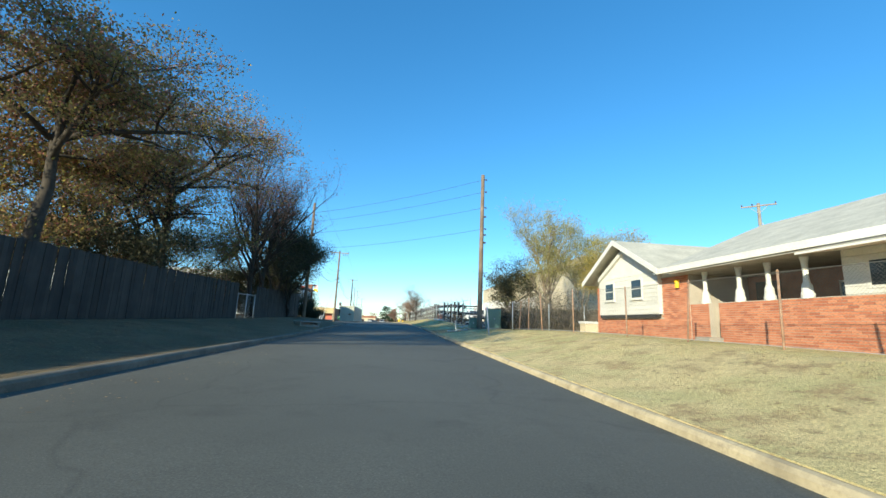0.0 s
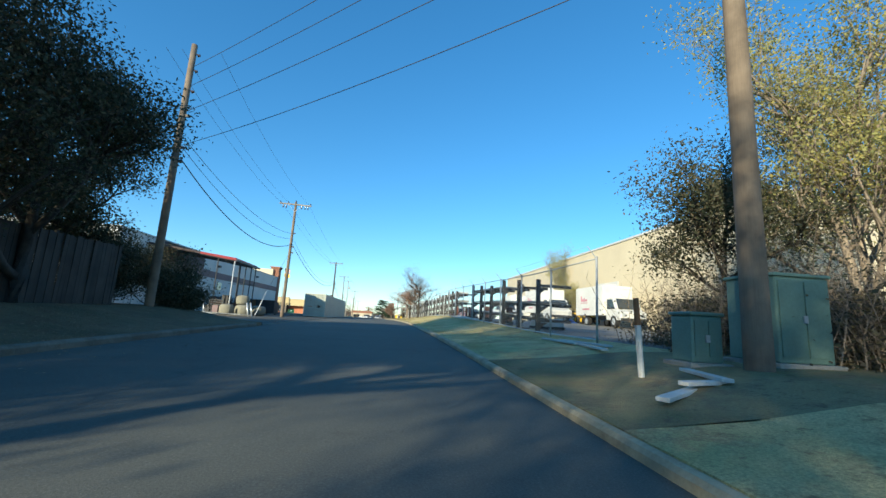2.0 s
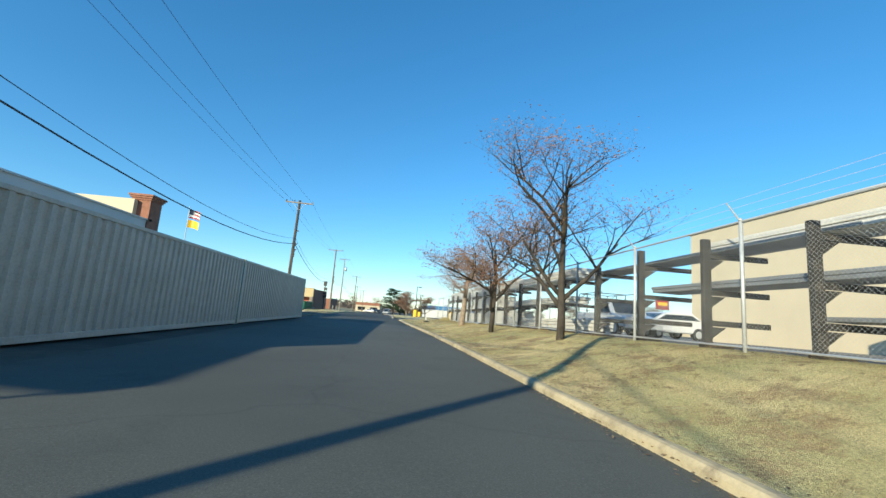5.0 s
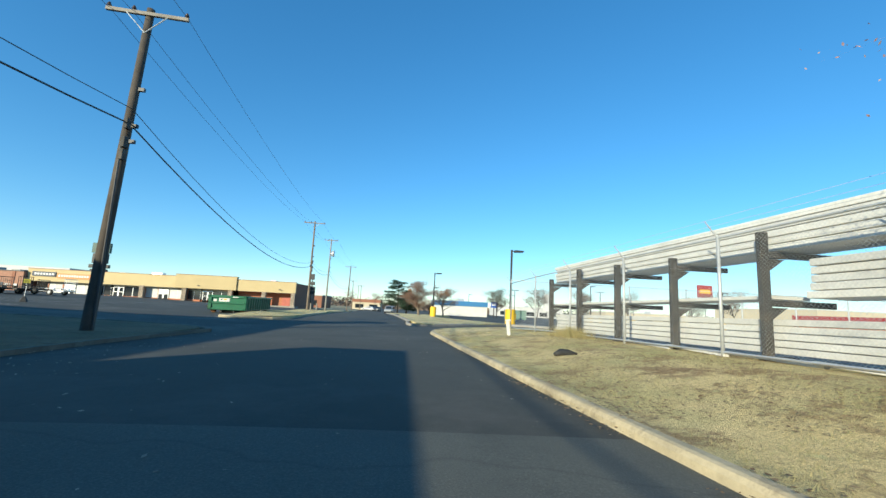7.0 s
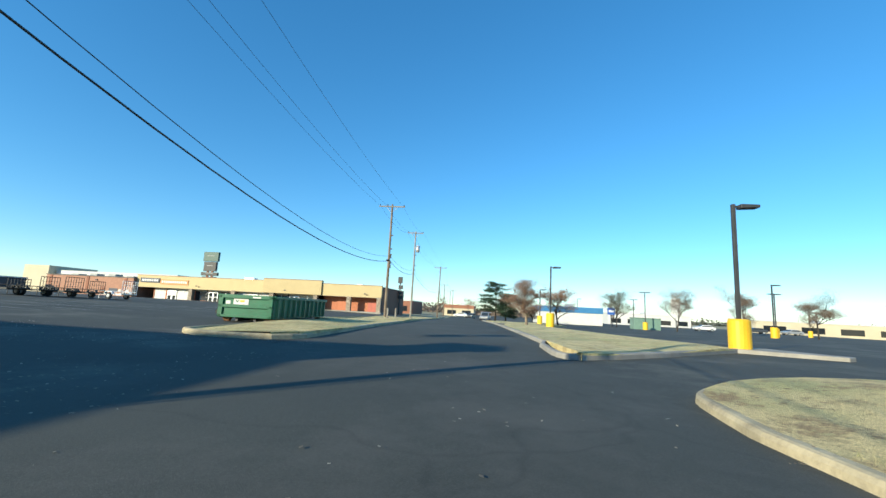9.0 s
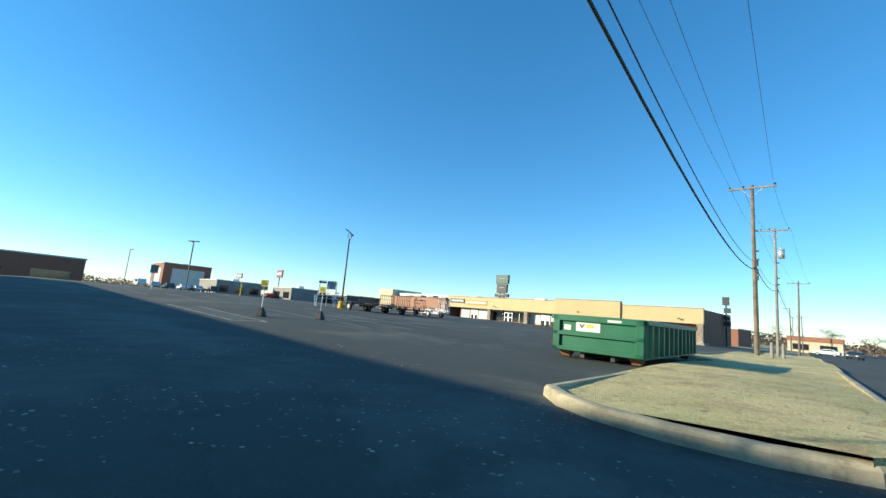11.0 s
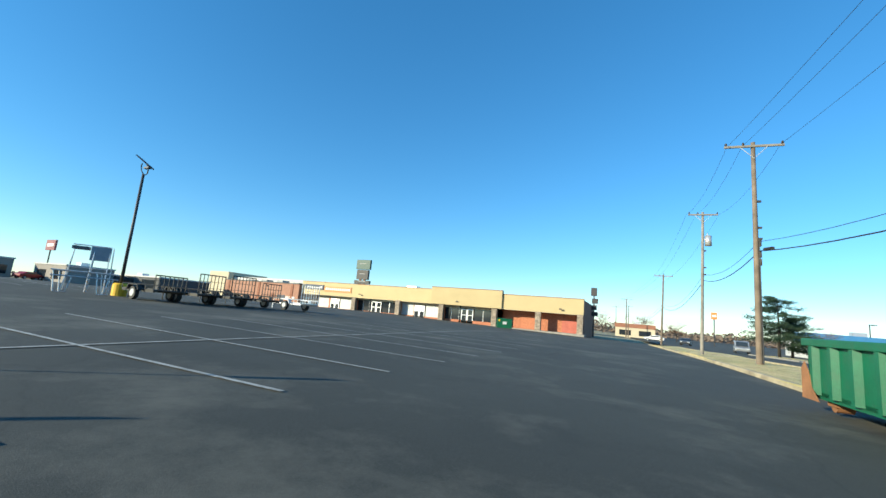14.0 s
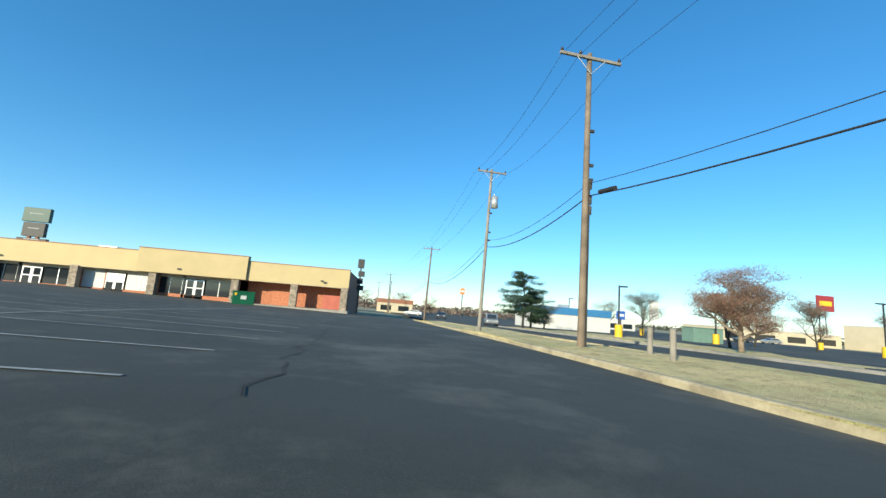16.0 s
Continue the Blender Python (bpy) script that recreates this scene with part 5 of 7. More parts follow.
# ---- cantilever racks and boards ----
def rack_upright(y, h, levels):
    x = rack_x(y)
    th = thing("cantilever_rack", "dark timber and steel cantilever rack upright with arms", "storage rack", pose(x, y, right_z(x, y) - 0.05), group="yard racks")
    part("upright", Geo().box(-0.08, -0.055, -0.1, 0.10, 0.055, h), RACKWOOD, th, bevel=0.012)
    part("foot", Geo().box(-0.12, -0.09, -0.02, 0.55, 0.09, 0.1), RACKWOOD, th, bevel=0.012)
    for z in levels:
        a = part("arm", Geo().box(0.10, -0.04, z - 0.07, 1.45, 0.04, z + 0.05), RACKWOOD, th, bevel=0.008)
        part("gusset", Geo().prism([(0.10, z - 0.32), (0.42, z - 0.09), (0.10, z - 0.09)], -0.04, 0.04, "y"), RACKWOOD, a)


YS = [27.7 + 2.53 * k for k in range(6)] + [46.75 + 2.31 * k for k in range(10)] + [70.3 + 2.43 * k for k in range(12)]
for k, y in enumerate(YS):
    rack_upright(y, 2.35 + 0.1 * ((k * 7) % 3 - 1), (0.55, 1.2, 2.0) if y < 68 else (1.1, 2.02))


def board_stack(y0, length, lev, layers, th_, depth, label, material=None, name="board_stack", dx=0.2):
    x = rack_x(y0 + length / 2)
    z = right_z(x, y0 + length / 2) - 0.05 + lev
    slope = (right_z(rack_x(y0 + length), y0 + length) - right_z(rack_x(y0), y0)) / length
    turn = math.degrees(math.atan2(rack_x(y0) - rack_x(y0 + length), length))
    t = thing(name, label, "boards", pose(x, y0 + length / 2, z, math.degrees(slope), 0, turn), group="stacked boards")
    r = random.Random(int(y0 * 10 + lev * 7))
    for k in range(layers):
        o = r.uniform(-0.03, 0.03)
        e = r.uniform(-0.2, 0.2)
        part("board", Geo().box(dx + o, -length / 2 + e, k * th_ + 0.004, dx + depth + o, length / 2 + e * 0.6, (k + 1) * th_ - 0.012), material or WHITEBOARD, t, bevel=0.012)


PIPE = surf("grey_pipe", (0.35, 0.36, 0.37), 0.5, 0.5, var=0.2)
for y0, ln, lev, n, tk, dp in ((84, 13.1, 2.09, 5, 0.14, 1.0), (76.5, 7.2, 2.09, 4, 0.14, 1.0), (69.5, 7.0, 2.09, 3, 0.14, 1.0), (87.5, 10.0, 1.17, 1, 0.09, 0.9), (79.5, 7.2, 1.17, 5, 0.14, 1.0), (70, 8.0, 1.17, 2, 0.14, 0.9), (84.0, 13.0, 0.16, 5, 0.13, 0.9), (76.0, 7.4, 0.16, 6, 0.13, 0.9), (68.5, 7.0, 0.16, 3, 0.13, 0.9), (54, 9.2, 2.07, 2, 0.12, 0.9), (46, 6.0, 1.27, 2, 0.1, 0.8), (47, 7.0, 2.07, 1, 0.14, 0.9)):
    board_stack(y0, ln, lev, n, tk, dp, "stack of long white boards lying on rack arms")
for y0, ln, lev, n in ((27, 8, 1.27, 1), (33.5, 8.0, 2.07, 1), (34, 7, 0.62, 1), (35, 6, 1.27, 1), (52, 9, 0.62, 1), (56, 9, 1.27, 2), (60, 8, 2.07, 1)):
    board_stack(y0, ln, lev, n, 0.09, 0.8, "long dark steel bars lying on rack arms", PIPE, "steel_bars")


# ---- vehicles ----
def wheel(th, x, y, r=0.36, w=0.22, rim=None):
    wh_ = part("wheel", Geo().rod((x - w / 2, y, r), (x + w / 2, y, r), r, n=18), BLACK, th)
    for s in (-1, 1):
        part("rim", Geo().rod((x + s * w / 2, y, r), (x + s * (w / 2 + 0.012), y, r), r * 0.58, r * 0.5, 14), rim or STEEL, wh_)
    return wh_


def car(x, y, z, turn, material, label, suv=False, name="car"):
    th = thing(name, label, "car", pose(x, y, z, 0, 0, turn), group="parked cars")
    h = 1.75 if suv else 1.42
    prof = [(-2.2, 0.35), (2.15, 0.35), (2.25, 0.6), (2.2, 0.85), (1.1, 1.0), (0.55, h - 0.08), (0.2, h), (-1.1 if not suv else -1.8, h), (-1.75 if not suv else -2.15, 1.02), (-2.25, 0.95), (-2.28, 0.6)]
    part("body", Geo().prism(prof, -0.87, 0.87, "x"), material, th, bevel=0.09)
    for s in (-1, 1):
        part("window", Geo().prism([(0.95, 1.02), (0.5, h - 0.14), (-1.0 if not suv else -1.7, h - 0.12), (-1.5 if not suv else -1.95, 1.04)], s * 0.86, s * 0.885, "x"), TINT, th)
    part("windscreen", Geo().add([(-0.72, 1.12, 1.03), (0.72, 1.12, 1.03), (0.68, 0.57, h - 0.1), (-0.68, 0.57, h - 0.1)], [(0, 1, 2, 3)]), TINT, th, at=pose(0, 0.02, 0.012))
    for s in (-1, 1):
        part("headlight", Geo().box(s * 0.62 - 0.18, 2.18, 0.66, s * 0.62 + 0.18, 2.27, 0.8), ALU, th)
        part("taillight", Geo().box(s * 0.68 - 0.14, -2.3, 0.7, s * 0.68 + 0.14, -2.22, 0.86), RED, th)
    for yy in (1.4, -1.4):
        for s in (-1, 1):
            wheel(th, s * 0.78, yy, 0.33)
    return th


def pickup(x, y, z, turn, material, label):
    th = thing("pickup_truck", label, "truck", pose(x, y, z, 0, 0, turn), group="yard trucks")
    part("cab", Geo().prism([(-0.2, 0.5), (2.7, 0.5), (2.75, 0.95), (1.55, 1.12), (1.05, 1.82), (-0.1, 1.85), (-0.3, 1.1)], -0.95, 0.95, "x"), material, th, bevel=0.07)
    part("bed", Geo().box(-0.95, -2.8, 0.6, 0.95, -0.32, 1.15), material, th, bevel=0.05)
    for s in (-1, 1):
        part("window", Geo().prism([(1.4, 1.14), (1.0, 1.72), (0.0, 1.74), (-0.1, 1.14)], s * 0.945, s * 0.965, "x"), TINT, th)
        part("headlight", Geo().box(s * 0.7 - 0.16, 2.7, 0.8, s * 0.7 + 0.16, 2.77, 0.98), ALU, th)
    part("windscreen", Geo().add([(-0.8, 1.58, 1.15), (0.8, 1.58, 1.15), (0.76, 1.1, 1.76), (-0.76, 1.1, 1.76)], [(0, 1, 2, 3)]), TINT, th, at=pose(0, 0.02, 0.012))
    part("grille", Geo().box(-0.5, 2.72, 0.7, 0.5, 2.78, 0.95), DARKSTEEL, th)
    part("bumper", Geo().box(-0.95, 2.74, 0.45, 0.95, 2.86, 0.66), STEEL, th, bevel=0.02)
    rk = Geo()
    for s in (-0.9, 0.9):
        rk.rod((s, -2.6, 2.25), (s, 0.4, 2.25), 0.025, n=6).rod((s, -2.6, 1.95), (s, -0.5, 1.95), 0.02, n=6)
        for yy in (-2.6, -1.5, -0.5):
            rk.rod((s, yy, 1.15), (s, yy, 2.25), 0.025, n=6)
        rk.rod((s, -2.6, 1.95), (s, -1.5, 2.25), 0.018, n=6)
    for yy in (-2.6, -0.5):
        rk.rod((-0.9, yy, 2.25), (0.9, yy, 2.25), 0.025, n=6)
    part("ladder_rack", rk, RACKWOOD, th, "dark tubular ladder rack")
    for yy in (1.85, -1.7):
        for s in (-1, 1):
            wheel(th, s * 0.85, yy, 0.39, 0.25)
    return th


def box_truck(x, y, z, turn, label, graphic=True):
    th = thing("box_truck", label, "truck", pose(x, y, z, 0, 0, turn), group="yard trucks")
    part("chassis", Geo().box(-0.55, -3.9, 0.55, 0.55, 2.6, 0.75), DARKSTEEL, th)
    part("cab", Geo().prism([(0.9, 0.5), (2.95, 0.5), (3.0, 1.1), (2.35, 1.3), (1.9, 2.15), (0.9, 2.2)], -1.0, 1.0, "x"), WHITE, th, bevel=0.07)
    box_ = part("cargo_box", Geo().box(-1.2, -3.9, 0.85, 1.2, 0.82, 3.15), WHITE, th, "white cargo box", bevel=0.04)
    for s in (-1, 1):
        part("window", Geo().prism([(2.2, 1.32), (1.82, 2.02), (1.1, 2.04), (1.05, 1.32)], s * 0.995, s * 1.012, "x"), TINT, th)
        if graphic:
            for k, (a, b, c, d) in enumerate(((-2.9, -2.72, 2.0, 2.45), (-2.66, -2.42, 1.98, 2.2), (-2.36, -2.2, 1.95, 2.3), (-2.14, -1.8, 2.0, 2.16), (-3.0, -1.7, 1.84, 1.89), (-2.6, -1.4, 1.3, 1.42))):
                part("graphic", Geo().box(min(s * 1.2, s * 1.208), a, c, max(s * 1.2, s * 1.208), b, d), PINK, box_)
        part("headlight", Geo().box(s * 0.75 - 0.16, 2.94, 0.8, s * 0.75 + 0.16, 3.02, 1.0), ALU, th)
    part("roof_unit", Geo().box(-0.5, -1.0, 3.15, 0.5, -0.2, 3.38), GREYWALL, box_, bevel=0.03)
    part("windscreen", Geo().add([(-0.85, 2.38, 1.33), (0.85, 2.38, 1.33), (0.8, 1.94, 2.08), (-0.8, 1.94, 2.08)], [(0, 1, 2, 3)]), TINT, th, at=pose(0, 0.02, 0.012))
    part("bumper", Geo().box(-1.0, 2.95, 0.45, 1.0, 3.1, 0.68), DARKSTEEL, th, bevel=0.02)
    for yy in (2.0, -2.3):
        for s in (-1, 1):
            wheel(th, s * 0.88, yy, 0.42, 0.28)
    return th


def yz(x, y):
    return right_z(x, y) - 0.03


box_truck(18.9, 41.5, yz(18.9, 41), 180, "white box truck parked along the warehouse wall")
box_truck(17.2, 50.4, yz(17.2, 50), 181, "white box truck with pink lettering shapes on its side")
box_truck(17.3, 61.2, yz(17.3, 61), 179, "white box truck with faded pink graphics")
pickup(14.6, 57.6, yz(14.6, 57), 182, CARS[1], "white work pickup behind the racks")
pickup(12.0, 76.5, yz(12, 76), 180, CARS[1], "white pickup truck parked beyond the boards")
for k, (y, mt) in enumerate(((64, 1), (67.5, 0))):
    car(14.5, y + 12, yz(14.5, y + 12), 95, CARS[mt], "parked sedan beside the warehouse")
ld = thing("loader", "small yellow loader with raised bucket", "machine", pose(20.2, 48.6, yz(20.2, 48)))
part("body", Geo().prism([(-0.9, 0.4), (0.9, 0.4), (0.9, 0.9), (0.2, 1.0), (0.1, 1.75), (-0.8, 1.75), (-0.9, 1.0)], -0.6, 0.6, "x"), YELLOW, ld, bevel=0.04)
part("arm", Geo().box(-0.7, -0.2, 0.9, -0.6, 1.8, 1.05).box(0.6, -0.2, 0.9, 0.7, 1.8, 1.05), YELLOW, ld)
part("bucket", Geo().prism([(1.7, 0.7), (2.3, 0.6), (2.3, 0.65), (1.85, 1.2)], -0.75, 0.75, "x"), DARKSTEEL, ld)
for yy in (-0.6, 0.6):
    for s in (-1, 1):
        wheel(ld, s * 0.72, yy, 0.36, 0.25, YELLOW)
tp = Geo().grid(10, 8, lambda u, v: (u * 1.5, v * 1.1, 0.02 + 0.34 * math.sin(u * 3.1416) * math.sin(v * 3.1416) * (0.8 + 0.4 * math.sin(9 * u + 7 * v))))
solid("tarp_heap", tp, surf("blue_tarp", (0.02, 0.12, 0.55), 0.45, var=0.2), "crumpled bright blue tarpaulin heap", "tarp", smooth=True, at=pose(17.8, 48.2, yz(17.8, 48)))
for k, (x, y, w, d_, h, mt) in enumerate(((9.3, 49.5, 1.0, 1.2, 0.7, "w"), (9.6, 56, 1.2, 1.0, 0.6, "p"), (9.0, 58.6, 1.4, 1.0, 0.5, "p"), (9.5, 44.0, 0.6, 0.5, 0.9, "r"), (9.3, 36.5, 0.5, 0.4, 0.9, "r"), (9.9, 31.5, 1.6, 0.9, 0.4, "w"))):
    t = thing("pallet_load", "wrapped pallet load in the storage yard", "pallet", pose(x, y, yz(x, y), 0, 0, k * 23), group="pallet loads")
    part("pallet", Geo().box(-w / 2, -d_ / 2, 0, w / 2, d_ / 2, 0.03).box(-w / 2, -d_ / 2, 0.09, w / 2, d_ / 2, 0.12).box(-w / 2, -0.05, 0.03, w / 2, 0.05, 0.09).box(-w / 2, -d_ / 2, 0.03, w / 2, -d_ / 2 + 0.1, 0.09).box(-w / 2, d_ / 2 - 0.1, 0.03, w / 2, d_ / 2, 0.09), RACKWOOD, t)
    part("load", Geo().box(-w / 2 + 0.04, -d_ / 2 + 0.04, 0.12, w / 2 - 0.04, d_ / 2 - 0.04, 0.12 + h), {"w": WHITEBOARD, "p": surf("pale_pink_wrap", (0.6, 0.42, 0.45), 0.5), "r": BRICK_D}[mt], t, bevel=0.04)

# utility boxes at the pole
def cabinet(x0, y0, w, d_, h, label, material):
    z = right_z(x0, y0) - 0.04
    t = thing("utility_cabinet", label, "utility box", pose(x0, y0, z), group="utility boxes")
    part("pad", Geo().box(-0.1, -0.1, -0.1, w + 0.1, d_ + 0.1, 0.1), CONCRETE, t, bevel=0.02)
    part("body", Geo().box(0, 0, 0.1, w, d_, h), material, t, bevel=0.03)
    part("lid", Geo().box(-0.03, -0.03, h, w + 0.03, d_ + 0.03, h + 0.06), material, t, bevel=0.02)
    for k in range(2):
        part("door", Geo().box(0.05 + k * (w - 0.05) / 2, -0.02, 0.2, 0.0 + (k + 1) * (w - 0.05) / 2, 0.0, h - 0.08), material, t)
    part("latch", Geo().box(w / 2 - 0.05, -0.045, h * 0.5, w / 2 + 0.02, -0.02, h * 0.5 + 0.12), STEEL, t)


cabinet(6.95, 17.2, 0.55, 0.5, 0.85, "small grey-green utility pedestal box", BOXGREEN)
cabinet(8.3, 17.0, 1.0, 1.0, 1.5, "large grey-green pad-mounted transformer cabinet", BOXGREEN)
mk = thing("marker_post", "leaning white marker post with rust-red top", "post", pose(5.83, 16.8, right_z(5.83, 16.8), 3, -5, 0))
part("post", Geo().rod((0, 0, -0.1), (0, 0, 0.75), 0.045, n=8), WHITE, mk)
part("cap", Geo().rod((0, 0, 0.75), (0, 0, 1.15), 0.046, 0.04, 8), RUST, mk)
mk = thing("marker_post", "short white plastic utility marker post", "post", pose(2.64, 95.10, right_z(2.64, 95.10), 0, -7, 0))
part("post", Geo().box(-0.06, -0.05, -0.1, 0.06, 0.05, 0.5), WHITE, mk, bevel=0.02)
part("cap", Geo().box(-0.08, -0.07, 0.5, 0.12, 0.07, 0.55), WHITE, mk, bevel=0.02)
solid("tyre_scrap", Geo().path([(0, 0, 0.05), (0.2, 0.1, 0.09), (0.45, 0.1, 0.08), (0.7, -0.05, 0.05)], lambda u: 0.05 + 0.09 * math.sin(3.1416 * min(max(u, 0.05), 0.95)), 8), BLACK, "black rubber tyre scrap on the dry lawn", "rubber", smooth=True, at=pose(2.15, 89.1, right_z(2.15, 89.1)) @ Matrix.Scale(0.7, 4))

# ---- workshop yard clutter ----
cn = thing("steel_canopy", "open steel canopy with red roof beside the workshop", "canopy")
part("roof", Geo().add([(-14.8, 47.7, 5.25), (-12.0, 48.2, 4.95), (-12.25, 54.6, 4.95), (-14.8, 54.6, 5.25), (-14.8, 47.7, 5.07), (-12.0, 48.2, 4.72), (-12.25, 54.6, 4.72), (-14.8, 54.6, 5.07)], [(0, 1, 2, 3), (7, 6, 5, 4), (0, 4, 5, 1), (1, 5, 6, 2), (2, 6, 7, 3), (3, 7, 4, 0)]), RED, cn, "red sheet roof")
# Slab added below the red roof, near-black to deepen its underside shade.
part("soffit", Geo().add([(-14.8, 47.75, 5.06), (-12.05, 48.25, 4.71), (-12.28, 54.55, 4.71), (-14.8, 54.55, 5.06), (-14.8, 47.75, 5.0), (-12.05, 48.25, 4.65), (-12.28, 54.55, 4.65), (-14.8, 54.55, 5.0)], [(0, 1, 2, 3), (7, 6, 5, 4), (0, 4, 5, 1), (1, 5, 6, 2), (2, 6, 7, 3), (3, 7, 4, 0)]), BLACKDOOR, cn, "near-black slab added to darken the roof underside")
part("roof_link", Geo().add([(-18.97, 47.6, 5.75), (-14.8, 47.7, 5.25), (-14.8, 54.6, 5.25), (-18.97, 54.6, 5.75), (-18.97, 47.6, 5.6), (-14.8, 47.7, 5.07), (-14.8, 54.6, 5.07), (-18.97, 54.6, 5.6)], [(0, 1, 2, 3), (7, 6, 5, 4), (0, 4, 5, 1), (1, 5, 6, 2), (2, 6, 7, 3), (3, 7, 4, 0)]), ANNEX, cn, "dark maroon roof strip against the wall")
for x, y in ((-12.1, 48.3), (-12.3, 54.4), (-13.4, 48.1), (-12.2, 49.8), (-12.2, 51.4), (-12.25, 53.0), (-13.8, 54.4)):
    part("post", Geo().rod((x, y, base(x, y) - 0.1), (x, y, 4.75 + (-12 - x) * 0.1), 0.05, n=8), ALU if (x, y) == (-12.1, 48.3) else DARKSTEEL, cn)
for z in (1.5, 3.0):
    part("rail", Geo().rod((-12.2, 48.3, z), (-12.3, 54.4, z), 0.025, n=6).rod((-12.2, 54.4, z), (-14.8, 54.4, z), 0.025, n=6), DARKSTEEL, cn)
part("gutter", Geo().box(-12.1, 48.2, 4.66, -11.95, 54.6, 4.8, pose(0, 0, 0)), DARKSTEEL, cn)


guy = thing("guy_wire", "steel guy wire with a bent white plastic guard", "cable")
part("wire", Geo().path([(-8.9, 45.07, 0.05), (-8.72, 46.9, 2.15), (-7.85, 48.9, 5.6)], 0.008, 5), WIRE, guy)
part("guard", Geo().path([(-8.9, 45.05, 0.02), (-8.86, 45.5, 0.36), (-8.8, 46.2, 1.2), (-8.72, 46.9, 2.15)], 0.035, 8), WHITE, guy, "bent white plastic guard", smooth=True)
r = random.Random(31)
for k in range(9):
    x, y, w, h = -14.2 + (k % 3) * 0.75, 49.2 + (k // 3) * 1.5, r.uniform(0.5, 0.7), r.uniform(0.5, 1.9)
    t = thing("storage_crate", "dark stacked storage crate under the canopy", "crate", pose(x, y, base(x, y), 0, 0, r.uniform(-12, 12)), group="canopy crates")
    part("body", Geo().box(-w / 2, -w / 2, 0.0, w / 2, w / 2, h), (BLACKDOOR, MAUVE, RACKWOOD)[k % 3], t, bevel=0.02)
    part("lid", Geo().box(-w / 2 - 0.02, -w / 2 - 0.02, h, w / 2 + 0.02, w / 2 + 0.02, h + 0.05), RACKWOOD, t)


def lump(name, x, y, sx, sy, sz, material, label, seed):
    r = random.Random(seed)
    g = Geo().grid(12, 10, lambda u, v: (0, 0, 0))
    g.v = []
    for j in range(11):
        for i in range(13):
            a, b = i / 12 * 6.283, j / 10 * 3.1416
            k = 1 + 0.09 * noise.noise(Vector((math.cos(a) * 2 + seed, math.sin(a) * 2, b * 2)))
            e = 0.55
            cx = math.copysign(abs(math.cos(a)) ** e, math.cos(a)) * abs(math.sin(b)) ** e
            cy = math.copysign(abs(math.sin(a)) ** e, math.sin(a)) * abs(math.sin(b)) ** e
            cz = math.copysign(abs(math.cos(b)) ** e, math.cos(b))
            g.v.append((cx * sx / 2 * k, cy * sy / 2 * k, sz / 2 + cz * sz / 2 * k))
    return solid(name, g, material, label, "bulk bag", "bulk bags", smooth=True, at=pose(x, y, base(x, y) - 0.02, 0, 0, seed * 31))


SACK = surf("sack_cloth", (0.27, 0.25, 0.19), 0.9, var=0.25)
for k, (x, y, s) in enumerate(((-10.2, 46.6, 1.0), (-9.6, 48.2, 1.05), (-11.5, 46.4, 1.0), (-10.9, 47.9, 0.95))):
    lump("bulk_bag", x, y, s, s, 0.85, SACK, "squat filled pale bulk bag on the apron", k + 1)
lump("bulk_bag", -10.6, 47.2, 1.0, 1.0, 0.8, SACK, "filled bulk bag on top of others", 9).location.z += 0.85
for k, (x, y) in enumerate(((-13.4, 49.5), (-13.5, 51.5), (-11.9, 50.2))):
    t = thing("scrap_bin", "dark steel cage bin full of scrap", "bin", pose(x, y, base(x, y), 0, 0, k * 4), group="scrap bins")
    part("frame", Geo().box(-0.6, -0.6, 0, 0.6, 0.6, 0.1).box(-0.6, -0.6, 0.1, -0.53, -0.53, 1.3).box(0.53, -0.6, 0.1, 0.6, -0.53, 1.3).box(-0.6, 0.53, 0.1, -0.53, 0.6, 1.3).box(0.53, 0.53, 0.1, 0.6, 0.6, 1.3), DARKSTEEL, t)
    for j in range(6):
        part("slat", Geo().box(-0.58, -0.58, 0.16 + j * 0.19, 0.58, -0.56, 0.24 + j * 0.19).box(0.56, -0.58, 0.16 + j * 0.19, 0.58, 0.58, 0.24 + j * 0.19), DARKSTEEL, t)
    part("scrap", Geo().grid(8, 8, lambda u, v: (-0.55 + 1.1 * u, -0.55 + 1.1 * v, 0.9 + 0.35 * noise.noise(Vector((u * 4 + 5 * k, v * 4, 0))))), RUST, t)
PLANK = surf("pale_plank", (0.42, 0.43, 0.42), 0.7, var=0.3, dirt=(0.3, 0.3, 0.28), spread=0.4)
r = random.Random(12)
for k in range(16):
    x, y = -13.6 + 0.26 * k + r.uniform(-0.2, 0.2), 44.6 - 0.13 * k + r.uniform(-0.25, 0.25)
    ln, w = r.uniform(1.6, 3.6), r.uniform(0.12, 0.3)
    solid("loose_plank", Geo().box(-ln / 2, -w / 2, 0, ln / 2, w / 2, 0.045), PLANK if k % 3 else WOOD_GREY, "weathered pale plank lying in a loose heap on the apron", "plank", "loose planks", at=pose(x, y, base(x, y) + 0.02 + 0.05 * (k % 3), r.uniform(-2, 2), r.uniform(-2, 2), r.uniform(-35, 25)))
for k, (x, y) in enumerate(((-8.75, 43.45), (-8.55, 43.65), (-12.2, 44.2))):
    solid("steel_post", Geo().rod((x, y, base(x, y) - 0.1), (x - 0.25, y + 0.1, base(x, y) + 1.0), 0.06, n=8), ALU, "leaning bare steel post stub", "post", "post stubs", smooth=True)
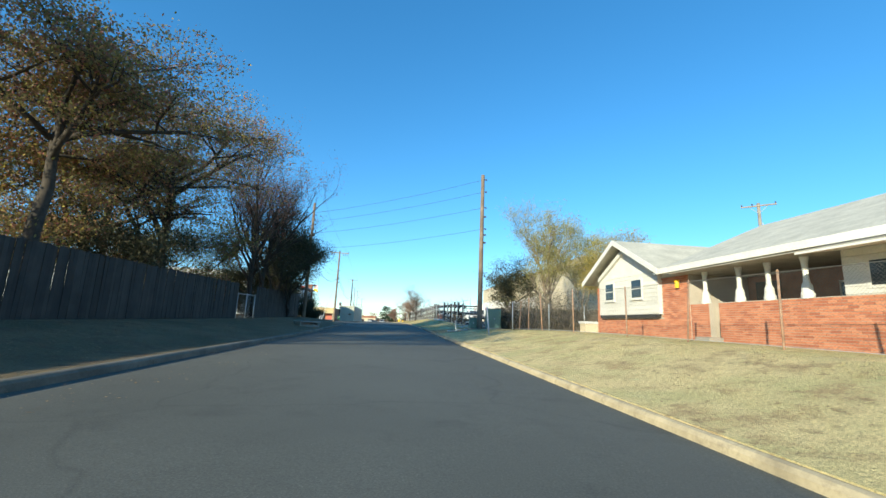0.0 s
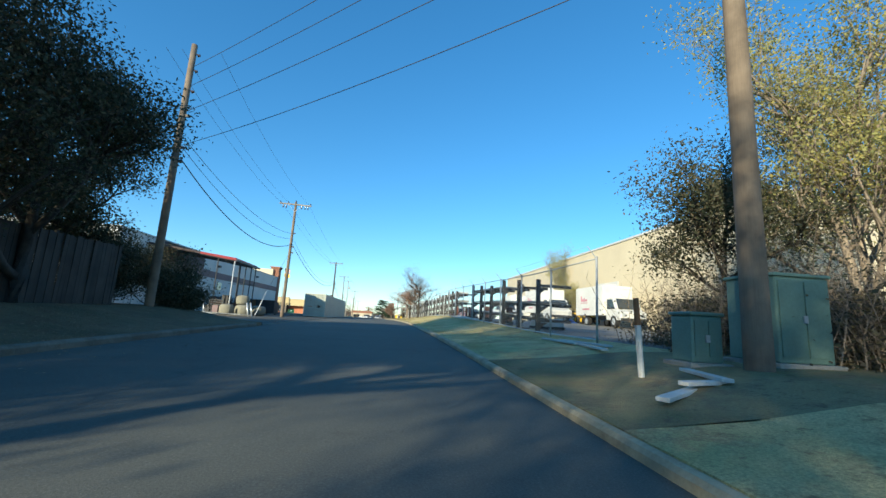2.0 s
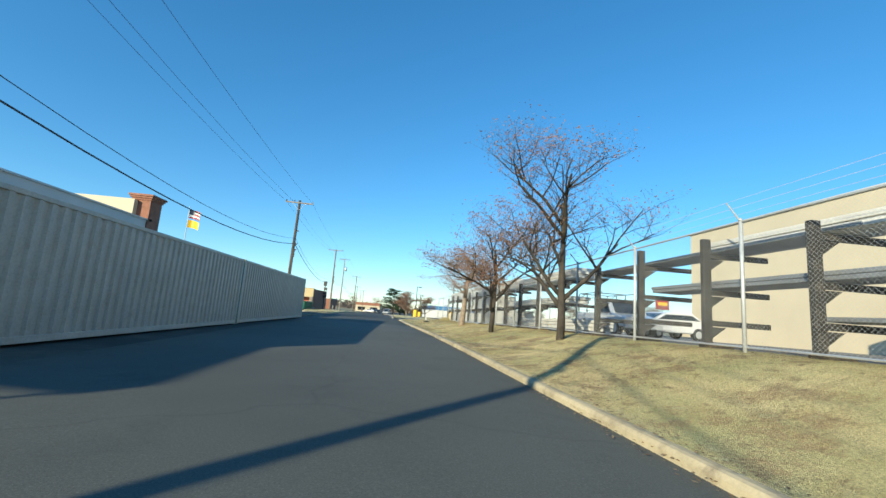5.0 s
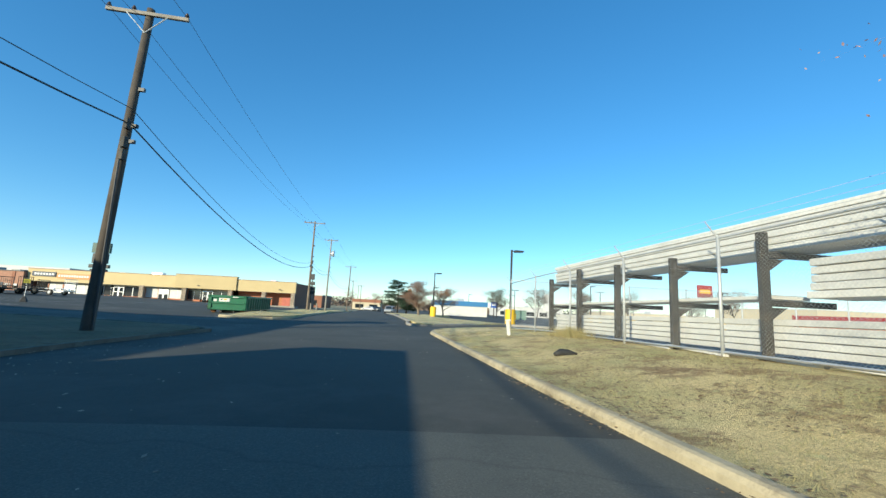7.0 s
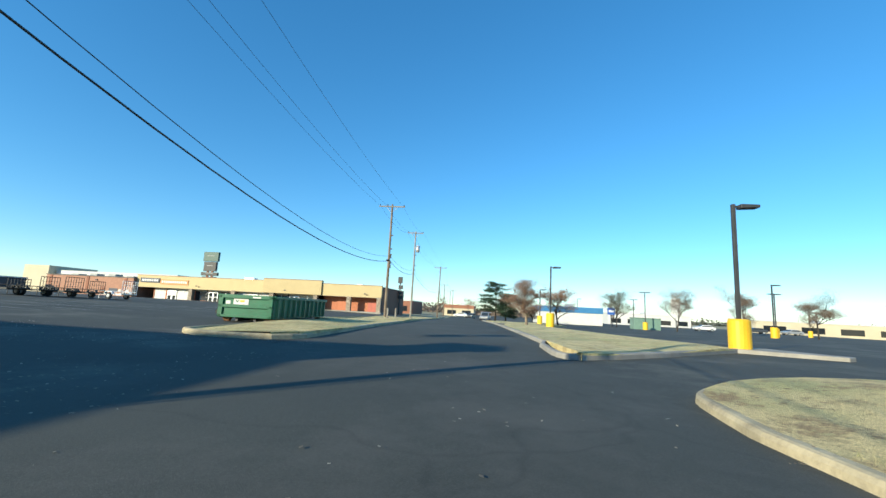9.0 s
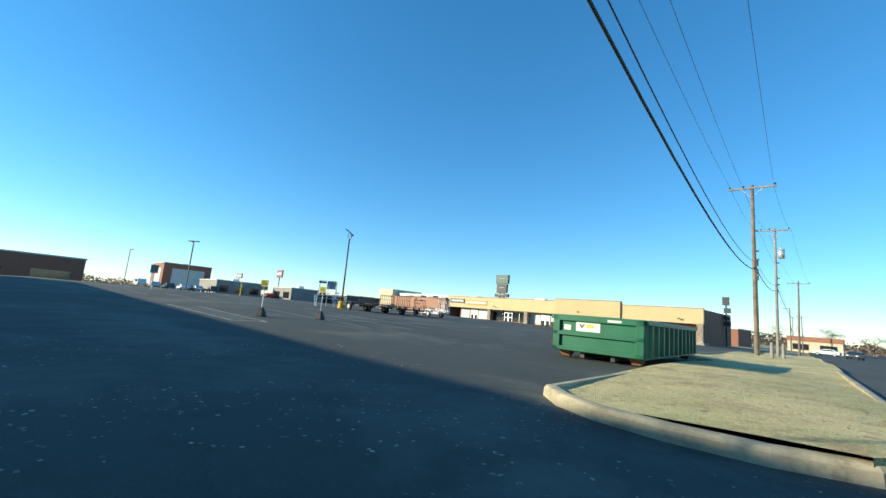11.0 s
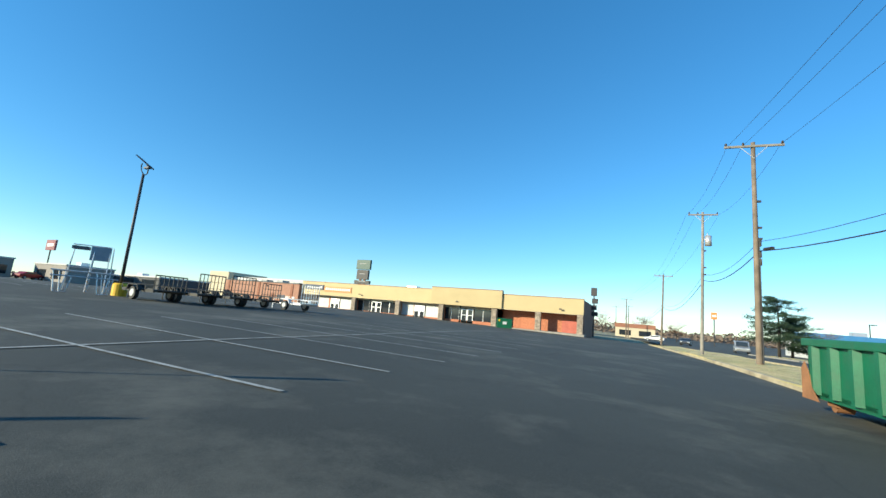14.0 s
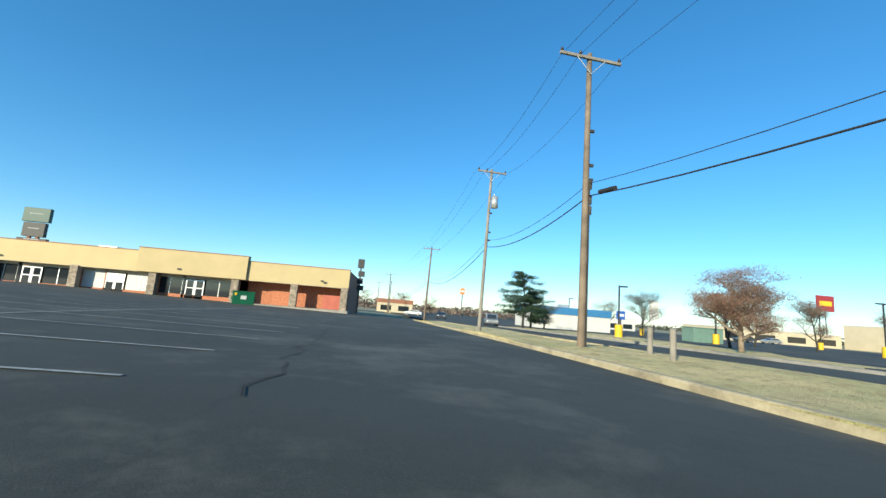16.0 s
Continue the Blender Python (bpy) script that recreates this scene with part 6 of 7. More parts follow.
for k, (x, y) in enumerate(((-11.5, 57.0), (-12.6, 58.0))):
    t = thing("waste_bin", "brown steel waste bin with sloped dark lid", "dumpster", pose(x, y, base(x, y), 0, 0, 8 * k), group="brown waste bins")
    part("body", Geo().prism([(-0.8, 0.15), (0.8, 0.15), (0.9, 1.2), (-0.9, 1.45)], -0.95, 0.95, "x"), RUST if k else DARKSTEEL, t, bevel=0.02)
    part("lid", Geo().prism([(0.92, 1.2), (0.92, 1.26), (-0.92, 1.52), (-0.92, 1.46)], -0.98, 0.98, "x"), BLACK, t)
    for s in (-1, 1):
        part("wheel", Geo().rod((s * 0.7 - 0.04, 0.6, 0.08), (s * 0.7 + 0.04, 0.6, 0.08), 0.08, n=10), BLACK, t)
fe = thing("iron_fence", "dark iron picket fence along the workshop", "fence")
for k in range(110):
    y = 59 + k * 0.22
    part("picket", Geo().rod((-15.5, y, base(-15.5, y)), (-15.5, y, base(-15.5, y) + 1.8), 0.011, n=4) if k == 0 else fe.children[0].data, DARKSTEEL, fe, at=pose(0, k * 0.22, 0))
for z in (0.25, 1.6):
    part("rail", Geo().box(-15.52, 59, base(-15.5, 65) + z, -15.48, 83.2, base(-15.5, 65) + z + 0.04), DARKSTEEL, fe)


# ---- roll-off dumpster ----
def rolloff():
    th = thing("roll_off_dumpster", "green steel roll-off dumpster with ribbed sides and white sign", "dumpster", pose(-14.55, 112.65, base(-14.5, 113) + 0.0, 0, 0, 4.5))
    W, L, H = 2.68, 7.4, 1.28
    part("floor", Geo().box(-W / 2, 0.02, 0.2, W / 2, L, 0.32), GREEN, th)
    for s in (-1, 1):
        side = part("side_wall", Geo().box(s * W / 2 - (0.06 if s > 0 else 0), 0.06, 0.25, s * W / 2 + (0 if s > 0 else 0.06), L, H - 0.06), GREEN, th, "green ribbed side wall")
        for k in range(11):
            y = 0.35 + k * 0.66
            part("rib", Geo().prism([(s * W / 2, y), (s * (W / 2 + 0.10), y + 0.05), (s * (W / 2 + 0.10), y + 0.16), (s * W / 2, y + 0.21)], 0.27, H - 0.1, "z"), GREEN, side)
        part("top_rail", Geo().box(s * (W / 2 + 0.02) - 0.09, 0.0, H - 0.12, s * (W / 2 + 0.02) + 0.09, L, H + 0.02), GREEN, th, bevel=0.015)
        part("skid", Geo().box(s * 0.45 - 0.06, 0.1, 0.04, s * 0.45 + 0.06, L + 0.1, 0.2), DARKSTEEL, th)
        for y in (0.35, L - 0.5):
            part("roller", Geo().rod((s * 1.05 - 0.13, y, 0.11), (s * 1.05 + 0.13, y, 0.11), 0.11, n=14), RUST, th, "rusty steel roller")
            part("roller_bracket", Geo().box(s * 1.05 - 0.17, y - 0.14, 0.1, s * 1.05 + 0.17, y + 0.14, 0.24), RUST, th)
    dr = part("door", Geo().box(-W / 2 + 0.02, -0.02, 0.24, W / 2 - 0.02, 0.03, H), GREEN, th, "green hinged end door with frame ribs")
    for x0, x1, z0, z1 in ((-W / 2, W / 2, H - 0.16, H + 0.02), (-W / 2, W / 2, 0.68, 0.8), (-W / 2, W / 2, 0.22, 0.34), (-W / 2, -W / 2 + 0.22, 0.22, H), (W / 2 - 0.22, W / 2, 0.22, H)):
        part("door_frame", Geo().box(x0, -0.1, z0, x1, -0.018, z1), GREEN, dr, bevel=0.012)
    sg = part("sign_plate", Geo().box(-0.62, -0.035, 0.83, 0.12, -0.021, 1.1), WHITE, dr, "white company sign plate")
    part("logo_shape", Geo().add([(-0.52, -0.037, 1.05), (-0.47, -0.037, 1.05), (-0.43, -0.037, 0.98), (-0.39, -0.037, 1.05), (-0.34, -0.037, 1.05), (-0.42, -0.037, 0.93), (-0.46, -0.037, 0.93)], [(0, 1, 2, 6), (2, 3, 4, 5), (2, 5, 6)]), GREEN, sg)
    part("logo_shape", Geo().box(-0.3, -0.039, 0.95, -0.08, -0.036, 1.04), YELLOW, sg)
    part("letter_bar", Geo().box(-0.5, -0.039, 0.87, 0.02, -0.036, 0.9), BARS, sg)
    part("decal", Geo().box(-1.0, -0.035, 0.84, -0.78, -0.021, 1.0), WHITE, dr)
    part("decal", Geo().box(0.35, -0.105, H - 0.12, 0.75, -0.1, H - 0.05), WHITE, dr)
    for z in (0.45, 0.95):
        part("hinge", Geo().box(-W / 2 - 0.09, -0.08, z - 0.09, -W / 2 + 0.02, 0.04, z + 0.09), BLACK, dr)
    part("back_wall", Geo().box(-W / 2, L - 0.06, 0.25, W / 2, L, H), GREEN, th)
    part("rust_patch", Geo().prism([(L - 0.62, 0.16), (L + 0.01, 0.16), (L + 0.01, 0.72), (L - 0.12, 0.86), (L - 0.3, 0.6), (L - 0.35, 0.4)], -W / 2 - 0.115, -W / 2 - 0.1, "x"), RUST, th, "bare rusty corner plate")
    return th


rolloff()
gd = thing("front_load_dumpster", "small green dumpster standing before the store", "dumpster", pose(-34.7, 162.6, base(-34.7, 162.6), 0, 0, 20))
part("body", Geo().prism([(-0.65, 0.12), (0.65, 0.12), (0.75, 1.05), (-0.75, 1.3)], -0.95, 0.95, "x"), GREEN, gd, bevel=0.02)
part("lid", Geo().prism([(0.8, 1.05), (0.8, 1.1), (-0.8, 1.37), (-0.8, 1.3)], -0.98, 0.98, "x"), GREEN, gd)
part("label_plate", Geo().box(-0.25, -0.76, 0.6, 0.25, -0.73, 0.95), WHITE, gd)
part("label_plate", Geo().box(-0.8, -0.78, 0.95, -0.6, -0.74, 1.2), YELLOW, gd)
for s in (-1, 1):
    part("fork_pocket", Geo().box(s * 1.02 - 0.06, -0.5, 0.55, s * 1.02 + 0.06, 0.5, 0.75), GREEN, gd)


# ---- lamps ----
def lot_lamp(x, y, z, h, label, arms=1, yellow=True, turn=0.0, slim=0.07):
    th = thing("parking_lamp", label, "street lamp", pose(x, y, z, 0, 0, turn), group="parking lamps")
    if yellow:
        part("base", Geo().rod((0, 0, -0.1), (0, 0, 1.22), 0.40, n=20).rod((0, 0, 1.22), (0, 0, 1.3), 0.40, 0.34, 20), YELLOW, th, "bright yellow concrete base", smooth=False, bevel=0.01)
    part("pole", Geo().box(-slim, -slim, 0, slim, slim, h), DARKSTEEL, th, bevel=0.01)
    for s in ((1,) if arms == 1 else (-1, 1)):
        part("arm", Geo().box(min(0, s * 0.3), -0.04, h - 0.14, max(0, s * 0.3), 0.04, h - 0.06), DARKSTEEL, th)
        part("lamp_head", Geo().prism([(s * 0.22, h - 0.02), (s * 0.95, h - 0.04), (s * 0.95, h - 0.16), (s * 0.22, h - 0.2)], -0.2, 0.2, "y"), DARKSTEEL, th, "flat shoebox lamp head", bevel=0.02)


lot_lamp(7.1, 112.25, base(7, 112) + 0.0, 6.05, "dark parking-lot lamp on a bright yellow base")
lot_lamp(2.55, 135.3, base(2.5, 135) + 0.1, 5.85, "dark parking-lot lamp with yellow base on grass")
lot_lamp(4.3, 162.8, base(4.3, 162) + 0.1, 5.6, "parking-lot lamp with yellow base farther off")
for x, y, a in ((29, 196, 2), (39.5, 163.5, 2), (23.2, 171, 2), (31.4, 150.5, 1), (56, 150, 2), (62, 190, 2), (18, 205, 1)):
    lot_lamp(x, y, base(x, y), 6.6, "distant parking-lot lamp with yellow base", a)
for x, y, h, a in ((-80.3, 117.0, 7.6, 2), (-140, 117.0, 9.2, 1)):
    lot_lamp(x, y, base(x, y), h, "tall dark lamp in the far west lot", a, False, 30)

sl = thing("solar_lamp", "tall solar lot lamp with tilted panel and yellow base", "street lamp", pose(-45.35, 122.67, base(-45, 122.7)))
part("base", Geo().rod((0, 0, -0.1), (0, 0, 0.62), 0.36, n=18).rod((0, 0, 0.62), (0, 0, 0.7), 0.36, 0.28, 18), YELLOW, sl)
part("pole", Geo().rod((0, 0, 0), (0, 0, 7.0), 0.09, 0.07, 12), DARKSTEEL, sl, smooth=True)
part("ring", Geo().path([(0.32 * math.sin(a), 0.1 * math.cos(a), 7.35 - 0.34 * math.cos(a)) for a in np.linspace(-2.6, 2.6, 16)], 0.03, 6), DARKSTEEL, sl)
part("solar_panel", Geo().box(-0.45, -0.34, -0.02, 0.45, 0.34, 0.02, pose(-0.05, 0, 7.75, 0, 36, 40)), NAVY, sl, "dark tilted solar panel")
part("panel_frame", Geo().box(-0.47, -0.36, -0.05, 0.47, 0.36, -0.022, pose(-0.05, 0, 7.75, 0, 36, 40)), DARKSTEEL, sl)
part("lamp_head", Geo().box(0.05, -0.1, 7.32, 0.5, 0.1, 7.42), DARKSTEEL, sl)


# ---- portable signs in the lot ----
def lot_sign(x, y, letter, turn):
    th = thing("portable_sign", "yellow parking sign on a black rubber pyramid base", "sign", pose(x, y, base(x, y) - 0.005, 0, 0, turn), group="portable lot signs")
    prof = [(0.185, 0.0), (0.18, 0.06), (0.15, 0.15), (0.11, 0.25), (0.075, 0.33), (0.05, 0.37)]
    b_ = Geo()
    for (r0, z0), (r1, z1) in zip(prof, prof[1:]):
        b_.add([(c * r0, d * r0, z0) for c, d in SQ] + [(c * r1, d * r1, z1) for c, d in SQ], [(k, (k + 1) % 8, 8 + (k + 1) % 8, 8 + k) for k in range(8)])
    b_.add([(c * 0.06, d * 0.06, 0.37) for c, d in SQ], [tuple(range(8))])
    part("base", b_, CONEBASE, th, "black moulded rubber base")
    part("post", Geo().rod((0, 0, 0.35), (0.02, 0, 1.42), 0.02, n=8), ALU, th)
    p = part("sign_plate", Geo().box(-0.165, -0.045, 1.26, 0.165, -0.032, 1.52), YSIGN, th, "yellow sign plate with dark lines")
    for k in range(3):
        part("letter_bar", Geo().box(-0.13, -0.049, 1.31 + k * 0.06, 0.13 - 0.03 * k, -0.046, 1.335 + k * 0.06), NAVY, p)
    b = part("letter_plate", Geo().box(-0.165, -0.045, 1.09, 0.165, -0.032, 1.25), BLACK, th, "black plate with a white letter")
    cu = bpy.data.curves.new("letter", "FONT")
    cu.body, cu.size, cu.align_x = letter, 0.17, "CENTER"
    me = bpy.data.meshes.new_from_object(new("letter_curve", cu))
    bpy.data.objects.remove(bpy.data.objects["letter_curve"])
    part("letter", me, WHITE, b, at=pose(0, -0.05, 1.115, 90, 0, 0))


SQ = [(1, 0.75), (0.75, 1), (-0.75, 1), (-1, 0.75), (-1, -0.75), (-0.75, -1), (0.75, -1), (1, -0.75)]
lot_sign(-26.64, 107.5, "C", 38)
lot_sign(-26.7, 110.25, "A", 30)


# ---- trailers ----
def trailer(x, y, turn, material, gate, label):
    th = thing("utility_trailer", label, "trailer", pose(x, y, base(x, y), 0, 0, turn), group="utility trailers")
    L, W = 2.9, 1.6
    part("deck", Geo().box(-W / 2, -L / 2, 0.52, W / 2, L / 2, 0.58), material, th)
    part("frame", Geo().box(-W / 2, -L / 2, 0.42, -W / 2 + 0.06, L / 2, 0.52).box(W / 2 - 0.06, -L / 2, 0.42, W / 2, L / 2, 0.52), material, th)
    part("tongue", Geo().path([(-0.5, L / 2, 0.47), (0, L / 2 + 1.2, 0.5), (0.5, L / 2, 0.47)], 0.035, 6).rod((0, L / 2 + 1.1, 0.5), (0, L / 2 + 1.1, 0.0), 0.03, n=6), material, th)
    for s in (-1, 1):
        r_ = Geo().rod((s * W / 2, -L / 2, 0.8), (s * W / 2, L / 2, 0.8), 0.03, n=6)
        for k in range(5):
            r_.rod((s * W / 2, -L / 2 + k * L / 4, 0.55), (s * W / 2, -L / 2 + k * L / 4, 0.8), 0.02, n=6)
        part("side_rail", r_, material, th)
        part("fender", Geo().prism([(-0.55, 0.5), (-0.42, 0.78), (0.42, 0.78), (0.55, 0.5), (0.5, 0.5), (0.38, 0.74), (-0.38, 0.74), (-0.5, 0.5)], s * (W / 2 + 0.02), s * (W / 2 + 0.26), "x"), material, th)
        wheel(th, s * (W / 2 + 0.14), 0, 0.33, 0.2)
    gt = part("ramp_gate", Geo().path([(-W / 2, -L / 2, 0.55), (-W / 2, -L / 2, 0.55 + gate), (W / 2, -L / 2, 0.55 + gate), (W / 2, -L / 2, 0.55)], 0.04, 6), material, th, "folded-up mesh ramp gate")
    for k in range(1, 7):
        part("bar", Geo().rod((-W / 2 + k * W / 7, -L / 2, 0.55), (-W / 2 + k * W / 7, -L / 2, 0.55 + gate), 0.022, n=4), material, gt)
    for k in range(1, 3):
        part("bar", Geo().rod((-W / 2, -L / 2, 0.55 + k * gate / 3), (W / 2, -L / 2, 0.55 + k * gate / 3), 0.016, n=4), material, gt)
    return th


PYLON_D = surf("tray_grey", (0.14, 0.14, 0.14), 0.7)
BLACKPAINT = surf("black_paint", (0.018, 0.018, 0.019), 0.5, var=0.3)
for k, (x, y) in enumerate(((-42.9, 123.0), (-42.6, 125.0), (-42.5, 127.1), (-42.6, 129.3))):
    trailer(x, y, 88 + 4 * (k % 2), BLACKPAINT, (0.75, 1.1, 1.25, 1.05)[k], "black open utility trailer with raised mesh ramp gate")
trailer(-42.2, 132.7, 84, ALU, 1.35, "silver aluminium utility trailer with raised ramp gate")
fr = thing("trestle_frame", "bare galvanised bench frame with splayed legs", "frame", pose(-44.7, 120.7, base(-44.7, 120.7), 0, 0, 51))
for sy, z in ((-0.4, 1.08), (0.4, 1.08), (-0.4, 0.82), (0.4, 0.82)):
    part("long_rail", Geo().rod((-1.25, sy, z), (1.25, sy, z), 0.035, n=6), ALU, fr)
for sx in (-1.25, 1.25):
    part("end_rail", Geo().rod((sx, -0.4, 1.08), (sx, 0.4, 1.08), 0.035, n=6), ALU, fr)
for sx in (-0.9, 0.8):
    for sy in (-0.4, 0.4):
        part("leg", Geo().path([(sx - 0.28, sy, 1.08), (sx - 0.15, sy, 0.03), (sx + 0.1, sy, 0.03), (sx + 0.25, sy, 0.82)], 0.03, 6), ALU, fr)
st = thing("folding_stand", "tall tubular stand with a grey board and a dark tray", "stand", pose(-47.0, 121.7, base(-47, 121.7), 0, 0, 51))
for sx, sy in ((-0.95, 0.4), (-0.8, -0.4), (0.1, 0.4), (0.2, -0.4), (1.05, 0.4), (1.0, -0.4)):
    part("leg", Geo().rod((sx, sy, 0.0), (sx * 0.85 + 0.1, sy * 0.5, 2.55), 0.03, n=6), ALU, st)
for z in (1.3, 2.55):
    part("rail", Geo().rod((-0.7, -0.2, z), (0.98, -0.2, z), 0.025, n=6), ALU, st)
part("tray", Geo().box(-0.75, -0.25, 2.3, -0.05, 0.25, 2.48), PYLON_D, st, "dark tray")
part("board", Geo().box(0.1, -0.25, 1.75, 1.0, -0.2, 2.52), surf("grey_board", (0.36, 0.38, 0.42), 0.6), st, "pale grey board")

# ---- lot markings ----
def line_strip(pts, w=0.08, label="worn white parking line"):
    g = Geo()
    n = len(pts)
    vs = []
    for k, (x, y) in enumerate(pts):
        a, b = Vector(pts[max(k - 1, 0)]), Vector(pts[min(k + 1, n - 1)])
        d_ = (b - a).normalized()
        for s in (-1, 1):
            px, py = x + d_.y * s * w / 2, y - d_.x * s * w / 2
            vs.append((px, py, base(px, py) + 0.002))
    g.add(vs, [(2 * k, 2 * k + 1, 2 * k + 3, 2 * k + 2) for k in range(n - 1)])
    tagged(part("parking_line", g, PAINTLINE), label, "marking", "parking lines", "structure")


def seg(a, b, step=1.5):
    n = max(int((Vector(b) - Vector(a)).length / step), 1)
    return [tuple(Vector(a).lerp(Vector(b), k / n)) for k in range(n + 1)]


line_strip(seg((-27.0, 110.0), (-30.0, 138.0)))
line_strip(seg((-30.0, 138.0), (-32.4, 166.0)))
for k in range(22):
    y = 110.5 + 2.42 * k
    xc = -23.3 - 0.02 * (y - 112)
    line_strip(seg((xc, y + 0.1), (xc - 9.4, y - 0.35)))
line_strip(seg((-31.15, 105.05), (-23.85, 105.5)))
line_strip(seg((-31.15, 106.3), (-24.0, 106.7)))
line_strip(seg((-23.85, 105.5), (-24.0, 106.7)))
for k in range(5):
    line_strip(seg((-30.2 + 1.3 * k, 105.1 + 0.08 * k), (-28.9 + 1.3 * k, 106.4 + 0.06 * k)))
line_strip(seg((-55.5, 112), (-55.5, 166)))
for k in range(18):
    line_strip(seg((-50.0, 112.2 + k * 2.72), (-61, 112.2 + k * 2.72)))
for k in range(5):
    line_strip(seg((-46.0, 103.0 + 2.4 * k), (-40.5, 103.4 + 2.4 * k)))

r = random.Random(77)
seam = [(-22.25 - 0.03 * k + 0.09 * r.gauss(0, 1), 124.6 + 0.45 * k) for k in range(56)]
g = Geo()
for k in range(55):
    (xa, ya), (xb, yb), w = seam[k], seam[k + 1], r.uniform(0.004, 0.016)
    g.add([(xa - w, ya, base(xa, ya) + 0.001), (xa + w, ya, base(xa, ya) + 0.001), (xb + w, yb, base(xb, yb) + 0.001), (xb - w, yb, base(xb, yb) + 0.001)], [(0, 1, 2, 3)])
solid("asphalt_seam", g, surf("crack_fill", (0.012, 0.012, 0.011), 0.9, var=0.2), "open crack along the asphalt seam", "crack", kind="structure")

# ---- flags ----
fp = thing("flagpole", "pale flagpole with a striped flag above a yellow flag", "flag", pose(-19.8, 93.0, base(-19.8, 93)))
part("pole", Geo().rod((0, 0, -0.1), (0, 0, 8.9), 0.05, 0.03, 8), ALU, fp)
wave = lambda z0, z1: Geo().grid(10, 3, lambda u, v: (0.04 + 1.05 * u, 0.14 * math.sin(5 * u), z0 + (z1 - z0) * v - 0.25 * u * u))
part("yellow_flag", wave(7.0, 7.7), YELLOW, fp, smooth=True)
for k in range(5):
    part("flag_stripe", wave(7.85 + k * 0.16, 8.0 + k * 0.16), RED if k % 2 == 0 else WHITE, fp)
part("flag_canton", Geo().grid(5, 3, lambda u, v: (0.04 + 0.42 * u, 0.14 * math.sin(2.0 * u) - 0.02, 8.18 + 0.46 * v - 0.04 * u)), NAVY, fp)

FARGREY = surf("far_grey", (0.30, 0.27, 0.24), 0.85, var=0.15, scale=0.4)

# ---- pylon and road signs ----
PYLON = surf("pylon_panel", (0.055, 0.05, 0.048), 0.6, var=0.15)
py = thing("pylon_sign", "tall stacked shop pylon sign with green top", "sign", pose(-106.2, 230, base(-106, 230)))
part("column", Geo().box(-1.2, -0.3, 0, -0.6, 0.3, 14).box(0.6, -0.3, 0, 1.2, 0.3, 14), BRICK_D, py)
for z0, z1, w, mt in ((14.2, 17.6, 2.9, GREENSIGN), (10.6, 14.0, 2.4, PYLON), (9.0, 10.2, 3.2, PYLON), (6.6, 8.6, 2.6, PYLON)):
    p = part("sign_box", Geo().box(-w, -0.5, z0, w, 0.5, z1), mt, py, bevel=0.05)
    part("letter_bar", Geo().box(-w * 0.5, -0.52, (z0 + z1) / 2 + 0.2, w * 0.5, -0.501, (z0 + z1) / 2 + 0.4), PIPEGREY, p)
ps = thing("pylon_sign", "slim grey sign tower behind the store", "sign", pose(-25.7, 190, base(-25.7, 190)))
part("column", Geo().box(-0.12, -0.12, 0, 0.12, 0.12, 8), DARKSTEEL, ps)
for k, (z0, z1) in enumerate(((7.4, 8.9), (6.0, 6.9), (4.8, 5.7), (3.7, 4.5))):
    part("sign_box", Geo().box(-0.55 + 0.2 * (k % 2), -0.2, z0, 0.5 + 0.2 * (k % 2), 0.2, z1), PYLON, ps, bevel=0.03)


def pole_sign(x, y, z, h, w, hh, material, label):
    t = thing("pole_sign", label, "sign", pose(x, y, z), group="roadside signs")
    part("pole", Geo().rod((0, 0, -0.2), (0, 0, h - hh), 0.14, n=10), DARKSTEEL, t)
    b = part("sign_box", Geo().box(-w / 2, -0.2, h - hh, w / 2, 0.2, h), material, t, bevel=0.04)
    part("letter_bar", Geo().box(-w * 0.35, -0.22, h - hh * 0.65, w * 0.35, -0.201, h - hh * 0.35), YELLOW if material is RED else BARS, b)


pole_sign(118.0, 235, base(118, 235), 16.2, 6.4, 5.0, RED, "distant red roadside sign with a yellow oval")
pole_sign(0.2, 236, base(0, 236), 8.6, 1.3, 1.8, ORANGE, "distant orange sign on a post")
pole_sign(47.5, 219, base(47, 219), 8.5, 2.6, 6.0, WHITE, "distant white pylon sign")
pole_sign(23.6, 194.5, base(23.6, 194), 4.3, 1.6, 1.6, BLUESIGN, "blue sign beside the low shop")
pole_sign(-140.2, 156.6, base(-140, 156), 9.4, 4.0, 2.4, surf("maroon_sign", (0.25, 0.07, 0.07), 0.5), "distant maroon roadside sign")
pole_sign(-160, 151, base(-160, 151), 7.7, 5.2, 1.7, FARGREY, "distant grey roadside sign")
for k, (x, y) in enumerate(((-12.25, 133.2), (-12.62, 131.6))):
    t = thing("wood_post", "grey weathered wooden bollard post on grass", "post", pose(x, y, base(x, y) + 0.1), group="bollard posts")
    part("post", Geo().rod((0, 0, -0.2), (0, 0, 0.95), 0.09, 0.085, 10).rod((0, 0, 0.95), (0, 0, 0.98), 0.085, 0.06, 10), WOOD_GREY, t, smooth=False)
solid("storm_drain", Geo().box(-0.7, -0.2, -0.1, 0.7, 0.2, 0.06).box(-0.8, -0.3, 0.06, 0.8, 0.3, 0.12), DARKSTEEL, "dark storm drain inlet in the far kerb", "drain", at=pose(kr(133.6) + 0.35, 133.6, base(-4, 133.6) + 0.06, 0, 0, 90))


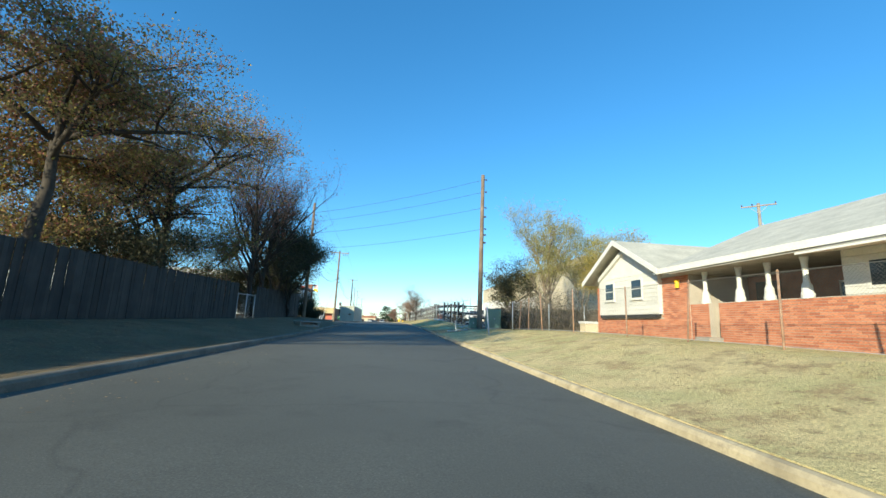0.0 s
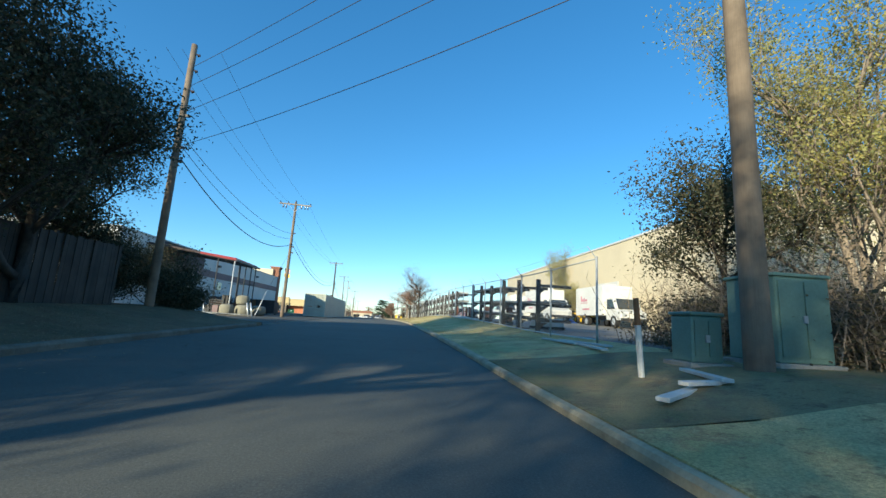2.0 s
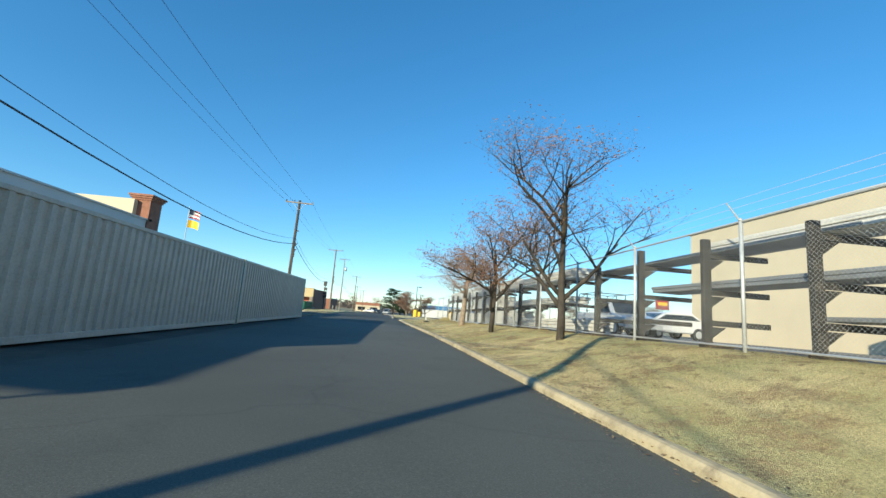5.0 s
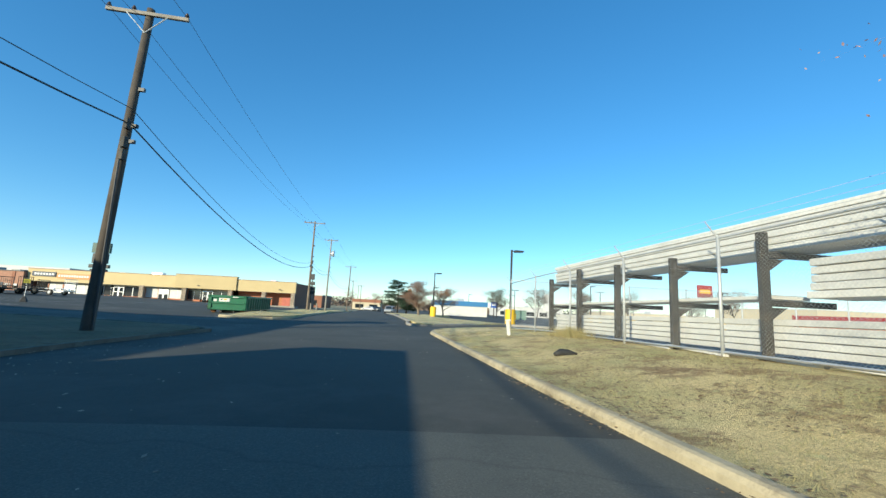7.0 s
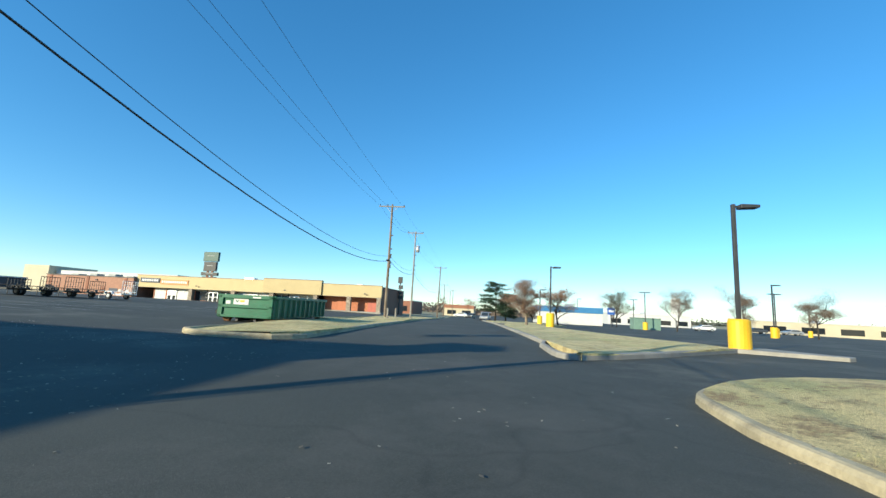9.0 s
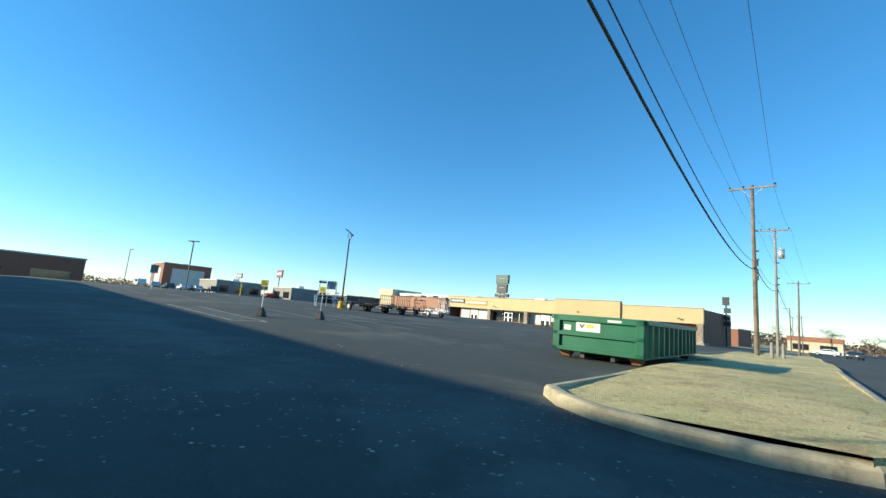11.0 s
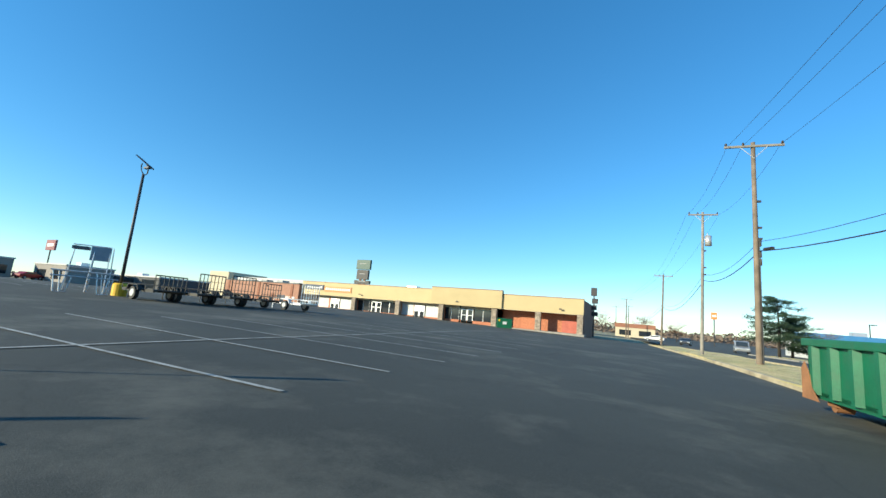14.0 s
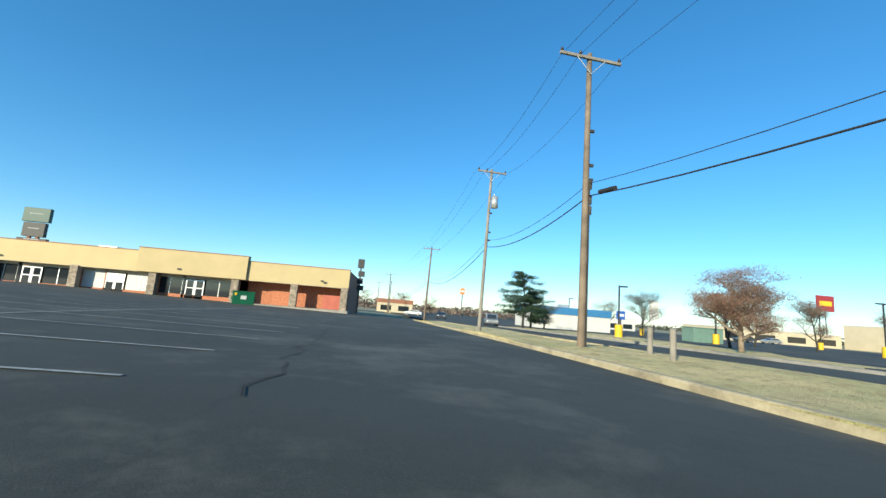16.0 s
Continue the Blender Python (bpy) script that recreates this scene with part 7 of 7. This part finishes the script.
# ---- far buildings ----
def far_building(x0, y0, x1, y1, h, wall, label, band=None, win=0, z=None, face="y"):
    zz = base((x0 + x1) / 2, (y0 + y1) / 2) - 0.3 if z is None else z
    t = thing("shop_building", label, "building", pose(0, 0, zz), group="far shops")
    part("wall", Geo().box(x0, y0, 0, x1, y1, h), wall, t)
    part("coping", Geo().box(x0 - 0.15, y0 - 0.15, h - (1.1 if band else 0.0), x1 + 0.15, y1 + 0.15, h + 0.25), band or GREYWALL, t)
    for k in range(win):
        if face == "y":
            a = x0 + (k + 0.2) * (x1 - x0) / win
            part("window", Geo().box(a, y0 - 0.06, 0.9, a + 0.6 * (x1 - x0) / win, y0 - 0.004, 2.6), GLASS, t)
        else:
            a = y0 + (k + 0.2) * (y1 - y0) / win
            fx = x1 if face == "x" else x0
            part("window", Geo().box(fx - 0.06, a, 0.9, fx + 0.06, a + 0.6 * (y1 - y0) / win, 2.6), GLASS, t)
    part("roof_unit", Geo().box((x0 + x1) / 2, (y0 + y1) / 2, h, (x0 + x1) / 2 + 1.8, (y0 + y1) / 2 + 1.5, h + 1.0), ALU, t)
    return t


far_building(-140, 55, -109, 107, 5.0, BRICK_D, "long dark brown store across the west lot", win=6, face="x")
tb = far_building(-222, 136, -200, 153, 10.5, BRICK_D, "tall grey and brown box building far west")
part("front_panel", Geo().box(-200, 139, 0.0, -199.9, 150.5, 8.6), GREYWALL, tb, "pale grey front panel")
part("front_panel", Geo().box(-214, 135.9, 0.0, -204, 136, 8.6), GREYWALL, tb, "pale grey front panel")
far_building(-146, 135.5, -130, 147.5, 3.9, FARGREY, "low grey-brown far shop", win=3, face="x")
far_building(-128, 150, -116, 158, 3.6, FARGREY, "small pale grey far shop", win=2)
far_building(-141, 161, -106, 172, 3.1, surf("far_dark", (0.10, 0.10, 0.10), 0.8), "low dark far shop with flat roof", win=5)
far_building(6.8, 195, 21.8, 207, 4.2, WHITE, "low white shop with blue roof band", BLUE)
far_building(72, 226, 112, 240, 3.8, CREAM, "long pale far shop", None, 4)
far_building(40, 262, 70, 280, 4.5, GREYWALL, "low pale far shop", None, 5)
far_building(118, 190, 150, 230, 7.0, CREAM, "tall cream far store", None, 4)
far_building(-24, 262, -12, 275, 4.5, CREAM, "cream far shop along the street", BRICK_D, 2)
far_building(-46, 226, -30, 244, 4.2, BRICK_D, "brown far shop beyond the store", None, 2)
far_building(95, 150, 130, 175, 4.0, BRICK, "low brick far shop with red front", RED, 5)
far_building(-300, 60, -250, 100, 6, GREYWALL, "pale far warehouse on the horizon")
bx = thing("storage_shed", "dark green storage box in the east lot", "shed", pose(24.5, 175, base(24.5, 175)))
part("body", Geo().box(-2.3, -1.2, 0, 2.3, 1.2, 2.0), BOXGREEN, bx, bevel=0.03)
part("roof", Geo().box(-2.4, -1.3, 2.0, 2.4, 1.3, 2.12), BOXGREEN, bx)

for k, (x, y, tn, c) in enumerate(((-5.0, 182, 172, 0), (-9.5, 205, 170, 2), (-14, 226, 80, 1), (-128, 118.5, 92, 1), (-128.5, 121.5, 88, 0), (-128, 124.4, 90, 2), (-128.4, 127.5, 93, 1), (-127.8, 130.6, 90, 0), (-127, 133.8, 87, 2), (-124, 148, 20, 3), (46, 200, 90, 1), (60, 205, 85, 2), (70, 208, 95, 0), (80, 190, 90, 1), (-186, 133, 10, 1), (-130, 131, 25, 2))):
    car(x, y, base(x, y), tn, CARS[c], ("silver SUV driving lane side" if k == 0 else "distant parked car in a shop lot"), suv=k in (0, 3, 8))

for x, y, h, sd, lf, nl in ((27, 206, 6.0, 41, LEAF_TWIG, 5000), (22.5, 186, 7.0, 42, LEAF_BRUSH, 9000), (28, 170, 5.6, 43, LEAF_TWIG, 9000), (40, 172, 6.2, 44, LEAF_TWIG, 12000), (47, 166, 6.0, 45, LEAF_TWIG, 12000), (66, 172, 7.0, 46, LEAF_TWIG, 9000), (72, 166, 8.0, 81, LEAF_TWIG, 12000), (-6, 260, 6.0, 47, LEAF_RUST, 4000), (-30, 300, 7.0, 48, LEAF_RUST, 4000), (5, 186, 3.2, 49, LEAF_RUST, 4000), (-15, 278, 6.5, 82, LEAF_RUST, 6000)):
    tree("tree", x, y, base(x, y), h * 1.4, 1.25, sd, lf, nl, 0.06, 0.14, BARK, "distant half-bare autumn tree", levels=4, fork=5, cluster=4.5)


# far woods along the horizon
def woods(name, pts, h, n, seed, material, label, wide=8.0, big=1.0):
    r = np.random.RandomState(seed)
    g = Geo()
    for _ in range(n):
        k = r.randint(len(pts) - 1)
        a = r.uniform()
        x = pts[k][0] + (pts[k + 1][0] - pts[k][0]) * a + r.normal(0, wide)
        y = pts[k][1] + (pts[k + 1][1] - pts[k][1]) * a + r.normal(0, wide)
        hh = h * (0.45 + 0.55 * abs(noise.noise(Vector((x * 0.03, y * 0.03, 0)))) * 2)
        z = (base(x, y) if big == 1.0 else right_z(x, y)) + hh * r.uniform(0, 1) ** 1.4
        s = r.uniform(0.4, 1.1) * big
        q = r.normal(0, 1, 3)
        u = Vector(q).normalized()
        w = u.orthogonal().normalized()
        p = Vector((x, y, z))
        g.add([p - u * s, p + w * s * 0.7, p + u * s, p - w * s * 0.7], [(0, 1, 2, 3)])
    solid(name, g, material, label, "woods", kind="stuff")


woods("far_woods", [(-420, 40), (-400, 200), (-330, 340), (-150, 430)], 5.5, 9000, 5, LEAF_TWIG, "low brown tree line on the far horizon")
woods("far_woods", [(-150, 430), (0, 470), (160, 430), (330, 300), (380, 120)], 6.0, 9000, 6, LEAF_DK, "low dark tree line on the far horizon")
woods("far_woods", [(-60, 330), (-20, 345), (20, 335), (70, 320)], 6.0, 2600, 7, LEAF_TWIG, "brown far trees along the street")
def thicket(pts, n, seed, wide, label):
    """Tangled upright stems with short side twigs."""
    r = random.Random(seed)
    g = Geo()
    for _ in range(n):
        k = r.randrange(len(pts) - 1)
        a = r.random()
        x = pts[k][0] + (pts[k + 1][0] - pts[k][0]) * a + r.gauss(0, wide)
        y = pts[k][1] + (pts[k + 1][1] - pts[k][1]) * a + r.gauss(0, wide)
        p = Vector((x, y, right_z(x, y) - 0.05))
        d = Vector((r.gauss(0, 0.25), r.gauss(0, 0.25), 1)).normalized()
        ln = r.uniform(0.8, 3.4) * (0.6 + 0.8 * abs(noise.noise(Vector((x * 0.5, y * 0.5, 1)))))
        line = [p]
        for q in range(4):
            d = (d + Vector((r.gauss(0, 0.2), r.gauss(0, 0.2), r.gauss(0, 0.1)))).normalized()
            line.append(line[-1] + d * ln / 4)
            if q:
                e = Vector((r.gauss(0, 1), r.gauss(0, 1), r.gauss(0.5, 0.5))).normalized() * r.uniform(0.2, 0.7)
                g.rod(line[-1], line[-1] + e, 0.006, 0.002, 3, False)
        g.path(line, lambda u: 0.014 * (1 - 0.7 * u), 3)
    solid("brushwood", g, BARK_L, label, "brush", kind="stuff")


BRUSH_LINE = [(17, 14.8), (13, 15.6), (11, 19), (12, 23.5), (18, 24)]
woods("undergrowth", BRUSH_LINE, 1.9, 60000, 8, LEAF_BRUSH, "tangled dry undergrowth along the chain-link fence", 1.0, 0.055)
woods("undergrowth", BRUSH_LINE, 3.6, 14000, 9, LEAF_DK, "dark vine leaves in the undergrowth", 0.9, 0.06)
thicket(BRUSH_LINE, 2200, 4, 0.9, "bare tangled stems of dry brushwood")


# ---- small things by the street ----
lp = thing("leaning_post", "leaning galvanised steel post near the kerb", "post", pose(6.1, 7.0, right_z(6.1, 7.0)))
part("post", Geo().rod((0, -0.1, -0.12), (0.18, 1.35, 1.45), 0.036, n=10), STEEL, lp, smooth=True)
part("cap", Geo().rod((0.18, 1.35, 1.45), (0.185, 1.39, 1.5), 0.045, 0.03, 10), STEEL, lp)
si = thing("storm_inlet", "pale concrete storm inlet box on the shaded verge", "drain", pose(-4.7, 15.5, left_z(-4.7, 15.5) - 0.05, 0, 0, 45))
part("box", Geo().box(-0.75, -0.4, 0, 0.75, 0.4, 0.16).box(-0.75, 0.1, 0.16, 0.75, 0.4, 0.3).box(-0.75, -0.4, 0.16, -0.6, 0.1, 0.3).box(0.6, -0.4, 0.16, 0.75, 0.1, 0.3), CONCRETE, si, bevel=0.015)
part("slab", Geo().box(-0.8, -0.45, 0.3, 0.8, 0.45, 0.4), CONCRETE, si, bevel=0.02)
sb = thing("storage_box", "low cream storage box with a pale lid beside the house", "box", pose(15.4, 12.6, right_z(15.4, 12.6) - 0.03))
part("body", Geo().box(-1.65, -0.45, 0, 1.65, 0.45, 0.62), CREAM, sb, bevel=0.02)
part("lid", Geo().box(-1.72, -0.52, 0.62, 1.72, 0.52, 0.78), GREYWALL, sb, bevel=0.02)
for k, (x, y, ln, tn) in enumerate(((5.6, 15.6, 1.6, 40), (6.5, 16.4, 1.3, 75), (6.2, 15.9, 1.1, 20), (6.9, 22.6, 2.6, 88), (6.9, 20.6, 2.2, 80), (7.2, 21.6, 2.4, 95))):
    solid("loose_plank", Geo().box(-ln / 2, -0.07, 0, ln / 2, 0.07, 0.05), WHITEBOARD, "white board lying on the lawn by the fence", "plank", "loose planks", bevel=0.008, at=pose(x, y, right_z(x, y) + 0.0, 0, 0, tn))
for k in range(5):
    y = 83.6 + 1.7 * k
    x = rack_x(y) - 0.28 - 0.05 * (k % 2)
    solid("loose_plank", Geo().box(-0.06, -0.9, 0, 0.06, 0.9, 0.05), WHITEBOARD, "pale board end lying along the fence foot", "plank", "loose planks", bevel=0.008, at=pose(x, y, right_z(x, y) + 0.01, 1, 0, 4 * (k % 3)))
for k, (y, ln, tn) in enumerate(((39.6, 3.4, 3), (40.6, 3.6, -2), (42.6, 3.0, 8), (44.4, 2.6, -14), (39.2, 3.0, 6))):
    x = rack_x(y) - 0.12 - 0.22 * (k % 3)
    solid("loose_plank", Geo().box(-0.16, -ln / 2, 0, 0.16, ln / 2, 0.07), WHITEBOARD, "wide pale greenish board lying by the fence foot", "plank", "loose planks", bevel=0.008, at=pose(x, y, right_z(x, y) + 0.01 + 0.05 * (k % 2), 2, 0, tn))
for y in (41.25, 42.3, 43.75, 46.05):
    x = rack_x(y)
    rp = thing("bollard", "squat rust-red steel bollard inside the fence", "post", pose(x, y, right_z(x, y) - 0.05), group="rusty bollards")
    part("tube", Geo().rod((0, 0, -0.05), (0, 0, 0.86), 0.085, n=14), BOLLARD, rp, smooth=True)
    part("cap", Geo().rod((0, 0, 0.86), (0, 0, 0.9), 0.085, 0.05, 14), BOLLARD, rp)
tree("tree", 20.4, 51.6, yz(20.4, 51), 4.6, 0.5, 83, LEAF_YG, 12000, 0.05, 0.08, BARK_L, "small yellow-green tree by the warehouse wall", levels=3, first=0.1, cluster=6.0, up=0.5)
tree("tree", 20.6, 57.5, yz(20.6, 57), 8.5, 0.4, 84, LEAF_YG, 14000, 0.05, 0.1, BARK_L, "slender yellow-green tree behind a truck", levels=3, first=0.3, cluster=6.0, up=0.7)
g = Geo()
r = random.Random(8)
for k in range(900):
    a, d_ = r.uniform(0, 6.28), abs(r.gauss(0, 0.32))
    x, y = 4.35 + math.cos(a) * d_, 93.6 + math.sin(a) * d_ * 2.2
    z, h = right_z(x, y) - 0.02, r.uniform(0.15, 0.42)
    lx, ly, w = r.gauss(0, 0.14), r.gauss(0, 0.14), 0.006
    g.add([(x - w, y, z), (x + w, y, z), (x + lx, y + ly, z + h)], [(0, 1, 2)])
solid("straw_tuft", g, BLADE, "tall pale straw tuft at the fence foot", "grass", kind="stuff")
yb = thing("clearance_post", "slim yellow clearance post in the parking lot", "post", pose(-58.3, 117.4, base(-58.3, 117.4)))
part("post", Geo().rod((0, 0, -0.1), (0, 0, 1.6), 0.06, n=10), YELLOW, yb)
part("foot", Geo().rod((0, 0, -0.05), (0, 0, 0.15), 0.14, 0.1, 12), CONCRETE, yb)
ls = thing("lot_sign_post", "small grey-green sign on a pale post in the lot", "sign", pose(-51.5, 107.8, base(-51.5, 107.8), 0, 0, 60))
part("post", Geo().rod((0, 0, -0.1), (0, 0, 1.75), 0.035, n=8), ALU, ls)
part("sign_plate", Geo().box(-0.3, -0.03, 1.45, 0.3, -0.01, 2.15), FARGREY, ls, bevel=0.01)

# scattered grit and dry leaves on the shaded asphalt
GRIT = leaf_mat("pale_grit", [(0, (0.16, 0.14, 0.11)), (0.6, (0.30, 0.26, 0.20)), (1, (0.50, 0.46, 0.38))])
litter(lambda y: -20.0, lambda y: kl(y) + 3.5, 80, 106, lambda x, y: base(x, y) - 0.0, 9000, 41, "pale dry leaves and grit scattered on the shaded asphalt", GRIT)
litter(lambda y: kl(y) + 0.5, lambda y: kr(y) - 0.3, 76, 104, lambda x, y: base(x, y) + 0.03, 500, 42, "few dry leaves on the street", GRIT)
litter(lambda y: kr(y) - 0.25, lambda y: kr(y) + 0.22, 22, 98, lambda x, y: base(x, y) + (0.15 if x > kr(y) else 0.02), 5000, 43, "dry leaves caught along the kerb", LEAF_FALLEN)
litter(lambda y: kr(y) + 0.2, lambda y: kr(y) + 4.4, 60, 98, right_z, 16000, 44, "thick brown leaf litter on the lawn bank", LEAF_FALLEN)


# ---- bricks of the house front ----
def brick_face(parent, x, y0, y1, z0, z1, skip=()):
    g = Geo()
    k, z = 0, z0
    while z < z1 - 0.05:
        y = y0 - 0.115 * (k % 2)
        while y < y1:
            a, b = max(y, y0), min(y + 0.218, y1)
            if b - a > 0.03 and not any(s0 < (a + b) / 2 < s1 and h0 < z + 0.03 < h1 for s0, s1, h0, h1 in skip):
                g.box(x - 0.014, a, z, x - 0.002, b, z + 0.062)
            y += 0.23
        z += 0.074
        k += 1
    tagged(part("brickwork", g, BRICKS, parent), kind="stuff")


BRICKS = None
mb, tb, bb = nt("brick_courses")
gb = tb.nodes.new("ShaderNodeNewGeometry")
tb.links.new(mixc(tb, 0.6, ramp(tb, gb.outputs["Random Per Island"], [(0, (0.40, 0.13, 0.07)), (0.5, (0.55, 0.21, 0.11)), (1, (0.62, 0.27, 0.15))]), ramp(tb, tex(tb, 30, 3), [(0.3, (0.6,) * 3), (0.7, (1.1,) * 3)]), "MULTIPLY"), bb.inputs["Base Color"])
bb.inputs["Roughness"].default_value = 0.85
BRICKS = mb
brick_face(HOUSE, 12.0, 0.05, 7.0, -0.02, 2.74, skip=((1.6, 6.45, 1.1, 3.0),))
brick_face(HOUSE, 12.02, -14, -1.3, -0.02, 1.6)
brick_face(HOUSE, 12.02, -0.85, 0.03, -0.02, 1.6)
